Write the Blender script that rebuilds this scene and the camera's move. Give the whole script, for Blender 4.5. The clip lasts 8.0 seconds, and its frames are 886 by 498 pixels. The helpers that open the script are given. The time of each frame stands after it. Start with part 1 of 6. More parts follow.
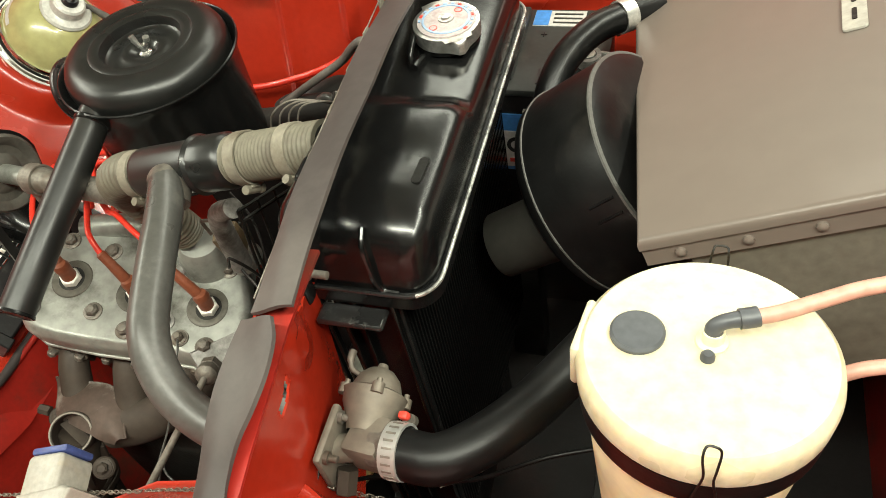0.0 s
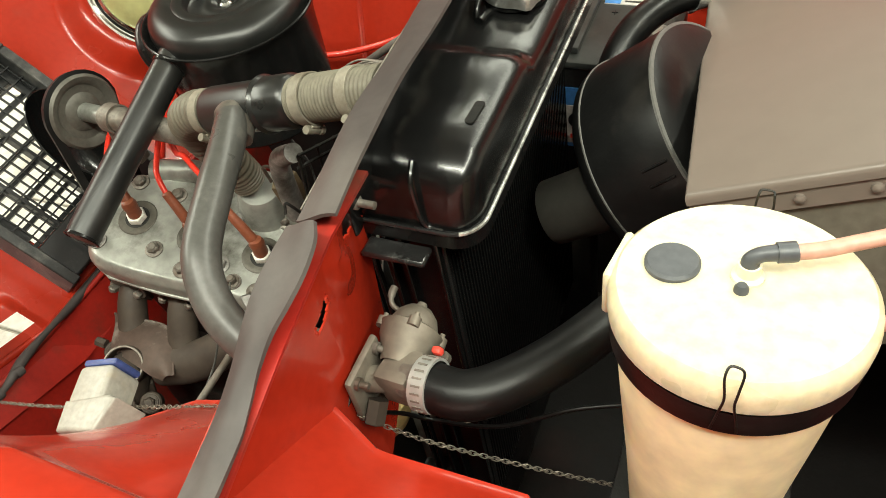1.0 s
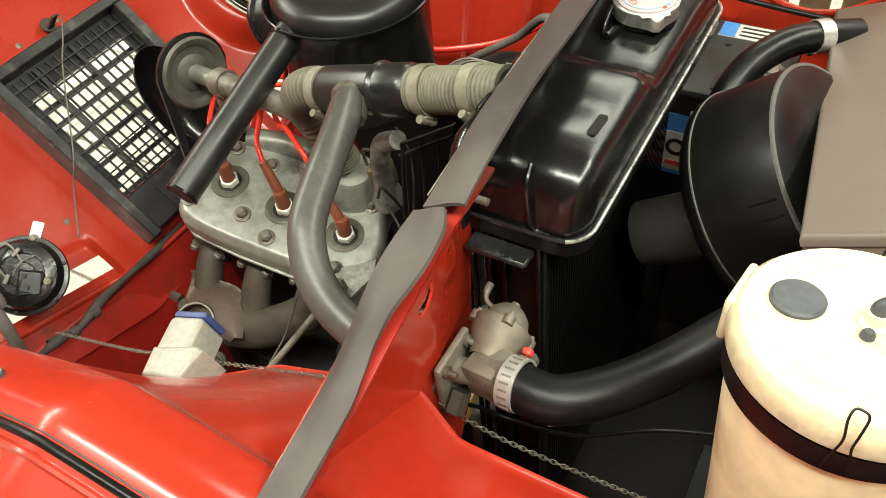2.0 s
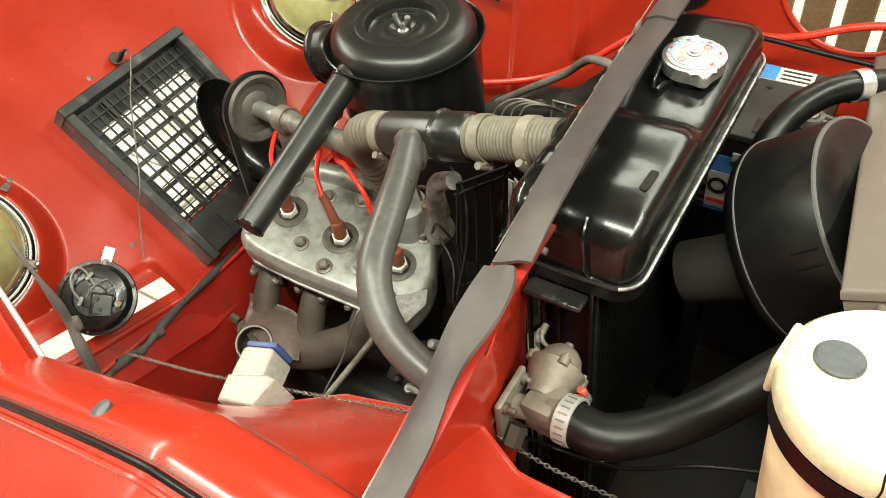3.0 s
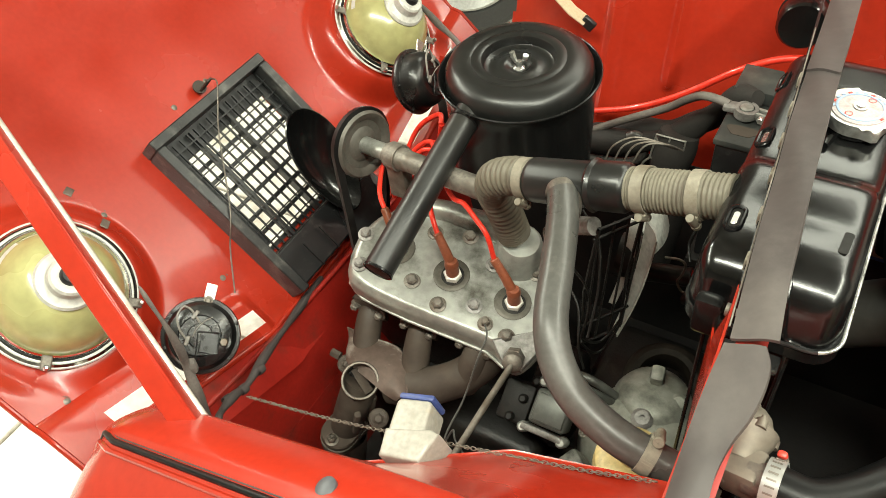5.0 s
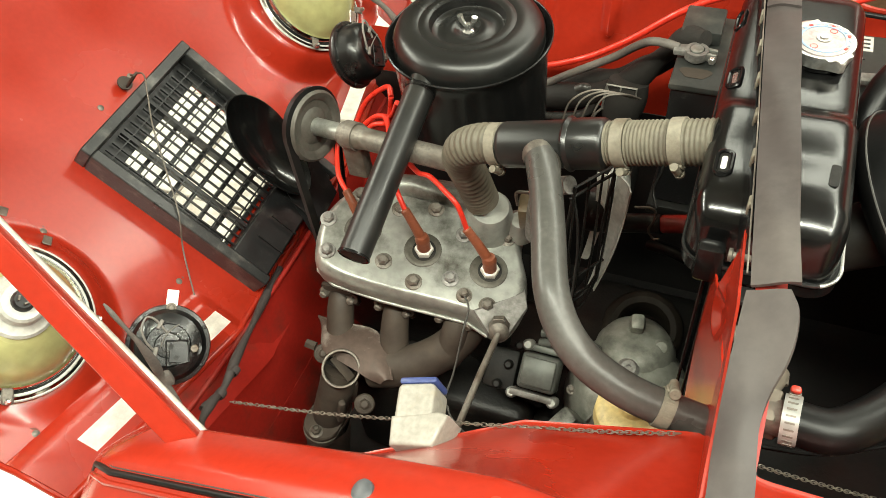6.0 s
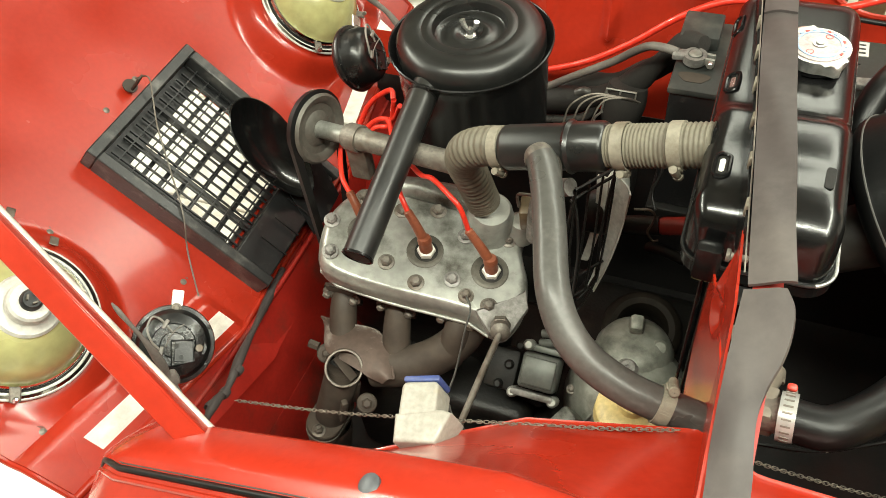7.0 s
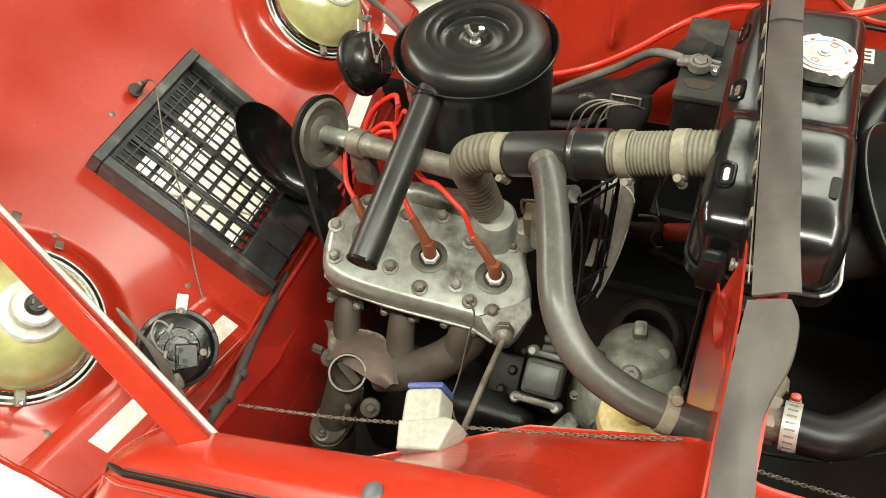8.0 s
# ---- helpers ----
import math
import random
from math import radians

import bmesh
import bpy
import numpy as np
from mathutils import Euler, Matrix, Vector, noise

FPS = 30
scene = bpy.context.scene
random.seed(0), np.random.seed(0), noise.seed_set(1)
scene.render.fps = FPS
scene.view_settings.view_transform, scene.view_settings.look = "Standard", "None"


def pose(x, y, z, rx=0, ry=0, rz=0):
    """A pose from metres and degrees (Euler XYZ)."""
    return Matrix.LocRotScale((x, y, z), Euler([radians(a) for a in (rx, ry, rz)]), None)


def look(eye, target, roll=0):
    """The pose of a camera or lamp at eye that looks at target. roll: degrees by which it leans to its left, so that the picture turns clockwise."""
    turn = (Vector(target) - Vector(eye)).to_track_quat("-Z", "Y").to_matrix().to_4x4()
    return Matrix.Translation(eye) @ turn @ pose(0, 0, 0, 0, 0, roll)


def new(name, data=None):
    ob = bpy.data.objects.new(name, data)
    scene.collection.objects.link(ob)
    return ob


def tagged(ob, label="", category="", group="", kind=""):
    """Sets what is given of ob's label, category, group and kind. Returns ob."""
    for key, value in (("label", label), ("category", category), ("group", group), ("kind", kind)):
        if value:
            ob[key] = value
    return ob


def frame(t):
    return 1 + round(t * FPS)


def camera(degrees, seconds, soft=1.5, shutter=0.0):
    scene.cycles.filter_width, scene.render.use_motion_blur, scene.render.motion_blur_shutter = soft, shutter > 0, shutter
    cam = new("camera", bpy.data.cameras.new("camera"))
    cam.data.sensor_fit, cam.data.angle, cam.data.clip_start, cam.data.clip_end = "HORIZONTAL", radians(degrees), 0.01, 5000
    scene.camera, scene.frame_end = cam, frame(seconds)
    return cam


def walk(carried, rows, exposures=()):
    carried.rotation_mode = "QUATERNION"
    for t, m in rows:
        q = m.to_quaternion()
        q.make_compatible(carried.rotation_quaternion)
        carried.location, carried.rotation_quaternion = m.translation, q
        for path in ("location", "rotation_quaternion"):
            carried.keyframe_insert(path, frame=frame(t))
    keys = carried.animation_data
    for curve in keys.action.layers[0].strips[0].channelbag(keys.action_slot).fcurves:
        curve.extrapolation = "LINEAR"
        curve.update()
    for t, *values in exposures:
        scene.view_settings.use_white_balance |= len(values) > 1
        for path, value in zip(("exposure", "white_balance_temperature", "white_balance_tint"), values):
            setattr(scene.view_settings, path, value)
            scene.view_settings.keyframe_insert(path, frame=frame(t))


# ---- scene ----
cam = camera(59.2, 8.0, 0.7)
PATH = [
    (0, (0.63, -0.448, 1.473), (0.092, 0.742, -0.042), -13.1),
    (0.5, (0.654, -0.463, 1.455), (0.003, 0.697, -0.038), -15.9),
    (1, (0.651, -0.489, 1.443), (-0.036, 0.671, -0.034), -12.8),
    (1.5, (0.628, -0.509, 1.447), (-0.124, 0.625, -0.018), -9.1),
    (2, (0.611, -0.521, 1.455), (-0.17, 0.602, -0.004), -7.6),
    (3.3, (0.582, -0.553, 1.536), (-0.303, 0.529, 0.105), -9.0),
    (3.5, (0.568, -0.562, 1.546), (-0.346, 0.516, 0.13), -8.5),
    (4, (0.535, -0.577, 1.563), (-0.405, 0.475, 0.146), -9.1),
    (4.2, (0.514, -0.581, 1.568), (-0.427, 0.475, 0.154), -9.2),
    (5.3, (0.385, -0.597, 1.573), (-0.342, 0.537, 0.095), -7.8),
    (5.5, (0.366, -0.598, 1.574), (-0.317, 0.533, 0.073), -8.5),
    (6, (0.35, -0.6, 1.569), (-0.254, 0.537, 0.038), -8.9),
    (6.5, (0.35, -0.603, 1.575), (-0.248, 0.535, 0.042), -8.8),
    (7, (0.35, -0.612, 1.579), (-0.251, 0.532, 0.053), -8.6),
    (7.5, (0.35, -0.61, 1.584), (-0.257, 0.517, 0.047), -9.2),
    (8, (0.349, -0.608, 1.584), (-0.262, 0.534, 0.06), -8.7),
]
walk(cam, [(t, look(eye, target, roll)) for t, eye, target, roll in PATH], [(0.0, -0.42), (1.5, -0.41), (2.2, -0.32), (3.3, -0.13), (5.3, -0.24), (8.0, -0.19)])

# ---- light: a workshop with ceiling tubes out of view ----
world = bpy.data.worlds.new("workshop_air")
scene.world = world
world.use_nodes = True
world.node_tree.nodes["Background"].inputs[0].default_value = (0.9, 0.95, 1.0, 1)
world.node_tree.nodes["Background"].inputs[1].default_value = 0.01


def tube_lamp(x, y, z, length, width, watts, turn=0):
    """A bare ceiling tube, out of view: it shines down and, more weakly, up onto the ceiling."""
    for flip, share in ((0, 1.0), (180, 0.07)):
        lamp = bpy.data.lights.new("unseen_ceiling_light", "AREA")
        lamp.shape, lamp.size, lamp.size_y, lamp.energy = "RECTANGLE", length, width, watts * share
        lamp.color = (0.965, 0.99, 0.83)
        ob = new("unseen_ceiling_light", lamp)
        ob.matrix_world = pose(x, y, z + 0.0005 * flip / 180, flip, 0, turn)


tube_lamp(0.45, -0.80, 2.66, 2.4, 0.12, 104, 0)
tube_lamp(1.65, 0.10, 2.66, 2.6, 0.14, 90, 90)
tube_lamp(0.9, 2.05, 2.66, 2.6, 0.5, 60, 0)
# Extra lamp, added to whiten the floor seen through grille and slots.
tube_lamp(-2.7, -0.1, 2.66, 2.4, 0.12, 165, 90)


# ---- building blocks ----
def material(name, base, rough=0.5, metal=0.0, coat=0.0, spread=0.25, scale=30.0, bump=0.1, dirt=None, dirt_amount=0.0, dirt_scale=9.0, second=0.15):
    """Paint, metal, rubber: a base colour with fine grain, broad blotches, and dirt of its own colour."""
    m = bpy.data.materials.new(name)
    m.use_nodes = True
    t = m.node_tree
    b = t.nodes["Principled BSDF"]
    co = t.nodes.new("ShaderNodeTexCoord")

    def noise_node(s, detail):
        n = t.nodes.new("ShaderNodeTexNoise")
        n.inputs["Scale"].default_value, n.inputs["Detail"].default_value = s, detail
        t.links.new(co.outputs["Object"], n.inputs["Vector"])
        return n

    fine, broad = noise_node(scale * 8, 4), noise_node(scale * 0.4, 5)
    ramp = t.nodes.new("ShaderNodeMapRange")
    ramp.inputs[1].default_value, ramp.inputs[2].default_value = 0.3, 0.7
    ramp.inputs[3].default_value, ramp.inputs[4].default_value = 1 - spread, 1 + spread
    t.links.new(broad.outputs[0], ramp.inputs[0])
    grain = t.nodes.new("ShaderNodeMapRange")
    grain.inputs[1].default_value, grain.inputs[2].default_value = 0.3, 0.7
    grain.inputs[3].default_value, grain.inputs[4].default_value = 1 - second, 1 + second
    t.links.new(fine.outputs[0], grain.inputs[0])
    mul = t.nodes.new("ShaderNodeMath")
    mul.operation = "MULTIPLY"
    t.links.new(ramp.outputs[0], mul.inputs[0])
    t.links.new(grain.outputs[0], mul.inputs[1])
    vec = t.nodes.new("ShaderNodeVectorMath")
    vec.operation = "SCALE"
    vec.inputs[0].default_value = base
    t.links.new(mul.outputs[0], vec.inputs["Scale"])
    colour = vec.outputs[0]
    if dirt:
        spots = noise_node(dirt_scale, 8)
        spots.inputs["Roughness"].default_value = 0.65
        lim = t.nodes.new("ShaderNodeMapRange")
        lim.inputs[1].default_value, lim.inputs[2].default_value = 0.62 - 0.3 * dirt_amount, 0.78 - 0.2 * dirt_amount
        t.links.new(spots.outputs[0], lim.inputs[0])
        mix = t.nodes.new("ShaderNodeMix")
        mix.data_type = "RGBA"
        mix.inputs[7].default_value = (*dirt, 1)
        t.links.new(lim.outputs[0], mix.inputs[0])
        t.links.new(colour, mix.inputs[6])
        colour = mix.outputs[2]
    t.links.new(colour, b.inputs["Base Color"])
    rr = t.nodes.new("ShaderNodeMapRange")
    rr.inputs[1].default_value, rr.inputs[2].default_value = 0.3, 0.7
    rr.inputs[3].default_value, rr.inputs[4].default_value = max(0.03, rough * 0.75), min(1, rough * 1.3)
    t.links.new(broad.outputs[0], rr.inputs[0])
    t.links.new(rr.outputs[0], b.inputs["Roughness"])
    b.inputs["Metallic"].default_value = metal
    b.inputs["Coat Weight"].default_value = coat
    b.inputs["Coat Roughness"].default_value = 0.08
    if bump:
        bn = t.nodes.new("ShaderNodeBump")
        bn.inputs["Strength"].default_value, bn.inputs["Distance"].default_value = bump, 0.002
        t.links.new(fine.outputs[0], bn.inputs["Height"])
        t.links.new(bn.outputs[0], b.inputs["Normal"])
    return m


RED = material("red_car_paint", (0.35, 0.0225, 0.0090), 0.24, 0, 0.20, 0.10, 14, 0.03, (0.29, 0.036, 0.022), 0.14, 6, 0.06)
DUSTY_BAND = material("dusty_pale_band", (0.205, 0.185, 0.145), 0.6, 0.2, 0, 0.2, 20, 0.1, (0.11, 0.09, 0.06), 0.45, 30)
# Worn red, with a darker base that carries shade on the recessed panels.
RED_WORN_SHADED = material("red_worn_shaded_paint", (0.30, 0.015, 0.009), 0.38, 0, 0.2, 0.2, 16, 0.08, (0.10, 0.03, 0.02), 0.45, 9, 0.1)
BLACK_GLOSS = material("black_gloss_paint", (0.005, 0.005, 0.005), 0.20, 0, 0.05, 0.3, 20, 0.06, (0.016, 0.016, 0.014), 0.10, 25)
WORN_BLACK = material("worn_black_paint", (0.012, 0.012, 0.012), 0.25, 0, 0.4, 0.3, 30, 0.1, (0.08, 0.08, 0.076), 0.12, 60)
BLACK_SATIN = material("black_satin_enamel", (0.007, 0.007, 0.007), 0.23, 0, 0.0, 0.15, 18, 0.025, (0.014, 0.013, 0.012), 0.12, 12)
PIPE_SATIN = material("satin_black_pipe_enamel", (0.011, 0.011, 0.0105), 0.36, 0, 0, 0.15, 18, 0.025, (0.022, 0.021, 0.018), 0.2, 12)
BLACK_PLASTIC = material("black_plastic", (0.010, 0.010, 0.0105), 0.40, 0, 0, 0.25, 30, 0.12, (0.05, 0.047, 0.043), 0.22, 30)
BLACK_RUBBER = material("black_rubber", (0.005, 0.005, 0.005), 0.40, 0, 0, 0.3, 25, 0.10, (0.018, 0.016, 0.014), 0.2, 14)
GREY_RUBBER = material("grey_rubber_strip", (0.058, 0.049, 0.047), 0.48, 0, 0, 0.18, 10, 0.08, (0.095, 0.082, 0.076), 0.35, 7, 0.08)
GREY_HOSE = material("grey_hose_rubber", (0.062, 0.060, 0.055), 0.34, 0, 0, 0.15, 22, 0.06, (0.14, 0.13, 0.115), 0.2, 14)
BROWN_HOSE = material("dusty_corrugated_hose", (0.120, 0.108, 0.080), 0.6, 0, 0, 0.2, 14, 0.12, (0.085, 0.070, 0.052), 0.35, 20)
ALLOY = material("cast_aluminium", (0.36, 0.365, 0.335), 0.42, 0.6, 0, 0.18, 9, 0.22, (0.06, 0.055, 0.042), 0.44, 12, 0.16)
ALLOY_DARK = material("oily_aluminium", (0.26, 0.25, 0.235), 0.55, 0.4, 0, 0.35, 22, 0.35, (0.06, 0.05, 0.04), 0.55, 18, 0.25)
# Deep shade low in the engine bay, put into a near-black colour.
BAY_SHADE = material("near_black_bay_shade", (0.006, 0.005, 0.0045), 0.7, 0, 0, 0.4, 14, 0.3, (0.02, 0.006, 0.004), 0.3, 5)
IRON = material("rusty_cast_iron", (0.060, 0.045, 0.034), 0.68, 0.15, 0, 0.3, 10, 0.25, (0.036, 0.025, 0.019), 0.45, 12, 0.12)
SHIELD = material("brown_rusty_sheet", (0.090, 0.062, 0.050), 0.5, 0.3, 0, 0.2, 14, 0.15, (0.30, 0.27, 0.24), 0.3, 22)
BROWN_BOX = material("brown_bakelite_box", (0.12, 0.085, 0.045), 0.5)
DIRTY_STEEL = material("dirty_steel", (0.20, 0.18, 0.155), 0.55, 0.6, 0, 0.3, 30, 0.25, (0.10, 0.075, 0.055), 0.5, 30, 0.25)
STEEL = material("bright_steel", (0.62, 0.61, 0.58), 0.3, 0.9, 0, 0.15, 40, 0.05, (0.25, 0.22, 0.18), 0.25, 40)
CHROME = material("chrome_plate", (0.75, 0.75, 0.73), 0.12, 1.0, 0, 0.06, 40, 0.0, (0.3, 0.26, 0.2), 0.15, 60)
OILY = material("oily_dark_alloy", (0.085, 0.078, 0.064), 0.45, 0.5, 0, 0.3, 20, 0.15, (0.15, 0.14, 0.12), 0.3, 30)
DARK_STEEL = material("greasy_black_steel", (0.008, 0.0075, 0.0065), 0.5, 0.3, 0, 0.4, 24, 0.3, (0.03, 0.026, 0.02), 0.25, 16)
WHITE_PLASTIC = material("white_plastic", (0.29, 0.275, 0.24), 0.38, 0, 0, 0.05, 20, 0.03, (0.33, 0.29, 0.22), 0.25, 26)
WHITE_SEAL = material("dirty_white_strip", (0.45, 0.42, 0.38), 0.55, 0, 0, 0.12, 30, 0.1, (0.3, 0.26, 0.22), 0.35, 26)
BLUE_PLASTIC = material("blue_plastic", (0.04, 0.06, 0.18), 0.4)
CREAM_TANK = material("cream_translucent_plastic", (0.80, 0.69, 0.45), 0.34, 0, 0, 0.03, 5, 0.02, (0.85, 0.70, 0.42), 0.10, 3)
CREAM_LID = material("pale_cream_plastic", (0.58, 0.515, 0.36), 0.34, 0, 0, 0.03, 14, 0.02)
GREY_PLASTIC = material("grey_plastic", (0.060, 0.063, 0.070), 0.38, 0, 0, 0.04, 20, 0.03)
PINK_HOSE = material("pinkish_rubber_tube", (0.48, 0.25, 0.19), 0.42, 0, 0, 0.1, 18, 0.03)
RED_WIRE = material("red_cable_sheath", (0.72, 0.035, 0.018), 0.32, 0, 0.2, 0.08, 20, 0.02)
BROWN_BAKELITE = material("brown_bakelite", (0.19, 0.055, 0.026), 0.38, 0, 0.1, 0.2, 26, 0.05)
CERAMIC = material("white_ceramic", (0.66, 0.64, 0.58), 0.25, 0, 0.2, 0.06, 30, 0)
LAMP_GLAZE = material("yellow_green_lacquered_reflector", (0.40, 0.38, 0.17), 0.25, 0.04, 0.5, 0.06, 5, 0.02, (0.46, 0.43, 0.22), 0.15, 4)
LAMP_COLLAR = material("pale_grey_lamp_collar", (0.55, 0.54, 0.50), 0.45, 0.2, 0, 0.12, 20, 0.05)
GREY_BOARD = material("grey_brown_board", (0.140, 0.113, 0.095), 0.45, 0, 0.05, 0.03, 5, 0.03, (0.165, 0.137, 0.115), 0.2, 4, 0.03)
GREY_SIDE = material("dark_olive_board", (0.10, 0.088, 0.068), 0.6, 0, 0, 0.12, 14, 0.08)
CLOTH = material("grey_taped_loom", (0.135, 0.120, 0.108), 0.6, 0, 0, 0.3, 30, 0.3, (0.16, 0.145, 0.125), 0.3, 20)
CHAIN_STEEL = material("tarnished_chain_steel", (0.22, 0.195, 0.16), 0.45, 0.7, 0, 0.2, 60, 0.1, (0.12, 0.09, 0.06), 0.3, 60)
YELLOW_PLASTIC = material("aged_yellow_plastic", (0.60, 0.47, 0.20), 0.4, 0, 0, 0.15, 20, 0.05, (0.25, 0.19, 0.09), 0.35, 24)
LID_SATIN = material("dusty_satin_black_lid", (0.009, 0.009, 0.0085), 0.30, 0, 0, 0.15, 20, 0.03, (0.024, 0.023, 0.021), 0.25, 14)
# Dust on the intake frame, plus its sheen lifted into the grey base.
FRAME_GREY = material("dusty_frame_sheen_grey", (0.032, 0.032, 0.032), 0.36, 0.2, 0, 0.3, 40, 0.1, (0.12, 0.115, 0.105), 0.35, 26)
VALVE_ZINC = material("dusty_cast_zinc", (0.18, 0.155, 0.125), 0.5, 0.35, 0, 0.12, 12, 0.06, (0.105, 0.08, 0.058), 0.4, 16)
LABEL_WHITE = material("printed_label_white", (0.50, 0.48, 0.45), 0.4, 0, 0, 0.03, 20, 0)
LABEL_BLUE = material("printed_label_blue", (0.06, 0.22, 0.55), 0.4, 0, 0, 0.1, 20, 0)
LABEL_PALE_BLUE = material("printed_label_pale_blue", (0.30, 0.42, 0.60), 0.4, 0, 0, 0.1, 20, 0)
CAP_PRINT = material("faded_pinkish_print", (0.40, 0.35, 0.345), 0.4, 0, 0, 0.06, 60, 0, (0.33, 0.22, 0.22), 0.35, 90)
LABEL_RED = material("printed_label_red", (0.65, 0.06, 0.04), 0.4, 0, 0, 0.1, 20, 0)
BELT_WEB = material("beige_webbing", (0.50, 0.38, 0.25), 0.75, 0, 0, 0.12, 40, 0.3)
DARK_CLOTH = material("dark_oily_cloth", (0.014, 0.012, 0.010), 0.8, 0, 0, 0.35, 20, 0.4)
WOOD = material("pale_wood_slats", (0.42, 0.30, 0.17), 0.6, 0, 0, 0.25, 12, 0.15)
# Wall colour darkened to hold down fill light and pale reflections.
PLASTER = material("dimmed_workshop_plaster", (0.20, 0.19, 0.17), 0.85, 0, 0, 0.06, 3, 0.1)
TILE = material("pale_floor_tile", (0.88, 0.85, 0.78), 0.4, 0, 0, 0.1, 4, 0.05, (0.42, 0.36, 0.28), 0.35, 3)
JOINT = material("floor_joint", (0.50, 0.46, 0.40), 0.8, 0, 0, 0.15, 8, 0.1)
for rubber in (BLACK_RUBBER, GREY_RUBBER, BLACK_SATIN):
    rubber.node_tree.nodes["Principled BSDF"].inputs["Specular IOR Level"].default_value = 0.3
TYRE = material("tyre_rubber", (0.035, 0.035, 0.034), 0.7, 0, 0, 0.3, 20, 0.3)
SILVER_PAINT = material("dull_silver_paint", (0.45, 0.45, 0.43), 0.45, 0.5, 0, 0.1, 14, 0.05)


def thing(name, base, label, category, group="", kind=""):
    ob = new(name)
    ob.empty_display_size = 0.03
    ob.location = base
    bpy.context.view_layer.update()
    return tagged(ob, label, category, group, kind)


def part(name, bm, mat, parent=None, label="", angle=38):
    """Links a bmesh, in world places, as one mesh under a thing or a part."""
    bmesh.ops.recalc_face_normals(bm, faces=bm.faces)
    me = bpy.data.meshes.new(name)
    bm.to_mesh(me)
    bm.free()
    me.materials.append(mat)
    me.polygons.foreach_set("use_smooth", [True] * len(me.polygons))
    me.set_sharp_from_angle(angle=radians(angle))
    ob = new(name, me)
    if parent:
        ob.parent = parent
        if parent.type == "EMPTY":
            ob.matrix_parent_inverse = Matrix.Translation(parent.location).inverted()
    return tagged(ob, label)


def solid(name, bm, mat, label, category, group="", kind="", angle=38):
    """A thing of one mesh."""
    return tagged(part(name, bm, mat, None, label, angle), "", category, group, kind)


def aim(at, axis, up=(0, 0, 1)):
    """A turn and place whose z looks along axis."""
    z = Vector(axis).normalized()
    x = Vector(up).cross(z)
    if x.length < 1e-4:
        x = Vector((1, 0, 0)).cross(z)
        if x.length < 1e-4:
            x = Vector((0, 1, 0)).cross(z)
    x.normalize()
    y = z.cross(x)
    m = Matrix((x, y, z)).transposed().to_4x4()
    m.translation = Vector(at)
    return m


def axes(at, ex, ey):
    """A frame from an origin and two directions; z stands on both."""
    x = Vector(ex).normalized()
    z = x.cross(Vector(ey)).normalized()
    m = Matrix((x, z.cross(x), z)).transposed().to_4x4()
    m.translation = Vector(at)
    return m


def box(bm, m, size, bevel=0.0, seg=2):
    """A box centred on m."""
    made = bmesh.ops.create_cube(bm, size=1, matrix=m @ Matrix.Diagonal((*size, 1)))
    if bevel:
        edges = {e for v in made["verts"] for e in v.link_edges}
        bmesh.ops.bevel(bm, geom=list(edges), offset=bevel, segments=seg, profile=0.5, affect="EDGES")
    return bm


def block(x0, x1, y0, y1, z0, z1, bevel=0.0, seg=2):
    return box(bmesh.new(), pose((x0 + x1) / 2, (y0 + y1) / 2, (z0 + z1) / 2), (x1 - x0, y1 - y0, z1 - z0), bevel, seg)


def lathe(bm, m, profile, n=32):
    """Turns a profile of (radius, height) round m's z axis."""
    rings = []
    for r, h in profile:
        if r < 1e-6:
            rings.append([bm.verts.new(m @ Vector((0, 0, h)))])
        else:
            rings.append([bm.verts.new(m @ Vector((r * math.cos(2 * math.pi * i / n), r * math.sin(2 * math.pi * i / n), h))) for i in range(n)])
    for a, b in zip(rings, rings[1:]):
        for i in range(n):
            j = (i + 1) % n
            if len(a) == 1 and len(b) == 1:
                continue
            if len(a) == 1:
                bm.faces.new((a[0], b[i], b[j]))
            elif len(b) == 1:
                bm.faces.new((a[i], a[j], b[0]))
            else:
                bm.faces.new((a[i], a[j], b[j], b[i]))
    return bm


def glide(points, steps=8):
    """A smooth line through points (Catmull-Rom)."""
    p = [Vector(q) for q in points]
    p = [p[0] * 2 - p[1], *p, p[-1] * 2 - p[-2]]
    out = []
    for i in range(1, len(p) - 2):
        for k in range(steps):
            t = k / steps
            out.append(0.5 * (2 * p[i] + (p[i + 1] - p[i - 1]) * t + (2 * p[i - 1] - 5 * p[i] + 4 * p[i + 1] - p[i + 2]) * t * t + (3 * p[i] - p[i - 1] - 3 * p[i + 1] + p[i + 2]) * t ** 3))
    return out + [p[-2]]


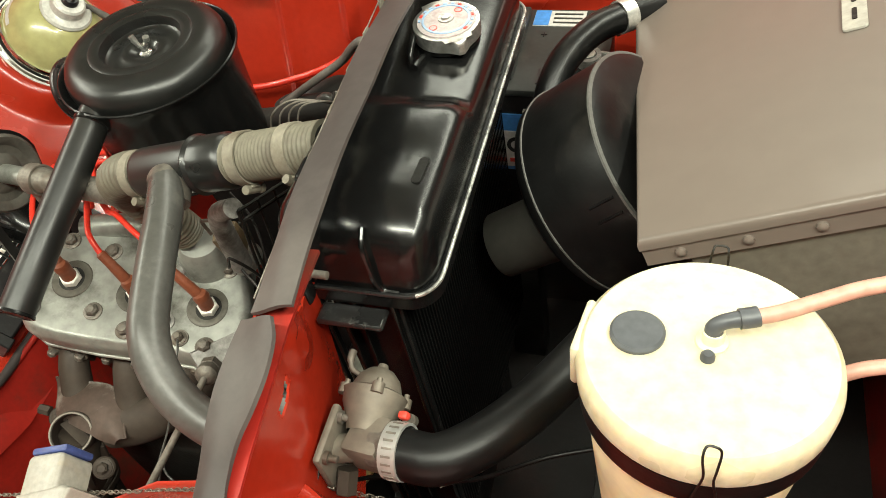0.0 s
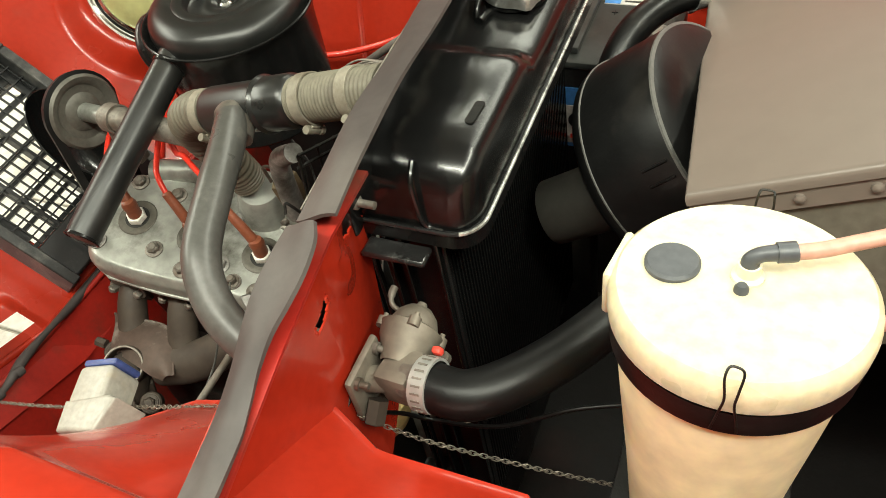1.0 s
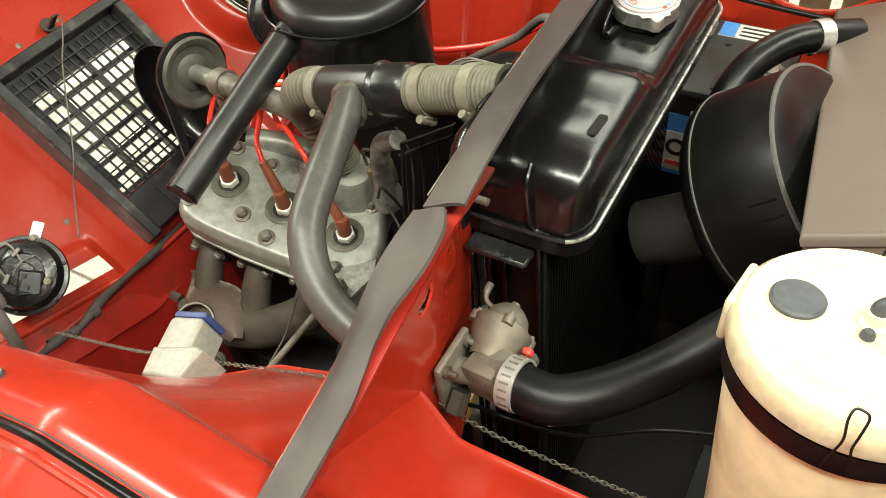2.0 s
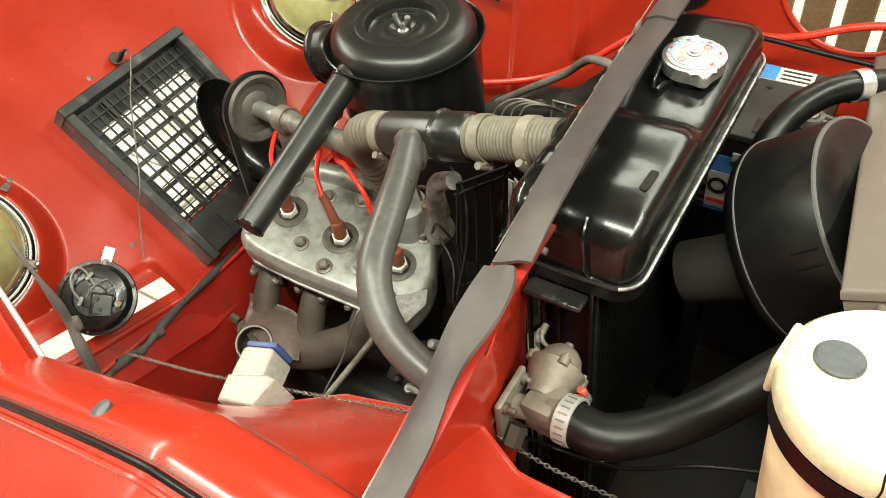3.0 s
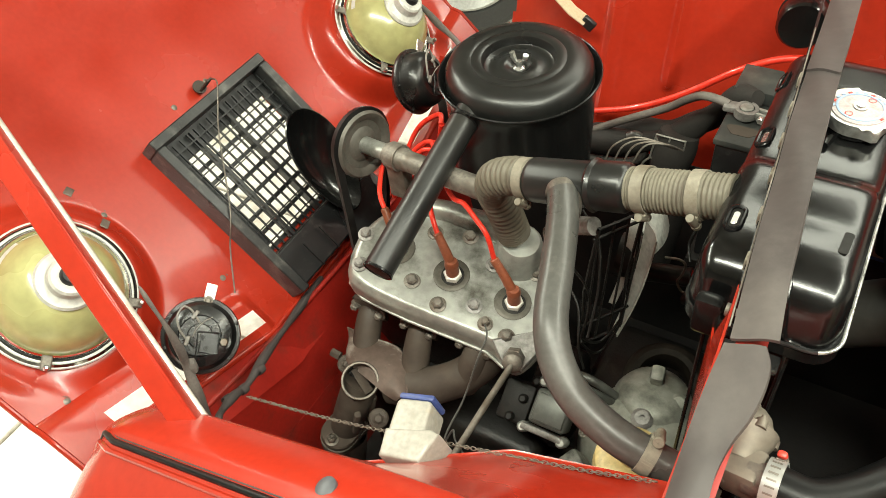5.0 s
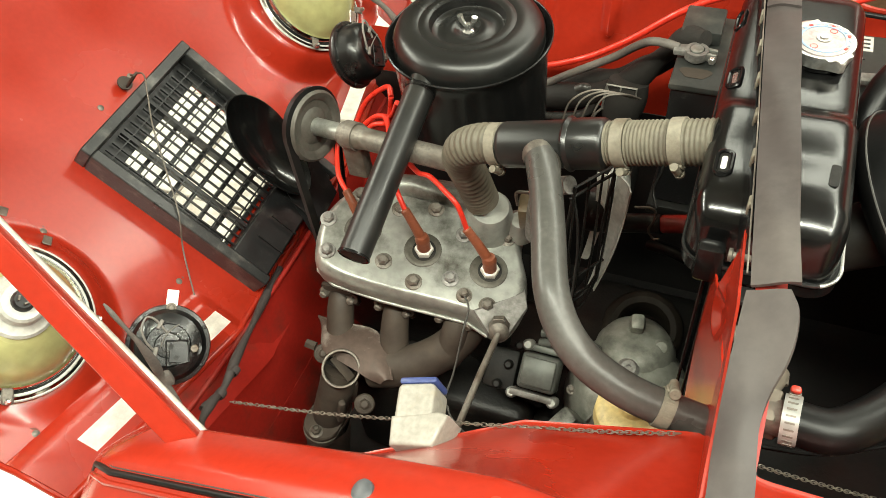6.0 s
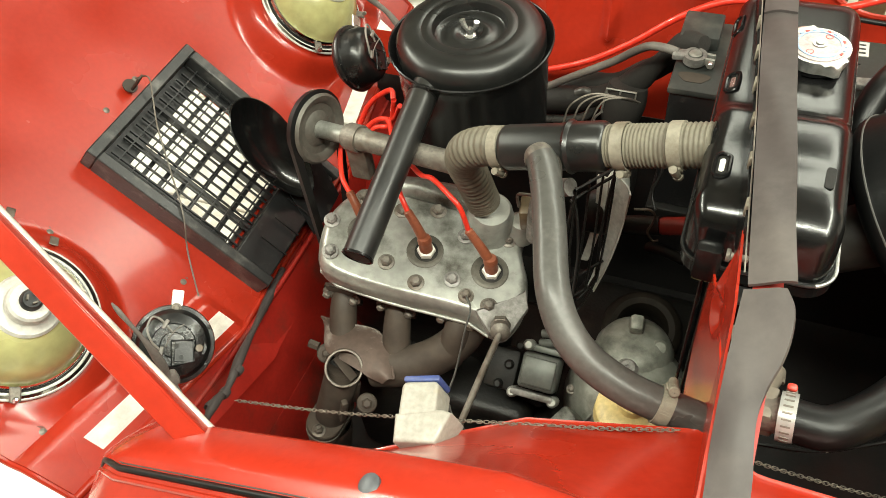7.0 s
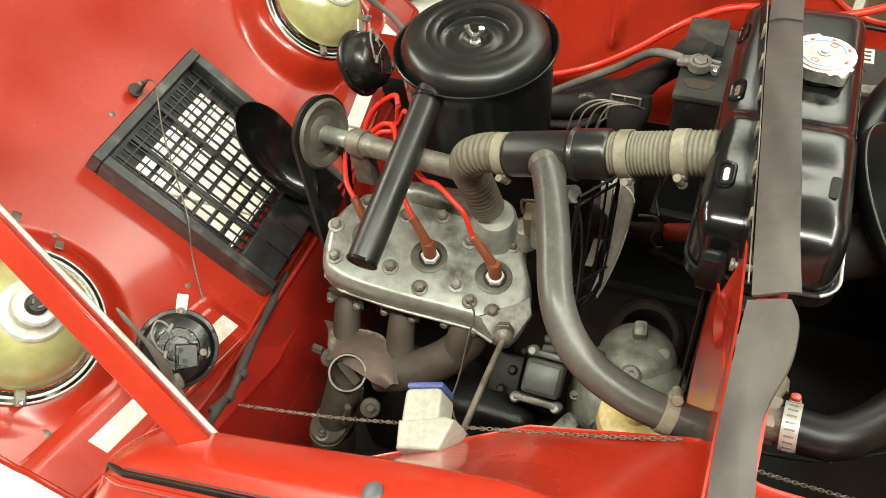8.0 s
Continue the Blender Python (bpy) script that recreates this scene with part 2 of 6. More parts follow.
def sweep(bm, line, radius, n=14, caps=True, section=None):
    """A tube along a line; radius is a number, or a function of the way from 0 to 1. section: a closed outline instead of a circle."""
    line = [Vector(q) for q in line]
    rings, side = [], None
    for i, q in enumerate(line):
        d = (line[min(i + 1, len(line) - 1)] - line[max(i - 1, 0)]).normalized()
        if side is None:
            side = d.orthogonal() if section is None else Vector((0, 0, 1)).cross(d)
            if side.length < 1e-4:
                side = d.orthogonal()
        side = (side - d * side.dot(d)).normalized()
        up = d.cross(side)
        r = radius(i / (len(line) - 1)) if callable(radius) else radius
        outline = section or [(math.cos(2 * math.pi * k / n), math.sin(2 * math.pi * k / n)) for k in range(n)]
        rings.append([bm.verts.new(q + side * a * r + up * b * r) for a, b in outline])
    n = len(rings[0])
    for a, b in zip(rings, rings[1:]):
        for k in range(n):
            bm.faces.new((a[k], a[(k + 1) % n], b[(k + 1) % n], b[k]))
    if caps:
        bm.faces.new(rings[0][::-1])
        bm.faces.new(rings[-1])
    return bm


def tube(points, radius, n=14, steps=8, caps=True):
    return sweep(bmesh.new(), glide(points, steps) if steps else points, radius, n, caps)


def prism(bm, m, outline, low, high, bevel=0.0, seg=2, top_only=True):
    """An outline in m's plane, raised from low to high, its upper edge rounded."""
    a = [bm.verts.new(m @ Vector((x, y, low))) for x, y in outline]
    b = [bm.verts.new(m @ Vector((x, y, high))) for x, y in outline]
    n = len(a)
    f0, f1 = bm.faces.new(a[::-1]), bm.faces.new(b)
    for i in range(n):
        bm.faces.new((a[i], a[(i + 1) % n], b[(i + 1) % n], b[i]))
    if bevel:
        edges = list(f1.edges) if top_only else list(f1.edges) + list(f0.edges)
        bmesh.ops.bevel(bm, geom=edges, offset=bevel, segments=seg, profile=0.5, affect="EDGES")
    return bm


def sheet(f, nu, nv, thick=0.0015, keep=None):
    """A thin bent panel: f(s, t) gives its places for s, t from 0 to 1; keep(s, t) says which cells are metal."""
    bm = bmesh.new()
    grid = [[bm.verts.new(Vector(f(i / nu, j / nv))) for j in range(nv + 1)] for i in range(nu + 1)]
    for i in range(nu):
        for j in range(nv):
            if keep is None or keep((i + 0.5) / nu, (j + 0.5) / nv):
                bm.faces.new((grid[i][j], grid[i + 1][j], grid[i + 1][j + 1], grid[i][j + 1]))
    loose = [v for v in bm.verts if not v.link_faces]
    bmesh.ops.delete(bm, geom=loose, context="VERTS")
    bmesh.ops.recalc_face_normals(bm, faces=bm.faces)
    bmesh.ops.solidify(bm, geom=list(bm.faces), thickness=thick)
    return bm


def rounded(w, h, r, n=5, cx=0.0, cy=0.0):
    """A rounded rectangle's outline."""
    out = []
    for sx, sy, a0 in ((1, 1, 0), (-1, 1, 90), (-1, -1, 180), (1, -1, 270)):
        for k in range(n + 1):
            a = radians(a0 + 90 * k / n)
            out.append((cx + sx * (w / 2 - r) + r * math.cos(a), cy + sy * (h / 2 - r) + r * math.sin(a)))
    return out


def hexagon(r, turn=0.0):
    return [(r * math.cos(radians(60 * k + turn)), r * math.sin(radians(60 * k + turn))) for k in range(6)]


def bolt(bm, m, r=0.0075, h=0.006, washer=True, turn=10):
    if washer:
        lathe(bm, m, [(0, 0), (r * 1.45, 0), (r * 1.45, 0.0018), (r * 1.3, 0.0024), (0, 0.0024)], 20)
    prism(bm, m, hexagon(r, turn), 0.002, 0.002 + h, r * 0.16, 1)
    lathe(bm, m, [(r * 0.72, h + 0.002), (r * 0.6, h + 0.0032), (0, h + 0.0036)], 14)
    return bm


def ring_clamp(name, at, axis, radius, width, screw_angle, mat, parent=None, label=""):
    """A hose clip: band with a raised screw housing."""
    m = aim(at, axis)
    bm = bmesh.new()
    lathe(bm, m, [(radius, -width / 2), (radius + 0.0016, -width / 2), (radius + 0.0016, width / 2), (radius, width / 2), (radius, -width / 2)], 32)
    if isinstance(screw_angle, tuple):
        d = m.to_3x3().inverted() @ Vector(screw_angle)
        screw_angle = math.degrees(math.atan2(d.y, d.x))
    s = m @ pose(0, 0, 0, 0, 0, screw_angle) @ pose(radius + 0.0045, 0, 0)
    box(bm, s @ pose(-0.002, 0, 0), (0.0035, 0.013, width * 0.95), 0.001, 1)
    lathe(bm, s @ pose(0.0005, -0.010, 0, -90), [(0, 0), (0.0042, 0), (0.0046, 0.002), (0.0046, 0.016), (0.0030, 0.0165), (0.0030, 0.018), (0.0052, 0.0182), (0.0054, 0.0225), (0.0046, 0.0235), (0.0010, 0.0235), (0.0010, 0.0222), (0, 0.0222)], 14)
    for k in range(9):
        box(bm, m @ pose(0, 0, 0, 0, 0, screw_angle + 24 + 8 * k) @ pose(radius + 0.0017, 0, 0), (0.0006, 0.0012, width * 0.6))
    return part(name, bm, mat, parent, label)


# ---- the workshop ----
# The unseen ceiling is toned down so less light bounces into the bay.
CEILING_DIMMED = material("dimmed_ceiling_paint", (0.42, 0.41, 0.37), 0.85, 0, 0, 0.05, 3, 0.1)


def room():
    bm = block(-4, 4, -4, 4, -0.2, -0.012)
    solid("floor", bm, JOINT, "pale worn workshop floor of stone tiles", "floor", "", "structure")
    bm = block(-4, 4, -4, 4, 2.8, 2.95)
    solid("ceiling", bm, CEILING_DIMMED, "plain unseen workshop ceiling, darkened to cut bounce light", "ceiling", "", "structure")
    for name, b in (("wall_north", (-4.15, 4.15, 4, 4.15)), ("wall_south", (-4.15, 4.15, -4.15, -4)), ("wall_east", (4, 4.15, -4, 4)), ("wall_west", (-4.15, -4, -4, 4))):
        solid(name, block(*b, -0.2, 2.95), PLASTER, "plain plastered workshop wall, darkened to cut bounce light", "wall", "", "structure")


room()

# the opened bonnet leans forward: v across the car, u up its slope, n out of it towards the engine
BONNET = axes((-0.33, 0, 0.60), (0, 1, 0), (-1, 0, 1))


def bp(u, v, n=0.0):
    return BONNET @ Vector((v, u, n))


def bonnet_rise(u, v):
    return 0.26 * (v - 0.1) ** 2 - 0.014 + 0.35 * max(0.0, u - 0.42) ** 2


LAMPS = ((0.226, -0.299), (0.190, 0.487))


RUST_STAIN = material("rust_stain_on_red", (0.16, 0.035, 0.02), 0.6, 0, 0, 0.4, 40, 0.2, (0.07, 0.03, 0.02), 0.6, 60)


def bonnet():
    b = thing("bonnet", bp(-0.03, 0.1, -0.03), "red bonnet tipped open, seen from inside", "car bonnet")

    def bend(row, v):
        """The lower rows run slanted, parallel to the air slots."""
        off = 0.235 * (abs(v - 0.1) - 0.205) * max(0.0, min(1.0, (0.16 - row) / 0.12))
        return row + (off if abs(v - 0.1) > 0.205 else 0.0)

    def place(s, t):
        row, v = -0.045 + 0.95 * s, -0.45 + 1.10 * t
        u = bend(row, v)
        w = abs(v - 0.1)
        n = bonnet_rise(u, v)
        if w > 0.19:
            n += 0.012 * max(0.0, min(1.0, (0.045 - row) / 0.02)) * min(1.0, (w - 0.19) / 0.02)
        for lu, lv in LAMPS:
            k = max(0.0, min(1.0, (0.150 - math.hypot(u - lu, v - lv)) / 0.042))
            k = k * k * (3 - 2 * k)
            n = n * (1 - k) + (bonnet_rise(lu, lv) + 0.02) * k
        return bp(u, v, n)

    def keep(s, t):
        row, v = -0.045 + 0.95 * s, -0.45 + 1.10 * t
        u, w = bend(row, v), abs(v - 0.1)
        if 0.045 < u < 0.248 and 0.004 < v < 0.208:
            return False
        if any((u - a) ** 2 + (v - c) ** 2 < 0.0965 ** 2 for a, c in LAMPS):
            return False
        return not (0.205 < w < 0.478 and -0.0275 < row < 0.0026)

    part("shell", sheet(place, 190, 220, 0.0014, keep), RED, b, "glossy red inner skin with slots", 50)
    part("lower_rim", sweep(bmesh.new(), [place(0, t / 60) for t in range(61)], 0.006, 10), RED, b)
    part("skirt", sheet(lambda s, t: place(0, t) + Vector((0.004 + 0.035 * s, 0, -0.004 - 0.06 * s)), 4, 60, 0.0014), RED_WORN_SHADED, b, "turned-down lower skirt")
    part("side_rim", sweep(bmesh.new(), [place(s / 40, 0) for s in range(41)], 0.004, 8), RED, b)
    part("side_rim", sweep(bmesh.new(), [place(s / 40, 1) for s in range(41)], 0.004, 8), RED, b)
    for u, v in ((0.080, -0.400), (0.025, -0.397), (0.269, -0.156), (0.198, -0.174), (0.328, 0.07), (0.075, -0.096), (0.023, -0.098), (0.114, -0.398), (0.329, 0.150)):
        n, big = bonnet_rise(u, v), 2.2 if (u, v) == (0.080, -0.400) else 1.0
        part("rust_spot", prism(bmesh.new(), BONNET @ pose(v, u, n, 0, 0, 40 * v * 50), [(big * (0.0085 + 0.003 * math.sin(3 * q + 60 * u)) * math.cos(q), big * (0.0065 + 0.002 * math.cos(2 * q + 90 * v)) * math.sin(q)) for q in [2 * math.pi * k / 18 for k in range(18)]], 0.0002, 0.0006), RUST_STAIN, b, "brown rust stain")
        part("screw", lathe(bmesh.new(), BONNET @ pose(v, u, n), [(0.0055, 0), (0.005, 0.002), (0.002, 0.0034), (0, 0.0034)], 14), DIRTY_STEEL, b)
    return b


bonnet()


def front_panel():
    """The fixed red nose panel below the bonnet's lower rim."""
    def place(s, t):
        y = -0.36 + 0.92 * t
        x = -0.285 + 0.07 * s ** 0.8
        z = 0.565 - 0.365 * s
        return (x, y, z + 0.04 * (abs(y - 0.1) / 0.46) ** 2 * (1 - s))
    b = thing("nose_valance", (-0.25, 0.1, 0.2), "red worn valance panel under the bonnet, darkened for shade", "car body panel")
    part("panel", sheet(lambda s, t: place(0.45 * s, t), 8, 30, 0.0015), RED_WORN_SHADED, b)
    part("lower_panel", sheet(lambda s, t: place(0.452 + 0.548 * s, t), 8, 30, 0.0015), RED_WORN_SHADED, b, "dull red lower part")
    part("lip", sweep(bmesh.new(), [place(0, k / 20) for k in range(21)], 0.005, 10), RED_WORN_SHADED, b)
    part("undertray", block(-0.23, 1.0, -0.5, 0.7, 0.17, 0.2, 0.004), BAY_SHADE, b, "undertray coloured near black for the bay's shade")


front_panel()


def bulkhead():
    b = thing("bulkhead", (0.98, 0.1, 0.2), "dark red bulkhead closing the engine bay", "car body panel")
    part("panel", block(0.985, 0.99, -0.42, 0.56, 0.2, 1.12), RED_WORN_SHADED, b)


bulkhead()


def seam_z(x):
    return 0.912 + 0.42 * (x + 0.125) - 0.55 * max(0, x - 0.15) ** 2 - 0.36 * max(0, min(x, 0.42) - 0.26) - 7.0 * max(0, -0.10 - x) ** 2


def wing_near():
    """The front wing beside the camera: outer skin, seam with a rubber bead, and the shelf down to the engine bay."""
    w = thing("front_wing", (0.3, -0.5, 0.2), "glossy red front wing with a black rubber seam", "car wing")

    def edge(x):
        return min(-0.258, -0.350 + 0.33 * (x + 0.05)) - 0.5 * max(0.0, min(0.05, x - 0.39)) - 1.1 * max(0.0, min(0.13, x - 0.555)), min(0.935, 0.74 + 0.45 * (x + 0.05))

    def section(x, t):
        zs = seam_z(x)
        ye, ze = edge(x)
        lip = -0.398
        pts = [(-0.80, 0.2), (-0.74, 0.62), (-0.64, 0.84 + 0.4 * x), (-0.53, zs - 0.03), (-0.458, zs), (-0.432, zs + 0.004), (lip, zs - 0.016), (lip + 0.012, zs - 0.036),
               (0.55 * lip + 0.45 * ye, 0.42 * zs + 0.58 * ze), (ye - 0.012, ze + 0.008), (ye, ze - 0.006), (ye + 0.008, ze - 0.10), (ye + 0.012, 0.45), (ye + 0.014, 0.2)]
        q = glide([(x, y, z) for y, z in pts], 5)
        a = t * (len(q) - 1)
        i = min(int(a), len(q) - 2)
        return q[i].lerp(q[i + 1], a - i)

    def place(s, t):
        x = -0.165 + 1.165 * s
        p = section(x, t)
        k = max(0.0, (-0.09 - x) / 0.075)
        if k > 0:
            f = math.sqrt(max(0.0, 1 - min(k, 1) ** 2))
            p.y = -0.43 + (p.y + 0.43) * (0.55 + 0.45 * f)
        return p

    part("skin", sheet(place, 112, 65, 0.0015), RED, w, "", 50)
    line = [Vector((x, -0.455 + 0.25 * max(0, -0.105 - x), seam_z(x) + 0.003)) for x in [-0.14 + 1.1 * k / 60 for k in range(61)]]
    line.insert(0, line[0] + Vector((-0.012, -0.03, -0.04)))
    part("seam_bead", sweep(bmesh.new(), line, 0.0032, 10), BLACK_RUBBER, w, "black rubber seam bead")
    part("seam_lip", sweep(bmesh.new(), [p + Vector((0, -0.009, -0.003)) for p in line], 0.003, 8), RED, w)
    # Highlight along the seam, modelled as a thin paler strand.
    part("seam_shine", sweep(bmesh.new(), [p + Vector((0, 0.005, 0.0)) for p in line], 0.0007, 6), GREY_RUBBER, w, "thin pale line drawn as the shine beside the bead")
    part("plug", lathe(bmesh.new(), aim((0.166, -0.432, seam_z(0.166) + 0.0042), (-0.35, -0.1, 1)), [(0.009, -0.002), (0.009, 0.001), (0.006, 0.0022), (0, 0.0024)], 20), GREY_PLASTIC, w, "small grey rubber plug")


wing_near()


def wing_far():
    w = thing("inner_wing", (0.3, 0.5, 0.3), "red inner wing with pressed ribs and a round hole", "car wing")

    def place(s, t):
        x, z = -0.30 + 1.5 * s, 0.66 + 0.60 * t
        y = 0.50 + 0.30 * (z - 0.8) if z > 0.66 else 0.458
        for rx in (0.03, 0.138):
            d = abs(x - rx)
            if z > 0.77 - (0.2 if rx < 0.1 else 0) and d < 0.016:
                y -= 0.015 * (0.5 + 0.5 * math.cos(math.pi * d / 0.016)) * min(1, (z - 0.77 + (0.2 if rx < 0.1 else 0)) / 0.02)
        return (x, y, z)

    def keep(s, t):
        x, z = -0.30 + 1.5 * s, 0.66 + 0.60 * t
        if z > 0.74 and x < -0.14 + 0.25 * (z - 0.9):
            return False
        return (x - 0.53) ** 2 / 0.012 + (z - 0.955) ** 2 / 0.0085 > 1

    part("panel", sheet(place, 250, 90, 0.0015, keep), RED, w, "", 50)
    # The lower panel's blackness stands for the bay's shade.
    part("lower_panel", block(-0.30, 1.2, 0.456, 0.4595, 0.2, 0.659), BAY_SHADE, w, "lower panel coloured near black for the bay's shade")
    ring = [Vector((0.53 + 0.1095 * math.cos(a), 0.5 + 0.30 * (0.155 + 0.0922 * math.sin(a)), 0.955 + 0.0922 * math.sin(a))) for a in [2 * math.pi * k / 48 for k in range(49)]]
    part("hole_rim", sweep(bmesh.new(), ring, 0.005, 8, False), RED, w, "rolled red rim of the hole")


wing_far()


def crossmember():
    c = thing("crossmember", (0.39, -0.3, 0.8), "red cross panel beside the radiator with pressed slots", "car body panel")

    def place(s, t):
        z = 0.80 + 0.294 * t
        rear = -0.128 + 0.13 * (z - 1.008) - 0.040 * max(0.0, min(1.0, (z - 1.012) / 0.012))
        y = rear + (-0.585 - rear) * s
        z = 0.80 + (1.088 + 0.25 * min(0.0, y + 0.235) - 0.80) * t
        k = max(0.0, min(1.0, (y + 0.232) / 0.090)) * max(0.3, min(1.0, (1.085 - z) / 0.06))
        x = (0.3880 + 0.035 * (1.085 - z)) * (1 - k) + 0.3705 * k
        d = math.hypot((y + 0.187 + 0.25 * (z - 1.014)) / 0.0165, (z - 1.014) / 0.026)
        x += 0.005 * max(0.0, min(1.0, 1.7 - d * 1.2)) if d < 1.45 else 0
        return (x, y, z)

    def keep(s, t):
        x, y, z = place(s, t)
        if -0.245 < y < -0.219 and abs(z - 1.0145 - 0.24 * (y + 0.232)) < 0.0055:
            return False
        return not (abs(y + 0.155) < 0.0032 and abs(z - 1.020 - 0.3 * (y + 0.155)) < 0.0075)

    part("plate", sheet(place, 230, 170, 0.002, keep), RED, c, "", 50)
    part("top_flange", sweep(bmesh.new(), [(0.402, -0.165, 1.0965), (0.404, -0.225, 1.0965), (0.4045, -0.30, 1.079), (0.4055, -0.42, 1.044), (0.4055, -0.585, 1.004)], 1.0, section=[(-0.008, -0.0015), (0.013, -0.0015), (0.013, 0.0015), (-0.008, 0.0015)]), RED_WORN_SHADED, c)
    # narrow upright flange that runs on over the radiator
    part("rear_flange", sheet(lambda s, t: (0.3895 - 0.077 * (0.05 + 0.8 * s), -0.16 + 0.8 * s, 1.045 - 0.02 * s + (0.051 - 0.032 * s) * t), 20, 4, 0.003), BLACK_SATIN, c, "black upright flange over the radiator")
    def strip_edge(y):
        """Where the rubber strip's front edge runs."""
        return 0.3880 - 0.077 * (y + 0.21)
    part("bare_edge", tube([(strip_edge(y), y, 1.1005 - 0.06 * max(0.0, y + 0.07)) for y in (-0.21, -0.14, -0.07, 0.0, 0.08, 0.15, 0.24)], 0.0007, 6, 8), DIRTY_STEEL, c, "rubbed bare metal edge")
    for k in range(6):
        y = -0.135 + 0.055 * k
        part("clip", box(bmesh.new(), pose(strip_edge(y) - 0.001, y, 1.093 - 0.06 * max(0.0, y + 0.07)), (0.003, 0.011, 0.014), 0.001, 1), DUSTY_BAND, c, "small steel edge clip")


crossmember()


def rubber_strip(front, rear, label):
    """A flat rubber strip between its two edges, with slightly wavy faces."""
    front, rear = glide(front, 6), glide(rear, 6)
    bm = bmesh.new()
    prev = None
    for a, b in zip(front, rear):
        row = []
        for k in range(7):
            q = a.lerp(b, k / 6)
            q.z += 0.0012 * math.sin(40 * q.y + 5 * k / 6) + 0.0015 * math.sin(math.pi * k / 6)
            row.append(bm.verts.new(q))
        if prev:
            for k in range(6):
                bm.faces.new((prev[k], prev[k + 1], row[k + 1], row[k]))
        prev = row
    bmesh.ops.recalc_face_normals(bm, faces=bm.faces)
    bmesh.ops.solidify(bm, geom=list(bm.faces), thickness=0.003)
    return solid("rubber_strip", bm, GREY_RUBBER, label, "rubber strip", "rubber strips on the cross panel", "", 60)


rubber_strip([(0.3915, -0.222, 1.103), (0.3865, -0.170, 1.105), (0.3810, -0.109, 1.105), (0.3755, -0.030, 1.100), (0.3690, 0.050, 1.095), (0.3630, 0.157, 1.082)],
             [(0.4230, -0.2205, 1.115), (0.4168, -0.170, 1.118), (0.4115, -0.110, 1.117), (0.4063, -0.035, 1.112), (0.4005, 0.046, 1.105), (0.3950, 0.153, 1.0905)], "grey rubber strip lying over the radiator")
rubber_strip([(0.3625, 0.154, 1.085), (0.358, 0.25, 1.077), (0.350, 0.40, 1.066), (0.342, 0.55, 1.055)],
             [(0.3945, 0.150, 1.0935), (0.390, 0.25, 1.085), (0.382, 0.40, 1.073), (0.374, 0.55, 1.062)], "grey rubber strip end piece over the cross panel")
rubber_strip([(0.3890, -0.229, 1.105), (0.3880, -0.252, 1.101), (0.3875, -0.275, 1.095), (0.3875, -0.296, 1.085), (0.3880, -0.318, 1.073), (0.3890, -0.345, 1.064), (0.3905, -0.370, 1.060), (0.393, -0.45, 1.045), (0.393, -0.58, 1.02)],
             [(0.4160, -0.233, 1.120), (0.4225, -0.247, 1.118), (0.4238, -0.266, 1.113), (0.4210, -0.285, 1.107), (0.4155, -0.302, 1.098), (0.4135, -0.320, 1.087), (0.4155, -0.340, 1.077), (0.4185, -0.366, 1.070), (0.420, -0.45, 1.054), (0.420, -0.58, 1.03)], "grey rubber strip with a wavy edge on the red panel")


def stay(name, a, b, label, flip=1):
    """A red channel with a pale sealing strip along its edge."""
    s = thing(name, a, label, "bonnet stay", "bonnet stays")
    a, b = Vector(a), Vector(b)
    m = axes((a + b) / 2, b - a, (0, -0.5 * flip, 1))
    length = (b - a).length
    bm = box(bmesh.new(), m @ pose(0, 0.0100, 0), (length, 0.020, 0.003), 0.001, 1)
    box(bm, m @ pose(0, 0.019, -0.012 * flip), (length, 0.003, 0.024), 0.001, 1)
    part("channel", bm, RED, s)
    part("seal", sweep(bmesh.new(), [a, b], 0.0046, 10), WHITE_SEAL, s, "dirty white edge strip")
    return s


stay("bonnet_stay", (-0.020, -0.4005, 0.9075), (-0.60, -0.1935, 1.250), "red bonnet stay with a dirty white edge strip")
stay("bonnet_stay", (-0.020, 0.6005, 0.9075), (-0.60, 0.3935, 1.250), "red bonnet stay on the far wing", -1)


# ---- beyond the far wing ----
def floor_tiles():
    """Stone tiles with open joints beside the car."""
    random.seed(4)
    k = 0
    fl = bpy.data.objects["floor"]
    for i in range(9):
        for j in range(12):
            x0, y0 = -3.2 + 0.42 * i, -2.4 + 0.42 * j
            g = 0.006 + 0.004 * random.random()
            bm = box(bmesh.new(), pose(x0 + 0.21, y0 + 0.21, -0.006 + 0.0015 * random.random(), 0, 0, random.uniform(-0.5, 0.5)), (0.42 - g, 0.42 - g, 0.012), 0.003, 1)
            part("tile", bm, TILE, fl)


floor_tiles()


def spare_wheel():
    w = thing("spare_wheel", (-0.93, 1.65, 0.0), "grey wheel with a worn tyre standing beyond the car", "wheel")
    m = aim((-0.93, 1.65, 0.31), (0.35, -0.93, 0.06))
    tyre = [(0.20, -0.05), (0.215, -0.07), (0.27, -0.075), (0.29, -0.06), (0.302, -0.03), (0.304, 0.0), (0.302, 0.03), (0.29, 0.06), (0.27, 0.075), (0.215, 0.07), (0.20, 0.05), (0.20, -0.05)]
    part("tyre", lathe(bmesh.new(), m, tyre, 64), TYRE, w, "grey worn tyre")
    part("rim", lathe(bmesh.new(), m, [(0.198, -0.04), (0.206, 0.066), (0.196, 0.072), (0.184, 0.050), (0.165, 0.024), (0.10, 0.034), (0.08, 0.044), (0.05, 0.044), (0.045, 0.024), (0, 0.024)], 56), SILVER_PAINT, w, "dull silver rim")


spare_wheel()


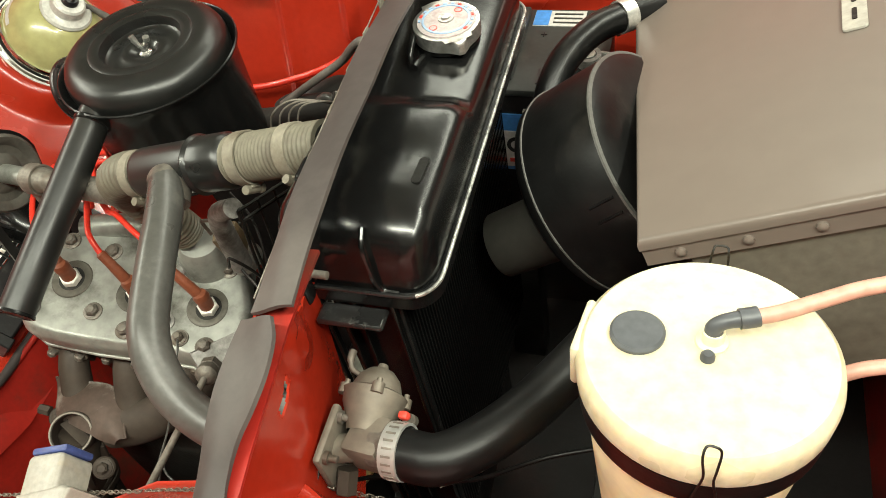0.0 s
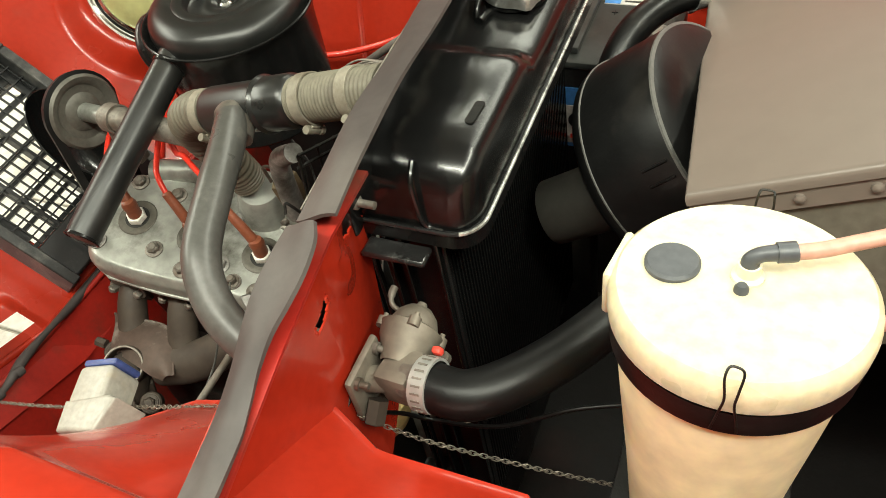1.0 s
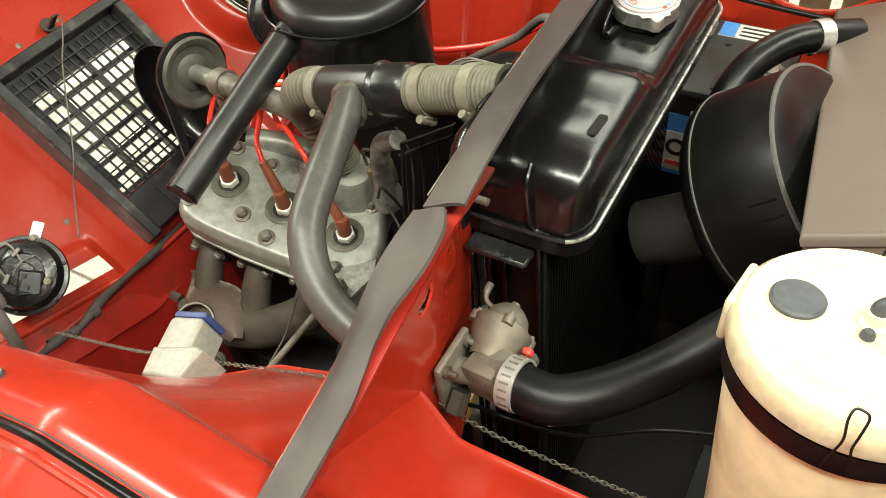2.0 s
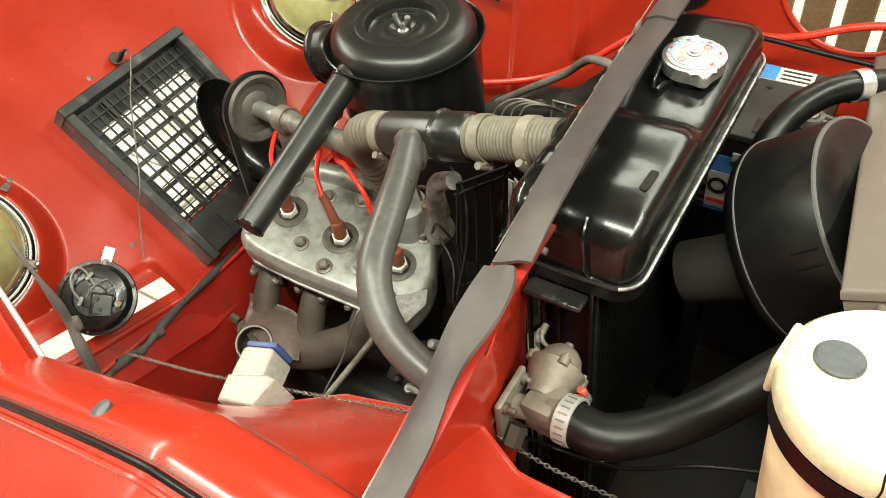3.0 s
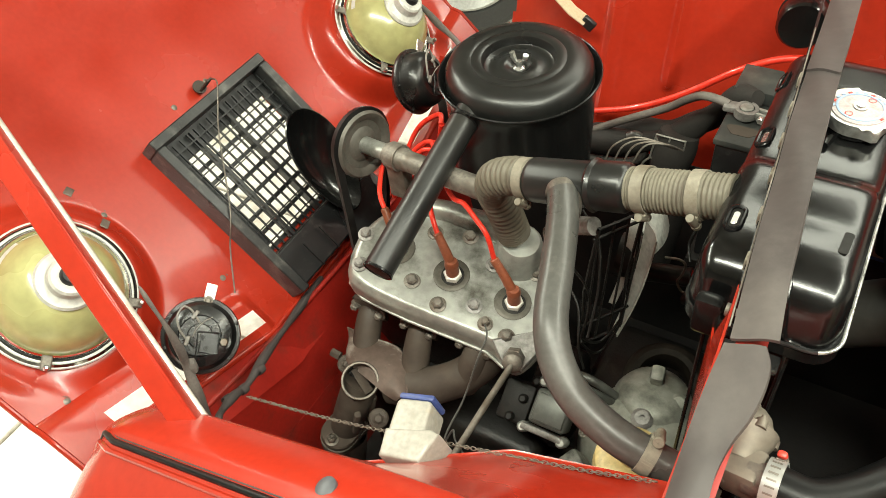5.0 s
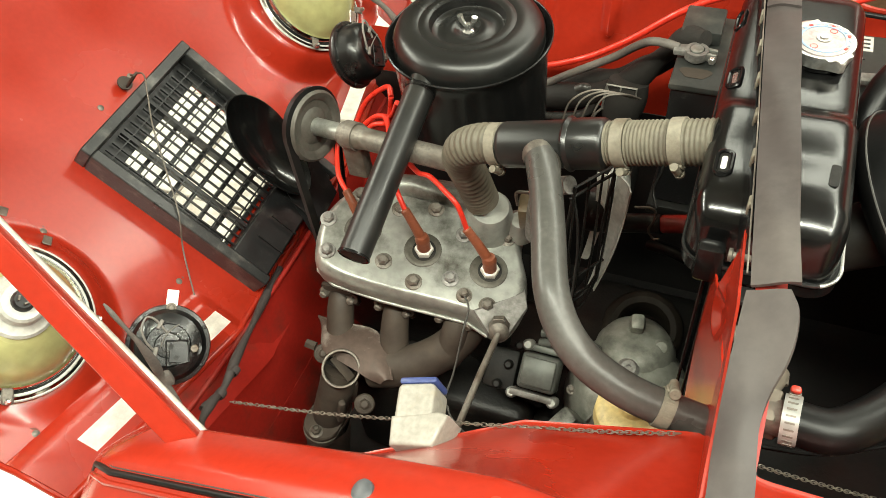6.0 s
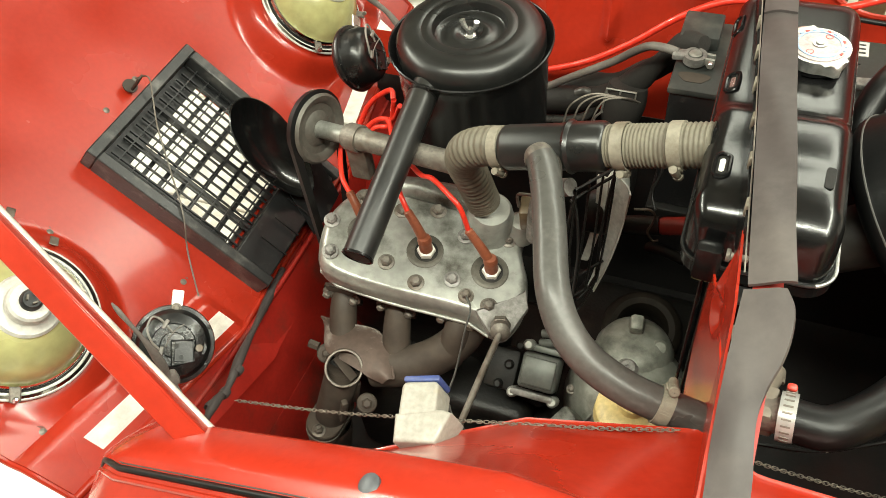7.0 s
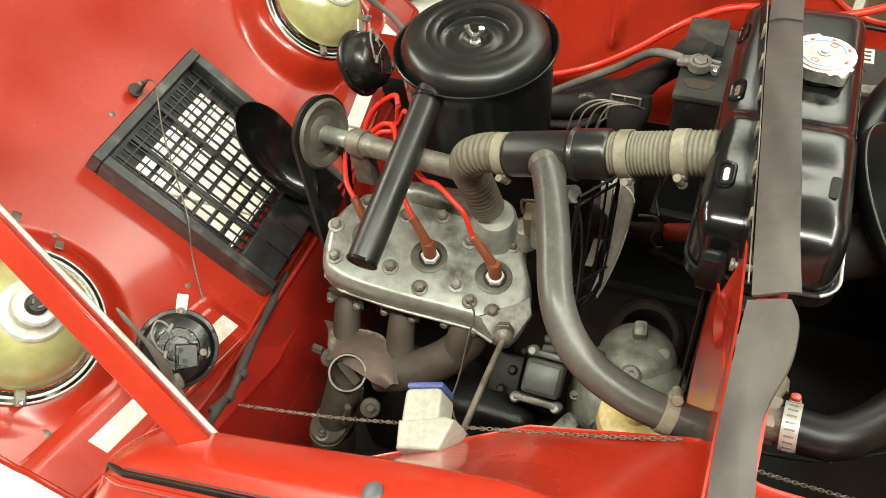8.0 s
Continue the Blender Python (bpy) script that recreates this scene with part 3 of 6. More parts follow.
def wooden_rack():
    r = thing("wooden_rack", (0.55, 1.2, 0.0), "pale wooden slatted rack seen through the round hole", "rack")
    for k in range(12):
        part("slat", block(0.10 + 0.075 * k, 0.155 + 0.075 * k, 0.98, 1.0, 0.02, 1.1, 0.003, 1), WOOD, r)
    part("rail", block(0.08, 1.02, 1.001, 1.03, 0.3, 0.36, 0.003, 1), WOOD, r)
    part("rail", block(0.08, 1.02, 1.001, 1.03, -0.0, 0.06, 0.003, 1), WOOD, r)


wooden_rack()


def webbing():
    b = thing("webbing_strap", (-0.006, 0.485, 0.877), "beige webbing strap with a black buckle on the far wing", "strap")
    bm = sweep(bmesh.new(), [(-0.10, 0.50, 0.945), (-0.062, 0.485, 0.915), (-0.03, 0.478, 0.893), (-0.006, 0.480, 0.878)], 1.0, section=[(-0.011, -0.001), (0.011, -0.001), (0.011, 0.001), (-0.011, 0.001)])
    part("web", bm, BELT_WEB, b)
    part("buckle", box(bmesh.new(), pose(-0.002, 0.4790, 0.875, 0, 35, 0), (0.024, 0.008, 0.020), 0.002, 1), BLACK_PLASTIC, b, "black plastic buckle")


webbing()


# ---- the engine ----
HEAD = axes((0, 0, 0.748), (1, 0, -0.17), (0, 1, 0.2))


def hp(x, y, z=0.0):
    return HEAD @ Vector((x, y, z))


def on_head(x, y, z=0.0):
    return HEAD @ pose(x, y, z)


HEAD_OUTLINE = [(-0.150, -0.035), (-0.135, -0.066), (-0.105, -0.078), (-0.03, -0.076), (0.09, -0.064), (0.125, -0.074), (0.146, -0.07), (0.158, -0.03),
                (0.15, 0.01), (0.128, 0.05), (0.118, 0.085), (0.08, 0.108), (0.02, 0.125), (-0.05, 0.112), (-0.10, 0.085), (-0.142, 0.045), (-0.155, 0.0)]


def cylinder_head():
    h = thing("cylinder_head", hp(0, 0, -0.045), "cast aluminium cylinder head with bolts, on the engine block", "engine part")
    # the casting: its outline drawn in towards the top over a broad soft edge
    edge = glide([(x, y, 0) for x, y in HEAD_OUTLINE + HEAD_OUTLINE[:1]], 4)[:-1]
    bm = bmesh.new()
    rings = []
    for z, k in ((-0.042, 1.0), (-0.022, 1.0), (-0.016, 0.996), (-0.011, 0.986), (-0.007, 0.971), (-0.0038, 0.952), (-0.0015, 0.930), (-0.0003, 0.906), (0.0, 0.88), (0.0, 0.5)):
        rings.append([bm.verts.new(HEAD @ Vector((p.x * k, 0.02 + (p.y - 0.02) * k, z))) for p in edge])
    for a, b in zip(rings, rings[1:]):
        for i in range(len(a)):
            bm.faces.new((a[i], a[(i + 1) % len(a)], b[(i + 1) % len(a)], b[i]))
    bm.faces.new(rings[-1])
    bm.faces.new(rings[0][::-1])
    # water outlet boss and raised bridge
    casting = part("casting", bm, ALLOY, h, "grey stained aluminium casting")
    part("water_boss", lathe(bmesh.new(), on_head(0.07, 0.072), [(0.041, -0.004), (0.037, 0.008), (0.033, 0.024), (0.030, 0.040), (0.026, 0.046), (0, 0.047)], 28), ALLOY, h)
    part("side_boss", lathe(bmesh.new(), on_head(0.112, 0.080), [(0.026, -0.004), (0.022, 0.012), (0.013, 0.024), (0, 0.026)], 24), ALLOY, h)
    part("bridge", sweep(bmesh.new(), [hp(-0.11, 0.075, -0.004), hp(-0.05, 0.088, 0.004), hp(0.02, 0.092, 0.004), hp(0.06, 0.085, 0.002)], 0.016, 16), ALLOY, h)
    part("corner_ear", prism(bmesh.new(), HEAD, [(0.095, -0.058), (0.125, -0.082), (0.150, -0.078), (0.162, -0.03), (0.150, -0.005), (0.135, -0.03)], -0.010, 0.003, 0.003, 2), ALLOY_DARK, h)
    part("front_rib", sweep(bmesh.new(), [hp(-0.147, -0.040, -0.039), hp(-0.135, -0.066, -0.039), hp(-0.105, -0.0785, -0.039), hp(-0.03, -0.0765, -0.039), hp(0.09, -0.0645, -0.039), hp(0.122, -0.073, -0.039)], 0.0026, 10), ALLOY, h)
    for k, (x, y) in enumerate([(-0.142, -0.002), (-0.044, -0.035), (0.006, -0.049), (0.051, -0.027), (0.111, -0.046), (0.103, 0.058), (0.045, 0.042), (-0.006, 0.066), (-0.054, 0.048), (-0.123, -0.048), (-0.115, 0.05)]):
        part("bolt_seat", lathe(bmesh.new(), on_head(x, y), [(0.0118, 0.0002), (0.0112, 0.0009), (0, 0.0009)], 20), OILY, casting)
        part("bolt", bolt(bmesh.new(), on_head(x, y, 0.0), 0.0082, 0.007, True, 13 * k), DIRTY_STEEL if k % 3 else ALLOY_DARK, casting)
    part("dark_seat", lathe(bmesh.new(), on_head(-0.09, 0), [(0.0265, 0.0004), (0.025, 0.0016), (0.019, 0.0014), (0.012, 0.0014), (0, 0.0014)], 28), OILY, h, "dark oily ring round the plug")
    part("dark_seat", lathe(bmesh.new(), on_head(0.0, 0), [(0.0262, 0.0004), (0.0245, 0.0016), (0.019, 0.0014), (0.012, 0.0014), (0, 0.0014)], 28), OILY, h, "dark oily ring round the plug")
    part("dark_seat", lathe(bmesh.new(), on_head(0.095, 0.003), [(0.0262, 0.0004), (0.0245, 0.0016), (0.019, 0.0014), (0.012, 0.0014), (0, 0.0014)], 28), OILY, h, "dark oily ring round the plug")


cylinder_head()


def spark_plug(x, y, lean, wire):
    p = thing("spark_plug", hp(x, y, 0), "spark plug with a brown boot and a red lead", "spark plug", "spark plugs")
    part("hexagon_base", prism(bmesh.new(), on_head(x, y), hexagon(0.0132, 20), -0.002, 0.010, 0.002, 2), CERAMIC, p, "pale steel hexagon")
    part("washer", lathe(bmesh.new(), on_head(x, y), [(0.0, -0.001), (0.0165, -0.001), (0.0165, 0.0015), (0, 0.0015)], 24), DARK_STEEL, p)
    a = hp(x, y, 0.006)
    tip = a + Vector((0, 0, 0.022))
    end = tip + Vector(lean)
    cap = tube([a, a.lerp(tip, 0.5), tip], lambda t: 0.0098 - 0.0012 * t, 16, 4)
    lathe(cap, aim(tip, (0, 0, 1)), [(0.0098, -0.006), (0.0102, 0.0), (0.008, 0.005), (0.0, 0.007)], 16)
    part("boot", cap, BROWN_BAKELITE, p, "brown bakelite plug boot")
    part("boot_arm", tube([tip - Vector((0, 0, 0.004)), tip.lerp(end, 0.5), end], lambda t: 0.0074 - 0.0016 * t, 14, 4), BROWN_BAKELITE, p)
    part("lead_collar", lathe(bmesh.new(), aim(end, Vector(lean)), [(0.0050, -0.006), (0.0062, -0.005), (0.0062, 0.001), (0.0042, 0.003), (0, 0.003)], 14), BROWN_BAKELITE, p)
    part("lead", tube([end - Vector(lean) * 0.15, end, *[Vector(q) for q in wire]], 0.0036, 10, 8), RED_WIRE, p, "bright red ignition lead")


spark_plug(-0.09, 0.0, (-0.022, 0.016, 0.028), [(-0.13, 0.035, 0.83), (-0.15, 0.08, 0.84), (-0.16, 0.13, 0.83)])
spark_plug(0.002, 0.0, (-0.022, 0.008, 0.040), [(-0.032, 0.018, 0.833), (-0.046, 0.037, 0.836), (-0.070, 0.085, 0.846), (-0.10, 0.14, 0.845)])
spark_plug(0.097, 0.003, (-0.030, 0.006, 0.043), [(0.056, 0.011, 0.842), (0.037, 0.020, 0.854), (0.010, 0.035, 0.860), (-0.014, 0.047, 0.851), (-0.05, 0.08, 0.846), (-0.11, 0.15, 0.84)])


def engine_block():
    e = thing("engine_block", (0, 0.02, 0.25), "dark oily cast iron engine block under the head", "engine part")
    out = [(x * 0.93, y * 0.86 + 0.01) for x, y in HEAD_OUTLINE]
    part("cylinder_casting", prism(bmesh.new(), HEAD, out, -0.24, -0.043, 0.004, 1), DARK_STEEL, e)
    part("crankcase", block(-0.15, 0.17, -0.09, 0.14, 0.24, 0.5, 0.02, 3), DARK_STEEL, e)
    part("gasket", prism(bmesh.new(), HEAD, [(x * 0.985, y * 0.98) for x, y in HEAD_OUTLINE], -0.046, -0.0425), DIRTY_STEEL, e, "thin head gasket edge")


engine_block()


def air_filter():
    f = thing("air_filter", (0.018, 0.208, 0.80), "black round air filter canister with a wing nut and intake snout", "air filter")
    up = Vector((0.0, -0.02, 1))
    m = aim((0.0085, 0.208, 0.952), up) @ Matrix.Diagonal((0.982, 0.982, 1.0, 1.0))
    part("canister", lathe(bmesh.new(), m, [(0, -0.148), (0.096, -0.148), (0.102, -0.142), (0.106, -0.02), (0.1095, -0.006), (0.1125, 0.002), (0.1142, 0.0045), (0.1142, 0.0065), (0.1125, 0.0075), (0.1105, 0.006), (0.1075, -0.002), (0.103, -0.006), (0, -0.006)], 64), BLACK_SATIN, f)
    lid = part("lid", lathe(bmesh.new(), m, [(0.1025, -0.006), (0.1035, 0.004), (0.1025, 0.012), (0.098, 0.021), (0.090, 0.0265), (0.080, 0.0290), (0.068, 0.0290), (0.0655, 0.0280), (0.063, 0.0290), (0.055, 0.0288), (0.0515, 0.0275), (0.0500, 0.024), (0.0485, 0.0165),
                                      (0.046, 0.0145), (0.040, 0.0140), (0.033, 0.0138), (0.029, 0.0155), (0.024, 0.0165), (0.017, 0.0150), (0.013, 0.0115), (0.009, 0.0105), (0, 0.0105)], 64), LID_SATIN, f, "domed black lid with a sunk centre")
    wing = lathe(bmesh.new(), m @ pose(0, 0, 0.010), [(0.008, 0), (0.008, 0.002), (0.0045, 0.004), (0.004, 0.012), (0, 0.012)], 16)
    for s in (-1, 1):
        sweep(wing, [m @ Vector((s * 0.003, 0, 0.018)), m @ Vector((s * 0.009, 0.001, 0.026)), m @ Vector((s * 0.0105, 0.001, 0.033))], lambda t: 0.0032 + 0.001 * t, 8)
    part("wing_nut", wing, STEEL, lid, "bright steel wing nut")
    a, b = Vector((-0.022, 0.108, 0.938)), Vector((-0.0275, -0.116, 0.863))
    d = (b - a).normalized()
    snout = bmesh.new()
    base = Vector((-0.018, 0.16, 0.953))
    sweep(snout, [base, a, b - d * 0.004, b, b + d * 0.001, b - d * 0.001, b - d * 0.03], lambda t: 0.0195 if t < 0.5 else (0.0188 if t < 0.7 else 0.0168), 32, False)
    pipe = part("snout", snout, PIPE_SATIN, f, "black intake snout pipe", 60)
    part("snout_lip", lathe(bmesh.new(), aim(b, d), [(0.0172, -0.002), (0.0200, -0.002), (0.0206, 0.001), (0.019, 0.002), (0.0168, 0.001), (0.0168, -0.002)], 32), BLACK_SATIN, pipe)
    part("snout_collar", lathe(bmesh.new(), aim(a + d * 0.004, d), [(0.0192, -0.006), (0.0208, -0.004), (0.0208, 0.0), (0.0192, 0.002)], 32), BLACK_SATIN, pipe)


air_filter()

# the water pipe between head and radiator: elbow, black tee, corrugated sleeve
TEE_A, TEE_B = Vector((0.128, 0.004, 0.972)), Vector((0.243, -0.001, 1.006))
TEE = (TEE_B - TEE_A).normalized()


def ribbed(points, radius, ribs, mat, name, label, category):
    line = glide(points, max(4, ribs * 6 // (len(points) - 1)))
    n = len(line) - 1
    bm = sweep(bmesh.new(), line, lambda t: radius + 0.0009 * math.cos(2 * math.pi * ribs * t), 32)
    return solid(name, bm, mat, label, category, "", "", 80)


def tee_pipe():
    t = thing("tee_pipe", TEE_A, "black painted tee pipe with a raised bead", "water pipe")
    d = TEE_B - TEE_A
    L = d.length
    m = aim(TEE_A, d)
    part("barrel", lathe(bmesh.new(), m, [(0, -0.012), (0.0205, -0.012), (0.0225, -0.004), (0.0252, 0.0), (0.0258, 0.003), (0.0258, L * 0.62), (0.0278, L * 0.625), (0.0298, L * 0.65), (0.0278, L * 0.68), (0.0272, L * 0.685), (0.0272, L - 0.006), (0.025, L - 0.002), (0.0215, L), (0.0205, L + 0.015), (0, L + 0.015)], 48), PIPE_SATIN, t)
    a = TEE_A + d * 0.38
    part("branch", sweep(bmesh.new(), [a, a + Vector((0.012, -0.03, 0.004)), a + Vector((0.016, -0.045, 0.0))], 0.0155, 24), DIRTY_STEEL, t, "bare steel branch stub")


tee_pipe()
ribbed([(0.130, 0.004, 0.973), (0.100, 0.008, 0.964), (0.074, 0.014, 0.945), (0.061, 0.028, 0.912), (0.063, 0.044, 0.868), (0.066, 0.056, 0.828), (0.068, 0.062, 0.806)], 0.0228, 26, BROWN_HOSE, "elbow_hose", "dusty brown corrugated elbow hose on the cylinder head", "hose")
ribbed([TEE_B - TEE * 0.004, TEE_B + TEE * 0.045, TEE_B + TEE * 0.108], 0.0226, 26, BROWN_HOSE, "sleeve_hose", "dusty grey corrugated hose to the radiator", "hose")
ring_clamp("hose_clamp", TEE_A - TEE * 0.010, TEE, 0.0234, 0.012, (0, -0.75, -0.65), DUSTY_BAND, None, "dusty steel hose clamp on the pipe")
ring_clamp("hose_clamp", TEE_B + TEE * 0.014, TEE, 0.0238, 0.013, (0, -0.6, -0.8), DUSTY_BAND, None, "dusty steel hose clamp on the pipe")
ring_clamp("hose_clamp", TEE_B + TEE * 0.072, TEE, 0.0236, 0.013, (0, -0.85, -0.5), DUSTY_BAND, None, "dusty pale hose clamp at the radiator")


def bent_hose():
    h = thing("water_hose", (0.36, -0.235, 0.90), "smooth grey water hose bent in a wide arc", "hose")
    pts = [(0.173, -0.022, 0.993), (0.181, -0.036, 0.994), (0.197, -0.075, 0.993), (0.213, -0.122, 0.990), (0.232, -0.178, 0.980), (0.253, -0.208, 0.962), (0.281, -0.225, 0.945), (0.318, -0.234, 0.931), (0.350, -0.236, 0.922), (0.392, -0.236, 0.912)]
    part("hose", tube(pts, 0.0170, 28, 8), GREY_HOSE, h)
    part("end_cap", lathe(bmesh.new(), aim(pts[0], Vector(pts[0]) - Vector(pts[1])), [(0.0173, -0.008), (0.0175, 0.0), (0.016, 0.005), (0.008, 0.008), (0, 0.009)], 28), DIRTY_STEEL, h, "dusty metal elbow end")


bent_hose()
ring_clamp("hose_clamp", (0.354, -0.236, 0.921), (0.97, -0.02, -0.25), 0.0174, 0.013, (0, 0.55, 0.83), DUSTY_BAND, None, "rusty steel clamp at the hose end")


# ---- radiator ----
# Worn rim whose bright colour also holds the specular line along the rear.
RIM_WORN_GLINT = material("worn_rim_painted_glint", (0.50, 0.50, 0.47), 0.30, 0.7, 0, 0.3, 60, 0.2, (0.012, 0.012, 0.012), 0.42, 45)


def pressed_tank():
    """A pressed sheet tank with large soft edges and a step down towards the filler."""
    lo, hi, rad = Vector((0.338, -0.128, 0.987)), Vector((0.466, 0.258, 1.061)), 0.021
    bm = bmesh.new()
    nx, ny, nz = 20, 60, 12

    def ease(k, n):
        """Places along a side, closer together at both ends."""
        s = k / n
        return s - 0.13 * math.sin(2 * math.pi * s)

    def face(n, at):
        v = [[bm.verts.new(at(ease(i, n[0]), ease(j, n[1]))) for j in range(n[1] + 1)] for i in range(n[0] + 1)]
        for i in range(n[0]):
            for j in range(n[1]):
                bm.faces.new((v[i][j], v[i + 1][j], v[i + 1][j + 1], v[i][j + 1]))

    def mix(a, b, s):
        return a + (b - a) * s
    face((nx, ny), lambda s, t: Vector((mix(lo.x, hi.x, s), mix(lo.y, hi.y, t), hi.z)))
    for x in (lo.x, hi.x):
        face((ny, nz), lambda s, t, x=x: Vector((x, mix(lo.y, hi.y, s), mix(lo.z, hi.z, t))))
    for y in (lo.y, hi.y):
        face((nx, nz), lambda s, t, y=y: Vector((mix(lo.x, hi.x, s), y, mix(lo.z, hi.z, t))))
    for v in bm.verts:
        p = v.co
        q = Vector((min(max(p.x, lo.x + rad), hi.x - rad), min(max(p.y, lo.y + 1.3 * rad), hi.y - 1.3 * rad), min(p.z, hi.z - rad)))
        d = p - q
        if d.length > 1e-6:
            d.normalize()
            p = q + Vector((d.x * rad, d.y * rad * 1.3, d.z * rad))
        up = max(0.0, (p.z - lo.z) / (hi.z - lo.z))
        step = 1 / (1 + math.exp(-(p.y - 0.036) / 0.0022))
        lip = math.exp(-((p.y - 0.025) / 0.006) ** 2)
        p.z += up * (-0.013 * step + 0.0012 * lip)
        inside = max(0.0, 1 - ((p.x - 0.404) / 0.052) ** 2)
        if p.z > 1.036:
            p.z += inside * (0.002 * math.exp(-((p.y + 0.075) / 0.028) ** 2) - 0.0014 * math.exp(-((p.y + 0.028) / 0.012) ** 2) + 0.0012 * math.exp(-((p.y - 0.005) / 0.012) ** 2))
        if p.y < -0.06:
            p.y += 0.020 * up * up * min(1.0, (-0.06 - p.y) / 0.05)
        p.x += 0.0015 * (1 - up) * (1 if p.x > 0.404 else -1)
        v.co = p
    bmesh.ops.remove_doubles(bm, verts=bm.verts, dist=0.0004)
    bmesh.ops.recalc_face_normals(bm, faces=bm.faces)
    return bm


def radiator():
    r = thing("radiator", (0.42, 0.066, 0.45), "gloss black radiator with a stepped top tank", "radiator")
    m = pose(0, 0, 0)
    # near, higher half and far, lower half of the tank
    part("top_tank", pressed_tank(), BLACK_GLOSS, r, "gloss black pressed top tank", 80)
    rim = rounded(0.134, 0.394, 0.026, 8, 0.4035, 0.0660)
    # Only the rear side gets the painted glint; the rest stays black.
    turn = next(k for k in range(len(rim)) if rim[k][0] > 0.452 and rim[k - 1][0] <= 0.452)
    round_rim = rim[turn:] + rim[:turn + 1]
    last = max(k for k in range(len(rim)) if round_rim[k][0] > 0.452)
    part("tank_rim", sweep(bmesh.new(), [(x, y, 1.0055) for x, y in round_rim[:last + 1]], 0.0018, 8), RIM_WORN_GLINT, r, "worn soldered rim, its rear glint painted bright")
    part("tank_rim", sweep(bmesh.new(), [(x, y, 1.0055) for x, y in round_rim[last:]], 0.0018, 8), WORN_BLACK, r)
    part("tank_floor", prism(bmesh.new(), m, rim, 0.989, 1.005), BLACK_SATIN, r)
    # pressed shallow bars and notch on the near half
    part("notch", prism(bmesh.new(), pose(0.447, -0.051, 1.0615, 0, 0, -3), rounded(0.008, 0.027, 0.003), -0.001, 0.0009), DARK_STEEL, r, "dark pressed notch")
    part("end_groove", tube([(0.416, -0.108, 1.056), (0.418, -0.121, 1.046), (0.422, -0.127, 1.026), (0.427, -0.1275, 1.008), (0.440, -0.127, 1.004)], 0.0024, 8, 6), BLACK_GLOSS, r)
    # slots in the front of the tank
    for x, y, z in ((0.3410, 0.194, 1.027), (0.3485, 0.083, 1.027), (0.3560, -0.058, 1.040)):
        lean = (x - 0.359) / 0.021
        out = Vector((lean, 0, math.sqrt(1 - lean * lean)))
        m_slot = axes(Vector((0.359, y, z)) + out * 0.0213, (0, 1, 0), out.cross(Vector((0, 1, 0))))
        part("slot", prism(bmesh.new(), m_slot, rounded(0.017, 0.0050, 0.0022), -0.0002, 0.0004), STEEL, r, "bright slot")
        ring = rounded(0.030, 0.0135, 0.0065)
        part("slot_floor", prism(bmesh.new(), m_slot, rounded(0.028, 0.0115, 0.0050), -0.0008, -0.0001), DARK_STEEL, r)
        part("slot_rim", sweep(bmesh.new(), [m_slot @ Vector((a, b, 0.0006)) for a, b in ring + ring[:1]], 0.0021, 8, False), BLACK_SATIN, r)
    part("core", box(bmesh.new(), pose(0.404, 0.066, 0.74), (0.050, 0.36, 0.498)), BLACK_SATIN, r, "black radiator core")
    fin = bmesh.new()
    box(fin, pose(0, 0, 0), (0.004, 0.0024, 0.49))
    me = bpy.data.meshes.new("fin")
    fin.to_mesh(me)
    fin.free()
    me.materials.append(BLACK_SATIN)
    for x in (0.377, 0.431):
        for k in range(58):
            f = new("fin", me)
            f.parent = r
            f.matrix_parent_inverse = Matrix.Translation(r.location).inverted()
            f.location = (x, -0.108 + 0.0061 * k, 0.74)
    part("side_plate", block(0.376, 0.436, -0.124, -0.115, 0.45, 0.989, 0.002, 1), BLACK_SATIN, r)
    for x in (0.360, 0.3675, 0.384, 0.398, 0.430):
        part("side_rail", block(x, x + 0.0035, -0.131, -0.1245, 0.45, 0.989, 0.001, 1), BLACK_GLOSS, r)
    part("mount_bracket", box(bmesh.new(), pose(0.362, -0.139, 1.02), (0.024, 0.016, 0.044), 0.005, 2), BLACK_SATIN, r)
    part("mount_stud", lathe(bmesh.new(), aim((0.376, -0.139, 1.034), (1, -0.05, 0.05)), [(0.006, 0), (0.006, 0.003), (0.0033, 0.004), (0.0033, 0.018), (0, 0.019)], 14), DIRTY_STEEL, r, "threaded stud")
    part("lower_bracket", box(bmesh.new(), pose(0.402, -0.141, 0.985), (0.056, 0.020, 0.006), 0.002, 1), WORN_BLACK, r)
    part("overflow_stub", tube([(0.412, 0.115, 1.045), (0.405, 0.10, 1.050), (0.402, 0.085, 1.051)], 0.004, 12, 5), BLACK_GLOSS, r)
    part("lifting_eye", tube([(0.398, 0.085, 1.036), (0.396, 0.10, 1.060), (0.394, 0.15, 1.062), (0.393, 0.17, 1.036)], 0.003, 10, 6), BLACK_GLOSS, r)
    part("inlet_neck", lathe(bmesh.new(), aim((0.330, -0.004, 1.030), (1, -0.03, 0.28)), [(0.018, -0.012), (0.0205, -0.010), (0.0205, 0.02), (0, 0.024)], 32), BLACK_SATIN, r)
    return r


radiator()


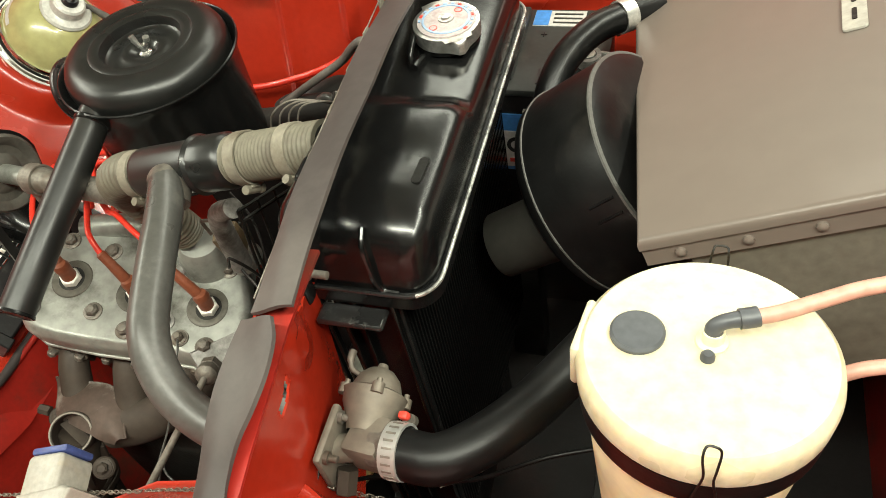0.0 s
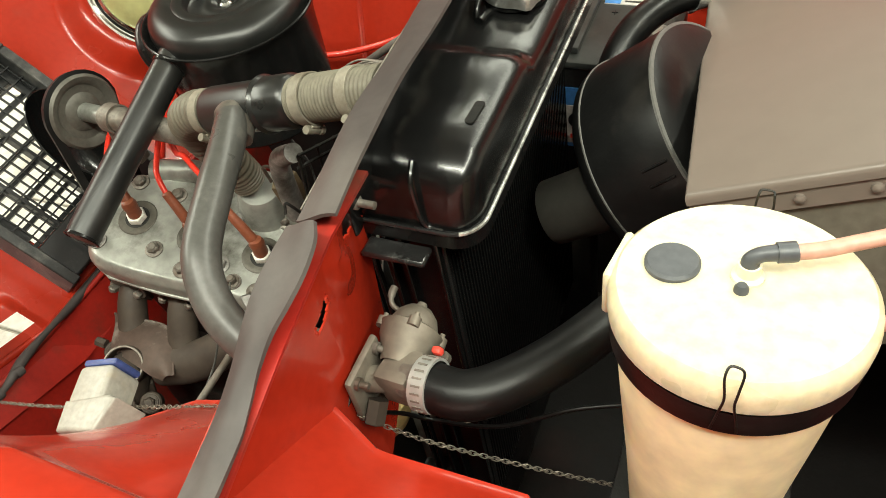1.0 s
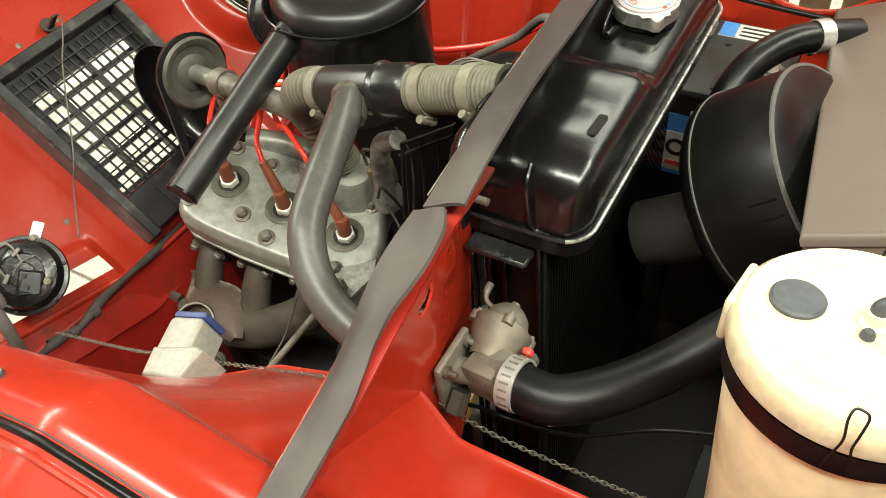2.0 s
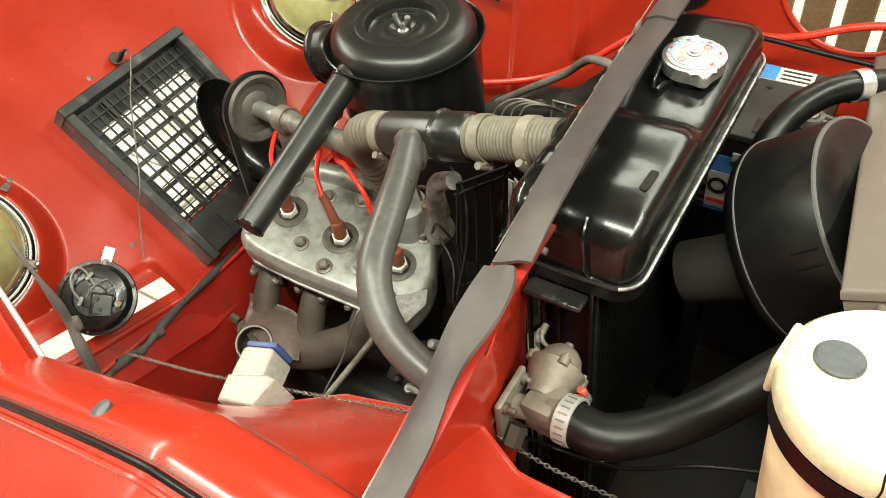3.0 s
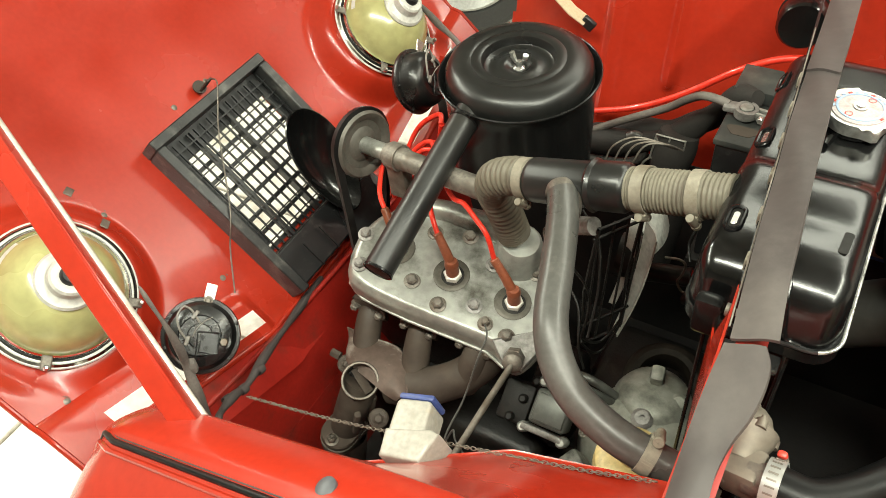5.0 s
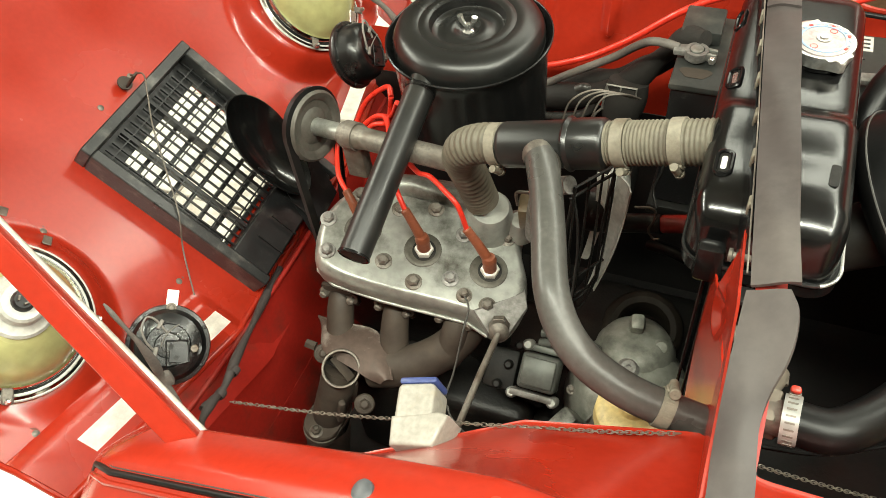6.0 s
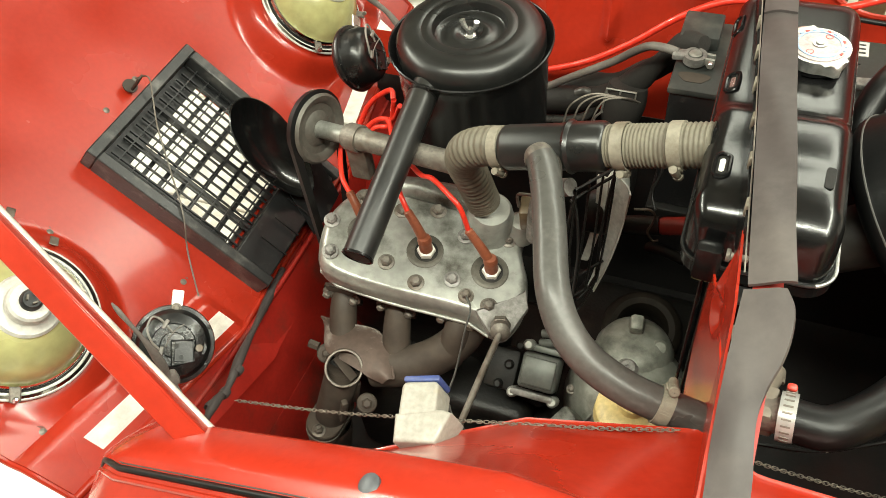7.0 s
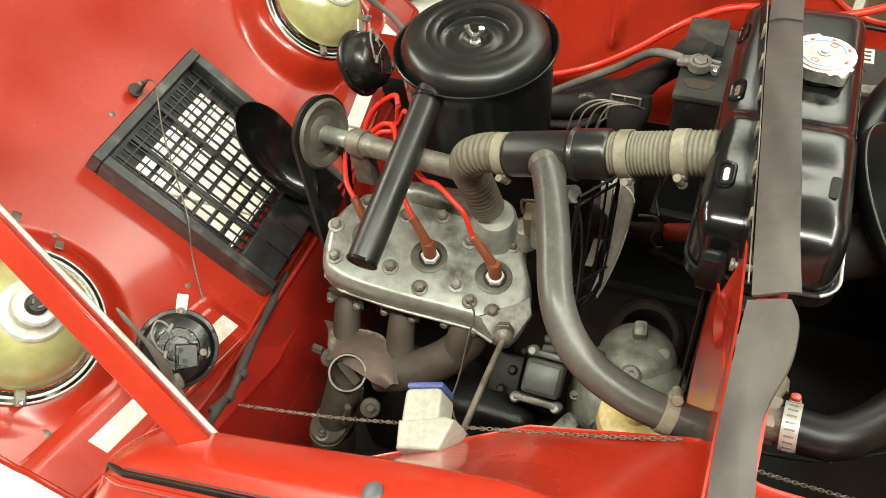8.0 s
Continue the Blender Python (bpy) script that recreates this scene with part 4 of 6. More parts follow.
def filler_cap(r):
    m = aim((0.422, 0.133, 1.036), (0, 0, 1))
    part("filler_neck", lathe(bmesh.new(), m, [(0.024, -0.004), (0.024, 0.012), (0.030, 0.014), (0.030, 0.02), (0, 0.02)], 32), BLACK_GLOSS, r)
    out = []
    for k in range(48):
        a = 2 * math.pi * k / 48
        ear = max(0, math.cos(2 * (a - 0.6))) ** 10
        out.append(((0.031 + 0.008 * ear) * math.cos(a), (0.031 + 0.008 * ear) * math.sin(a)))
    c = part("filler_cap", prism(bmesh.new(), m, out, 0.019, 0.032, 0.004, 3), STEEL, r, "steel filler cap with two ears")
    part("printed_disc", lathe(bmesh.new(), m, [(0.027, 0.032), (0.027, 0.0332), (0, 0.0345)], 40), CAP_PRINT, c, "pale printed disc")
    part("blue_ring", lathe(bmesh.new(), m, [(0.0225, 0.0334), (0.0225, 0.0342), (0.0205, 0.0344), (0.0205, 0.0336)], 40), LABEL_PALE_BLUE, c)
    for a in (150, 330):
        part("red_mark", lathe(bmesh.new(), m @ pose(0, 0, 0, 0, 0, a) @ pose(0.0165, 0, 0.0335), [(0.0030, 0), (0.0038, 0), (0.0038, 0.0007), (0.0030, 0.0007)], 18), LABEL_RED, c)
    for k in range(14):
        a = 60 + 17 * k
        part("print_bar", box(bmesh.new(), m @ pose(0, 0, 0, 0, 0, a) @ pose(0.0245, 0, 0.0338), (0.0022, 0.0035, 0.0008)), LABEL_PALE_BLUE if k % 3 else LABEL_RED, c)
    part("centre_rivet", lathe(bmesh.new(), m, [(0.0075, 0.034), (0.007, 0.0355), (0.0045, 0.0355), (0.004, 0.0372), (0, 0.0375)], 16), STEEL, c)


filler_cap(bpy.data.objects["radiator"])


# ---- expansion tank ----
for plastic in (CREAM_TANK, CREAM_LID):
    for node in plastic.node_tree.nodes:
        if node.type == "BSDF_PRINCIPLED":
            node.inputs["Subsurface Weight"].default_value = 0.5
            node.inputs["Subsurface Radius"].default_value = (1.0, 0.75, 0.4)
            node.inputs["Subsurface Scale"].default_value = 0.03


def expansion_tank():
    cx, cy, top = 0.6585, -0.2075, 1.1035
    e = thing("expansion_tank", (cx, cy, 0.86), "cream plastic expansion tank held by a black band", "expansion tank")
    m = pose(cx, cy, top, -6)
    part("tank_body", lathe(bmesh.new(), m, [(0, -0.26), (0.040, -0.26), (0.045, -0.25), (0.0525, -0.16), (0.0590, -0.095), (0.0632, -0.050), (0.0648, -0.024), (0.0665, -0.022), (0.0665, -0.012)], 64), CREAM_TANK, e, "translucent cream tank body")
    part("lid", lathe(bmesh.new(), m, [(0.0665, -0.022), (0.0692, -0.020), (0.0698, -0.010), (0.0685, -0.004), (0.065, 0.0), (0.03, 0.0012), (0, 0.0016)], 64), CREAM_LID, e, "pale cream lid")
    part("band", lathe(bmesh.new(), m, [(0.0645, -0.040), (0.0675, -0.040), (0.0682, -0.032), (0.0675, -0.024), (0.0645, -0.024)], 64), BLACK_RUBBER, e, "black rubber band")
    cap = m @ pose(-0.0369, 0.0045, 0)
    part("filler_cap", lathe(bmesh.new(), cap, [(0.0150, 0.0), (0.0150, 0.003), (0.0135, 0.0045), (0, 0.005)], 40), GREY_PLASTIC, e, "dark grey flat filler cap")
    n = m @ pose(0.002, 0.0045, 0)
    part("spigot", lathe(bmesh.new(), n, [(0.009, -0.001), (0.0085, 0.003), (0.006, 0.004), (0.006, 0.011), (0, 0.011)], 28), CREAM_TANK, e, "cream spigot on the lid")
    part("tube_ferrule", tube([m @ Vector(p) for p in ((0.0135, 0.0078, 0.0186), (0.0195, 0.0095, 0.019), (0.0225, 0.0106, 0.0192))], 0.0056, 18, 4), GREY_PLASTIC, e, "grey collar on the tube end")
    part("rubber_elbow", tube([m @ Vector(p) for p in ((0.002, 0.0045, 0.009), (0.002, 0.0045, 0.014), (0.006, 0.0055, 0.0175), (0.0125, 0.0075, 0.0185), (0.0195, 0.0095, 0.019))], lambda t: 0.0052 - 0.001 * math.sin(math.pi * t), 18, 6), GREY_PLASTIC, e, "dark grey rubber elbow")
    part("stud", lathe(bmesh.new(), m @ pose(0, -0.0070, 0), [(0.004, 0), (0.0038, 0.004), (0.0025, 0.006), (0, 0.006)], 16), GREY_PLASTIC, e)
    for a, name in ((-87, "wire_clip"), (86, "wire_clip")):
        q = m @ pose(0, 0, 0, 0, 0, a)
        w = [(0.0690, -0.0065, -0.036), (0.0700, -0.0045, -0.022), (0.0712, -0.0028, -0.008), (0.0690, -0.0042, 0.004), (0.0655, -0.003, 0.009), (0.0650, 0.0005, 0.0095), (0.0662, 0.0042, 0.007), (0.0705, 0.0030, -0.003), (0.0712, 0.0024, -0.012), (0.0700, 0.0045, -0.024), (0.0690, 0.0062, -0.036)]
        if a > 0:
            w = [(0.0690, -0.0065, -0.036), (0.0702, -0.0055, -0.020), (0.0710, -0.0050, -0.004), (0.0708, -0.0046, 0.002), (0.0712, -0.0042, 0.0055), (0.0735, -0.003, 0.0065), (0.0735, 0.003, 0.0065), (0.0712, 0.0042, 0.0055), (0.0708, 0.0046, 0.002), (0.0710, 0.0050, -0.004), (0.0702, 0.0055, -0.020), (0.0690, 0.0065, -0.036)]
        part(name, tube([q @ Vector(p) for p in w], 0.0007, 8, 6), DARK_STEEL, e, "bent spring wire clip")
    lug = m @ pose(0, 0, 0, 0, 0, 172) @ pose(0.0675, 0, -0.018)
    part("lug", box(bmesh.new(), lug, (0.006, 0.040, 0.032), 0.0028), CREAM_LID, e, "moulded lug on the lid rim")


expansion_tank()


def tank_shelf():
    s = thing("tank_bracket", (0.62, -0.23, 0.5), "dark steel bracket under the expansion tank", "bracket")
    part("plate", block(0.595, 0.725, -0.28, -0.15, 0.832, 0.838, 0.002), DARK_STEEL, s)
    part("leg", block(0.63, 0.69, -0.23, -0.19, 0.2, 0.832, 0.004), DARK_STEEL, s)


tank_shelf()


def overflow_tube(pts, r, label):
    return solid("overflow_tube", tube(pts, r, 18, 10), PINK_HOSE, label, "hose")


overflow_tube([(0.6735, -0.1975, 1.1208), (0.692, -0.190, 1.120), (0.712, -0.180, 1.121), (0.735, -0.169, 1.122), (0.765, -0.158, 1.120), (0.81, -0.145, 1.112), (0.90, -0.12, 1.08)], 0.0043, "pinkish rubber overflow tube on the tank lid")
overflow_tube([(0.712, -0.20, 1.066), (0.730, -0.194, 1.074), (0.755, -0.188, 1.080), (0.82, -0.176, 1.076), (0.92, -0.16, 1.05)], 0.0043, "pinkish rubber tube leading away behind the tank")


# ---- grey box ----
LATCH_GREY = material("pale_grey_latch_paint", (0.34, 0.32, 0.28), 0.5, 0, 0, 0.1, 20, 0.05)


def grey_box():
    b = thing("heater_box", (0.8, 0.1, 0.85), "grey-brown heater box with a riveted edge", "heater box")
    m = axes((0.611, -0.0765, 1.031), (1, 0.06, 0.39), (-0.09, 1, -0.20))
    back = m.to_3x3().inverted() @ Vector((-0.09, 1, -0.20))
    back = Vector((back.x, back.y)) / back.length

    def corner(along, away, inset=0.0):
        return (along + inset + back.x * away, back.y * away)
    quad = [corner(0, 0), corner(0.5, 0), corner(0.5, 0.50), corner(0, 0.50)]
    part("lid", prism(bmesh.new(), m, quad, -0.010, 0.0, 0.005, 3), GREY_BOARD, b, "matt grey-brown lid")
    part("flange", prism(bmesh.new(), m, [corner(0.001, 0.002), corner(0.499, 0.002), corner(0.499, 0.499), corner(0.001, 0.499)], -0.026, -0.0105), GREY_BOARD, b, "turned-down riveted flange")
    part("case", prism(bmesh.new(), m, [corner(0.032, 0.006), corner(0.49, 0.006), corner(0.49, 0.49), corner(0.13, 0.49)], -0.16, -0.0265), GREY_SIDE, b, "dark olive case")
    e = axes(m @ Vector((0.001, 0.002, -0.018)), m.to_3x3() @ Vector((1, 0, 0)), m.to_3x3() @ Vector((0, 0, 1)))
    for k in range(10):
        part("rivet", lathe(bmesh.new(), e @ pose(0.0265 + 0.0465 * k, 0, 0), [(0.0042, -0.001), (0.0036, 0.002), (0.0015, 0.0032), (0, 0.0034)], 16), GREY_BOARD, b)
    latch = m @ pose(*corner(0.193, 0.265), 0.0005, 0, 0, -4)
    part("latch_plate", prism(bmesh.new(), latch, rounded(0.019, 0.090, 0.003), 0, 0.002, 0.0005, 1), LATCH_GREY, b, "pale latch plate")
    for y in (-0.02, 0.012):
        part("latch_mark", prism(bmesh.new(), latch, rounded(0.004, 0.02, 0.0015, 4, 0, y), 0.002, 0.0028), DARK_STEEL, b)


grey_box()


# ---- black silencer drum ----
# Pale grey holds the highlight that runs along the drum's seams.
SEAM_GREY = material("grey_rubber_seam_highlight", (0.085, 0.082, 0.076), 0.5, 0, 0, 0.2, 40, 0.1)
DUSTY_SPOUT = material("dusty_black_spout", (0.045, 0.042, 0.036), 0.55, 0, 0, 0.25, 14, 0.1, (0.09, 0.08, 0.06), 0.3, 10)


def silencer():
    s = thing("intake_silencer", (0.55, 0.03, 0.8), "black rubbery intake drum with a short inlet spout", "intake drum")
    m = aim(Vector((0.565, 0.113, 0.885)), Vector((0.75, 0.01, 0.66))) @ Matrix.Diagonal((1.055, 1.055, 1.0, 1))
    part("drum", lathe(bmesh.new(), m, [(0, -0.022), (0.08, -0.022), (0.100, -0.017), (0.1065, -0.010), (0.1085, -0.002), (0.1078, 0.001), (0.1072, 0.004), (0.1060, 0.03), (0.1035, 0.078), (0.1015, 0.082), (0.092, 0.086), (0.070, 0.088), (0, 0.088)], 72), BLACK_RUBBER, s)
    part("mould_line", lathe(bmesh.new(), m, [(0.1065, -0.0010), (0.1088, -0.0004), (0.1088, 0.0010), (0.1065, 0.0018)], 72), SEAM_GREY, s, "mould line coloured pale for its highlight")
    part("mould_line", lathe(bmesh.new(), m, [(0.1020, 0.0788), (0.1044, 0.0796), (0.1042, 0.0816), (0.1010, 0.0824)], 72), SEAM_GREY, s, "mould line coloured pale for its highlight")
    part("neck", tube([m @ Vector((0.012, 0, 0.08)), m @ Vector((0.02, 0, 0.10)), m @ Vector((0.06, 0, 0.11))], 0.036, 32, 6), DUSTY_SPOUT, s, "dusty olive neck behind the drum")
    for a in (150, 158):
        part("mould_rib", sweep(bmesh.new(), [m @ (pose(0, 0, 0, 0, 0, a) @ Vector((r, 0, h))) for r, h in ((0.1055, 0.048), (0.1044, 0.074))], 0.0012, 6), BLACK_RUBBER, s)
    b, d = Vector((0.462, 0.073, 0.826)), Vector((0.88, 0.15, 0.46)).normalized()
    long = 0.125
    part("spout", lathe(bmesh.new(), aim(b + d * long, -d), [(0.039, 0), (0.0375, 0.06), (0.036, long - 0.002), (0.0345, long), (0.032, long - 0.004), (0.030, 0.05), (0, 0.04)], 44), DUSTY_SPOUT, s, "short round inlet spout")


silencer()


BATTERY_GREY = material("dusty_dark_battery_plastic", (0.030, 0.032, 0.030), 0.42, 0, 0, 0.2, 20, 0.05, (0.075, 0.072, 0.062), 0.25, 14)


def battery():
    b = thing("battery", (0.42, 0.34, 0.66), "black car battery with a blue and white label", "battery")
    part("case", block(0.270, 0.545, 0.262, 0.42, 0.66, 0.8755, 0.004), BLACK_PLASTIC, b)
    part("lid", block(0.267, 0.548, 0.259, 0.424, 0.876, 0.886, 0.003), BATTERY_GREY, b, "grey battery lid")
    part("lid_step", block(0.34, 0.44, 0.275, 0.415, 0.886, 0.896, 0.003), BATTERY_GREY, b)
    part("terminal_cover", block(0.264, 0.318, 0.352, 0.414, 0.886, 0.907, 0.003), BATTERY_GREY, b, "raised dark grey terminal cover")
    part("well", block(0.468, 0.492, 0.272, 0.30, 0.8862, 0.8875), BLACK_PLASTIC, b)
    part("hold_down", block(0.455, 0.512, 0.251, 0.256, 0.850, 0.862, 0.001), WHITE_SEAL, b, "pale hold-down bar")
    part("top_label", block(0.445, 0.51, 0.386, 0.418, 0.8862, 0.8872), LABEL_WHITE, b, "white top label")
    part("label_band", block(0.4455, 0.465, 0.3865, 0.4175, 0.8873, 0.8880), LABEL_BLUE, b)
    for k in range(3):
        part("label_bar", block(0.470, 0.506, 0.391 + 0.009 * k, 0.394 + 0.009 * k, 0.8873, 0.8879), BATTERY_GREY, b)
    for x in (0.463, 0.497):
        for w in ((0.008, 0.0012), (0.0012, 0.008)):
            part("terminal_mark", box(bmesh.new(), pose(x, 0.368, 0.8866), (*w, 0.001)), BLACK_PLASTIC, b)
    label = part("side_label", block(0.405, 0.515, 0.2596, 0.2616, 0.755, 0.848), LABEL_BLUE, b, "blue side label")
    part("label_panel", block(0.426, 0.51, 0.2585, 0.2595, 0.762, 0.822), LABEL_WHITE, b)
    part("label_shape", lathe(bmesh.new(), pose(0.443, 0.2580, 0.80, 90), [(0.008, 0), (0.013, 0), (0.013, 0.0008), (0.008, 0.0008)], 24), BLACK_PLASTIC, b)
    part("label_shape", lathe(bmesh.new(), pose(0.468, 0.2580, 0.80, 90), [(0.008, 0), (0.013, 0), (0.013, 0.0008), (0.008, 0.0008)], 24), LABEL_RED, b)
    part("label_bar", block(0.432, 0.485, 0.2572, 0.2582, 0.771, 0.777), LABEL_RED, b)
    for x, y in ((0.525, 0.31), (0.292, 0.318)):
        part("post", lathe(bmesh.new(), pose(x, y, 0.886), [(0.010, 0), (0.0088, 0.018), (0.004, 0.019), (0, 0.0185)], 20), ALLOY, b, "bare lead terminal post")
        grip = part("terminal_clamp", lathe(box(bmesh.new(), pose(x - 0.016, y + 0.003, 0.897, 0, 0, 6), (0.030, 0.018, 0.009), 0.003), pose(x, y, 0.891), [(0.0102, 0), (0.0155, 0), (0.0160, 0.004), (0.0155, 0.012), (0.0102, 0.012), (0.0102, 0)], 26), ALLOY_DARK, b, "grey oxidised terminal clamp")
        for dy in (-0.006, 0.005):
            part("clamp_jaw", box(bmesh.new(), pose(x + 0.020, y + dy, 0.897, 0, 0, -8), (0.014, 0.0055, 0.011), 0.002), ALLOY, grip)
        part("clamp_bolt", prism(bmesh.new(), aim((x + 0.022, y - 0.010, 0.897), (0, -1, 0)), hexagon(0.0052), 0, 0.006, 0.001, 1), STEEL, grip)
    part("acid_stain", prism(bmesh.new(), pose(0.297, 0.288, 0.8862), [(0.020 * math.cos(q) * (1 + 0.2 * math.sin(3 * q)), 0.013 * math.sin(q) * (1 + 0.2 * math.cos(2 * q))) for q in [2 * math.pi * k / 20 for k in range(20)]], 0, 0.0005), IRON, b, "brown stain round the post")
    part("tray", block(0.262, 0.56, 0.25, 0.43, 0.64, 0.659, 0.003), DARK_STEEL, b)
    part("tray_leg", block(0.38, 0.44, 0.32, 0.37, 0.2, 0.64, 0.003), DARK_STEEL, b)


battery()
solid("earth_strap", tube([(0.268, 0.323, 0.898), (0.250, 0.327, 0.899), (0.228, 0.335, 0.893), (0.205, 0.350, 0.870), (0.17, 0.37, 0.83), (0.10, 0.385, 0.775), (0.04, 0.39, 0.73)], 0.0062, 12, 8), CLOTH, "dark braided earth strap from the battery clamp", "cable")


def fresh_air_hose():
    h = thing("heater_hose", (0.52, 0.2, 0.9), "thick black heater hose over the battery", "hose")
    pts = [(0.505, 0.17, 0.86), (0.497, 0.185, 0.915), (0.508, 0.225, 0.950), (0.535, 0.27, 0.962), (0.566, 0.30, 0.962), (0.60, 0.33, 0.955)]
    part("hose", tube(pts, 0.0165, 24, 8), BLACK_RUBBER, h)
    ring_clamp("clamp", (0.566, 0.300, 0.962), (0.7, 0.65, -0.1), 0.0167, 0.016, -60, STEEL, h, "bright worm-drive clamp")


fresh_air_hose()


# ---- heater valve on the red panel, with its hose and chain ----
def heater_valve():
    v = thing("heater_valve", (0.385, -0.225, 0.92), "cast alloy heater valve bolted to the red panel", "valve")
    plate = part("flange", box(bmesh.new(), pose(0.4000, -0.2245, 0.924), (0.007, 0.050, 0.056), 0.003, 2), VALVE_ZINC, v, "pale mounting flange")
    for y, z in ((-0.242, 0.945), (-0.208, 0.945), (-0.225, 0.901)):
        part("stud", lathe(bmesh.new(), aim((0.4030, y, z), (1, 0, 0)), [(0.0052, 0), (0.0052, 0.004), (0.003, 0.004), (0.0028, 0.011), (0, 0.0115)], 12), DIRTY_STEEL, plate)
    part("inlet", sweep(bmesh.new(), [(0.401, -0.226, 0.926), (0.428, -0.222, 0.931)], 0.0112, 20), VALVE_ZINC, v)
    part("block", box(bmesh.new(), aim((0.432, -0.219, 0.932), (1, -0.15, 0.2)), (0.034, 0.034, 0.032), 0.004, 2), VALVE_ZINC, v, "square valve block")
    ax = Vector((0.0, 0.75, 0.12))
    m = aim((0.424, -0.216, 0.934), ax) @ Matrix.Diagonal((1.08, 1.08, 1.0, 1))
    bowl = part("housing", lathe(bmesh.new(), m, [(0.0140, 0.002), (0.0165, 0.011), (0.0225, 0.024), (0.0235, 0.030), (0.0245, 0.034), (0.0215, 0.036), (0, 0.036)], 36), VALVE_ZINC, v)
    part("dome", lathe(bmesh.new(), m, [(0.019, 0.0355), (0.0185, 0.040), (0.0155, 0.048), (0.010, 0.054), (0.0045, 0.0565), (0.0035, 0.060), (0, 0.061)], 36), VALVE_ZINC, v, "domed cover")
    for a in (20, 110, 200, 290):
        part("lug", lathe(bmesh.new(), m @ pose(0, 0, 0, 0, 0, a) @ pose(0.0225, 0, 0.029), [(0, 0), (0.0048, 0), (0.0048, 0.008), (0.0022, 0.008), (0.002, 0.012), (0, 0.012)], 14), VALVE_ZINC, bowl)
    part("pipe_stub", tube([m @ Vector((0.012, 0.006, 0.046)), m @ Vector((0.020, 0.008, 0.050)), m @ Vector((0.023, 0.009, 0.058)), m @ Vector((0.023, 0.009, 0.065))], lambda t: 0.0022 if t < 0.6 else 0.0033, 12, 5), DIRTY_STEEL, v)
    part("drain_nut", prism(bmesh.new(), aim((0.412, -0.243, 0.908), (0, -0.6, -0.5)), hexagon(0.009), -0.01, 0.01, 0.001, 1), IRON, v)
    part("spindle", sweep(bmesh.new(), [(0.436, -0.222, 0.934), (0.465, -0.226, 0.941)], 0.0165, 20), DIRTY_STEEL, v, "rusty outlet stub")
    return v


heater_valve()


def lower_hose():
    h = thing("lower_hose", (0.5, -0.22, 0.92), "thick black lower hose from the valve past the tank", "hose")
    pts = [(0.4515, -0.2253, 0.9373), (0.460, -0.2257, 0.9385), (0.487, -0.226, 0.940), (0.513, -0.208, 0.939), (0.541, -0.177, 0.938), (0.565, -0.142, 0.938), (0.59, -0.098, 0.935), (0.62, -0.05, 0.93)]
    part("hose", tube(pts, 0.0195, 28, 8), BLACK_RUBBER, h)
    part("mould_seam", tube([Vector(p) + Vector((0.004, -0.0165, -0.0098)) for p in pts[2:]], 0.0009, 6, 8), BROWN_HOSE, h, "raised mould seam")
    m = aim((0.456, -0.2245, 0.939), (0.95, -0.05, 0.15))
    band = part("worm_band", lathe(bmesh.new(), m, [(0.0196, -0.007), (0.0218, -0.007), (0.0218, 0.007), (0.0196, 0.007)], 36), SILVER_PAINT, h, "pale slotted worm-drive band")
    for k in range(22):
        part("band_slot", box(bmesh.new(), m @ pose(0, 0, 0, 0, 0, 16 * k) @ pose(0.0219, 0, 0, 0, 0, 0), (0.0008, 0.0016, 0.008)), DIRTY_STEEL, band)
    d = m.to_3x3().inverted() @ Vector((0.15, 0.95, 0.30))
    s = m @ pose(0, 0, 0, 0, 0, math.degrees(math.atan2(d.y, d.x))) @ pose(0.0250, 0, 0)
    part("screw_housing", box(bmesh.new(), s @ pose(0.001, 0.004, 0), (0.007, 0.009, 0.009), 0.003), LABEL_RED, h, "red plastic screw cover")
    part("clamp_screw", lathe(bmesh.new(), s @ pose(0, -0.006, 0, 90), [(0, 0), (0.0052, 0), (0.0052, 0.006), (0.001, 0.006), (0.001, 0.004), (0, 0.004)], 16), DIRTY_STEEL, h)


lower_hose()


def chain(pts, label, pitch=0.0048):
    c = thing("chain", pts[0], label, "chain", "radiator blind chains")
    line = glide(pts, 60)
    link = bmesh.new()
    ring = [Vector((0.0030 * math.cos(a) + (0.0008 if math.cos(a) > 0 else -0.0008), 0.0018 * math.sin(a), 0)) for a in [2 * math.pi * k / 12 for k in range(13)]]
    sweep(link, ring, 0.0005, 5, False)
    me = bpy.data.meshes.new("link")
    link.to_mesh(me)
    link.free()
    me.materials.append(CHAIN_STEEL)
    me.polygons.foreach_set("use_smooth", [True] * len(me.polygons))
    run, k = 0.0, 0
    for a, b in zip(line, line[1:]):
        run += (b - a).length
        if run >= pitch:
            run -= pitch
            k += 1
            ob = new("link", me)
            ob.parent = c
            ob.matrix_parent_inverse = Matrix.Translation(c.location).inverted()
            m = aim(b, b - a)
            ob.matrix_basis = m @ pose(0, 0, 0, 0, 90, 0) @ pose(0, 0, 0, 45 + 90 * (k % 2), 0, 0)
    return c


chain([(-0.156, -0.280, 0.720), (0.0, -0.278, 0.776), (0.15, -0.275, 0.842), (0.30, -0.272, 0.911), (0.372, -0.270, 0.948)], "thin tarnished chain across the wing's edge")
chain([(0.3975, -0.2505, 0.909), (0.425, -0.243, 0.884), (0.460, -0.234, 0.860), (0.55, -0.210, 0.815), (0.66, -0.18, 0.77)], "tarnished chain hanging behind the valve")
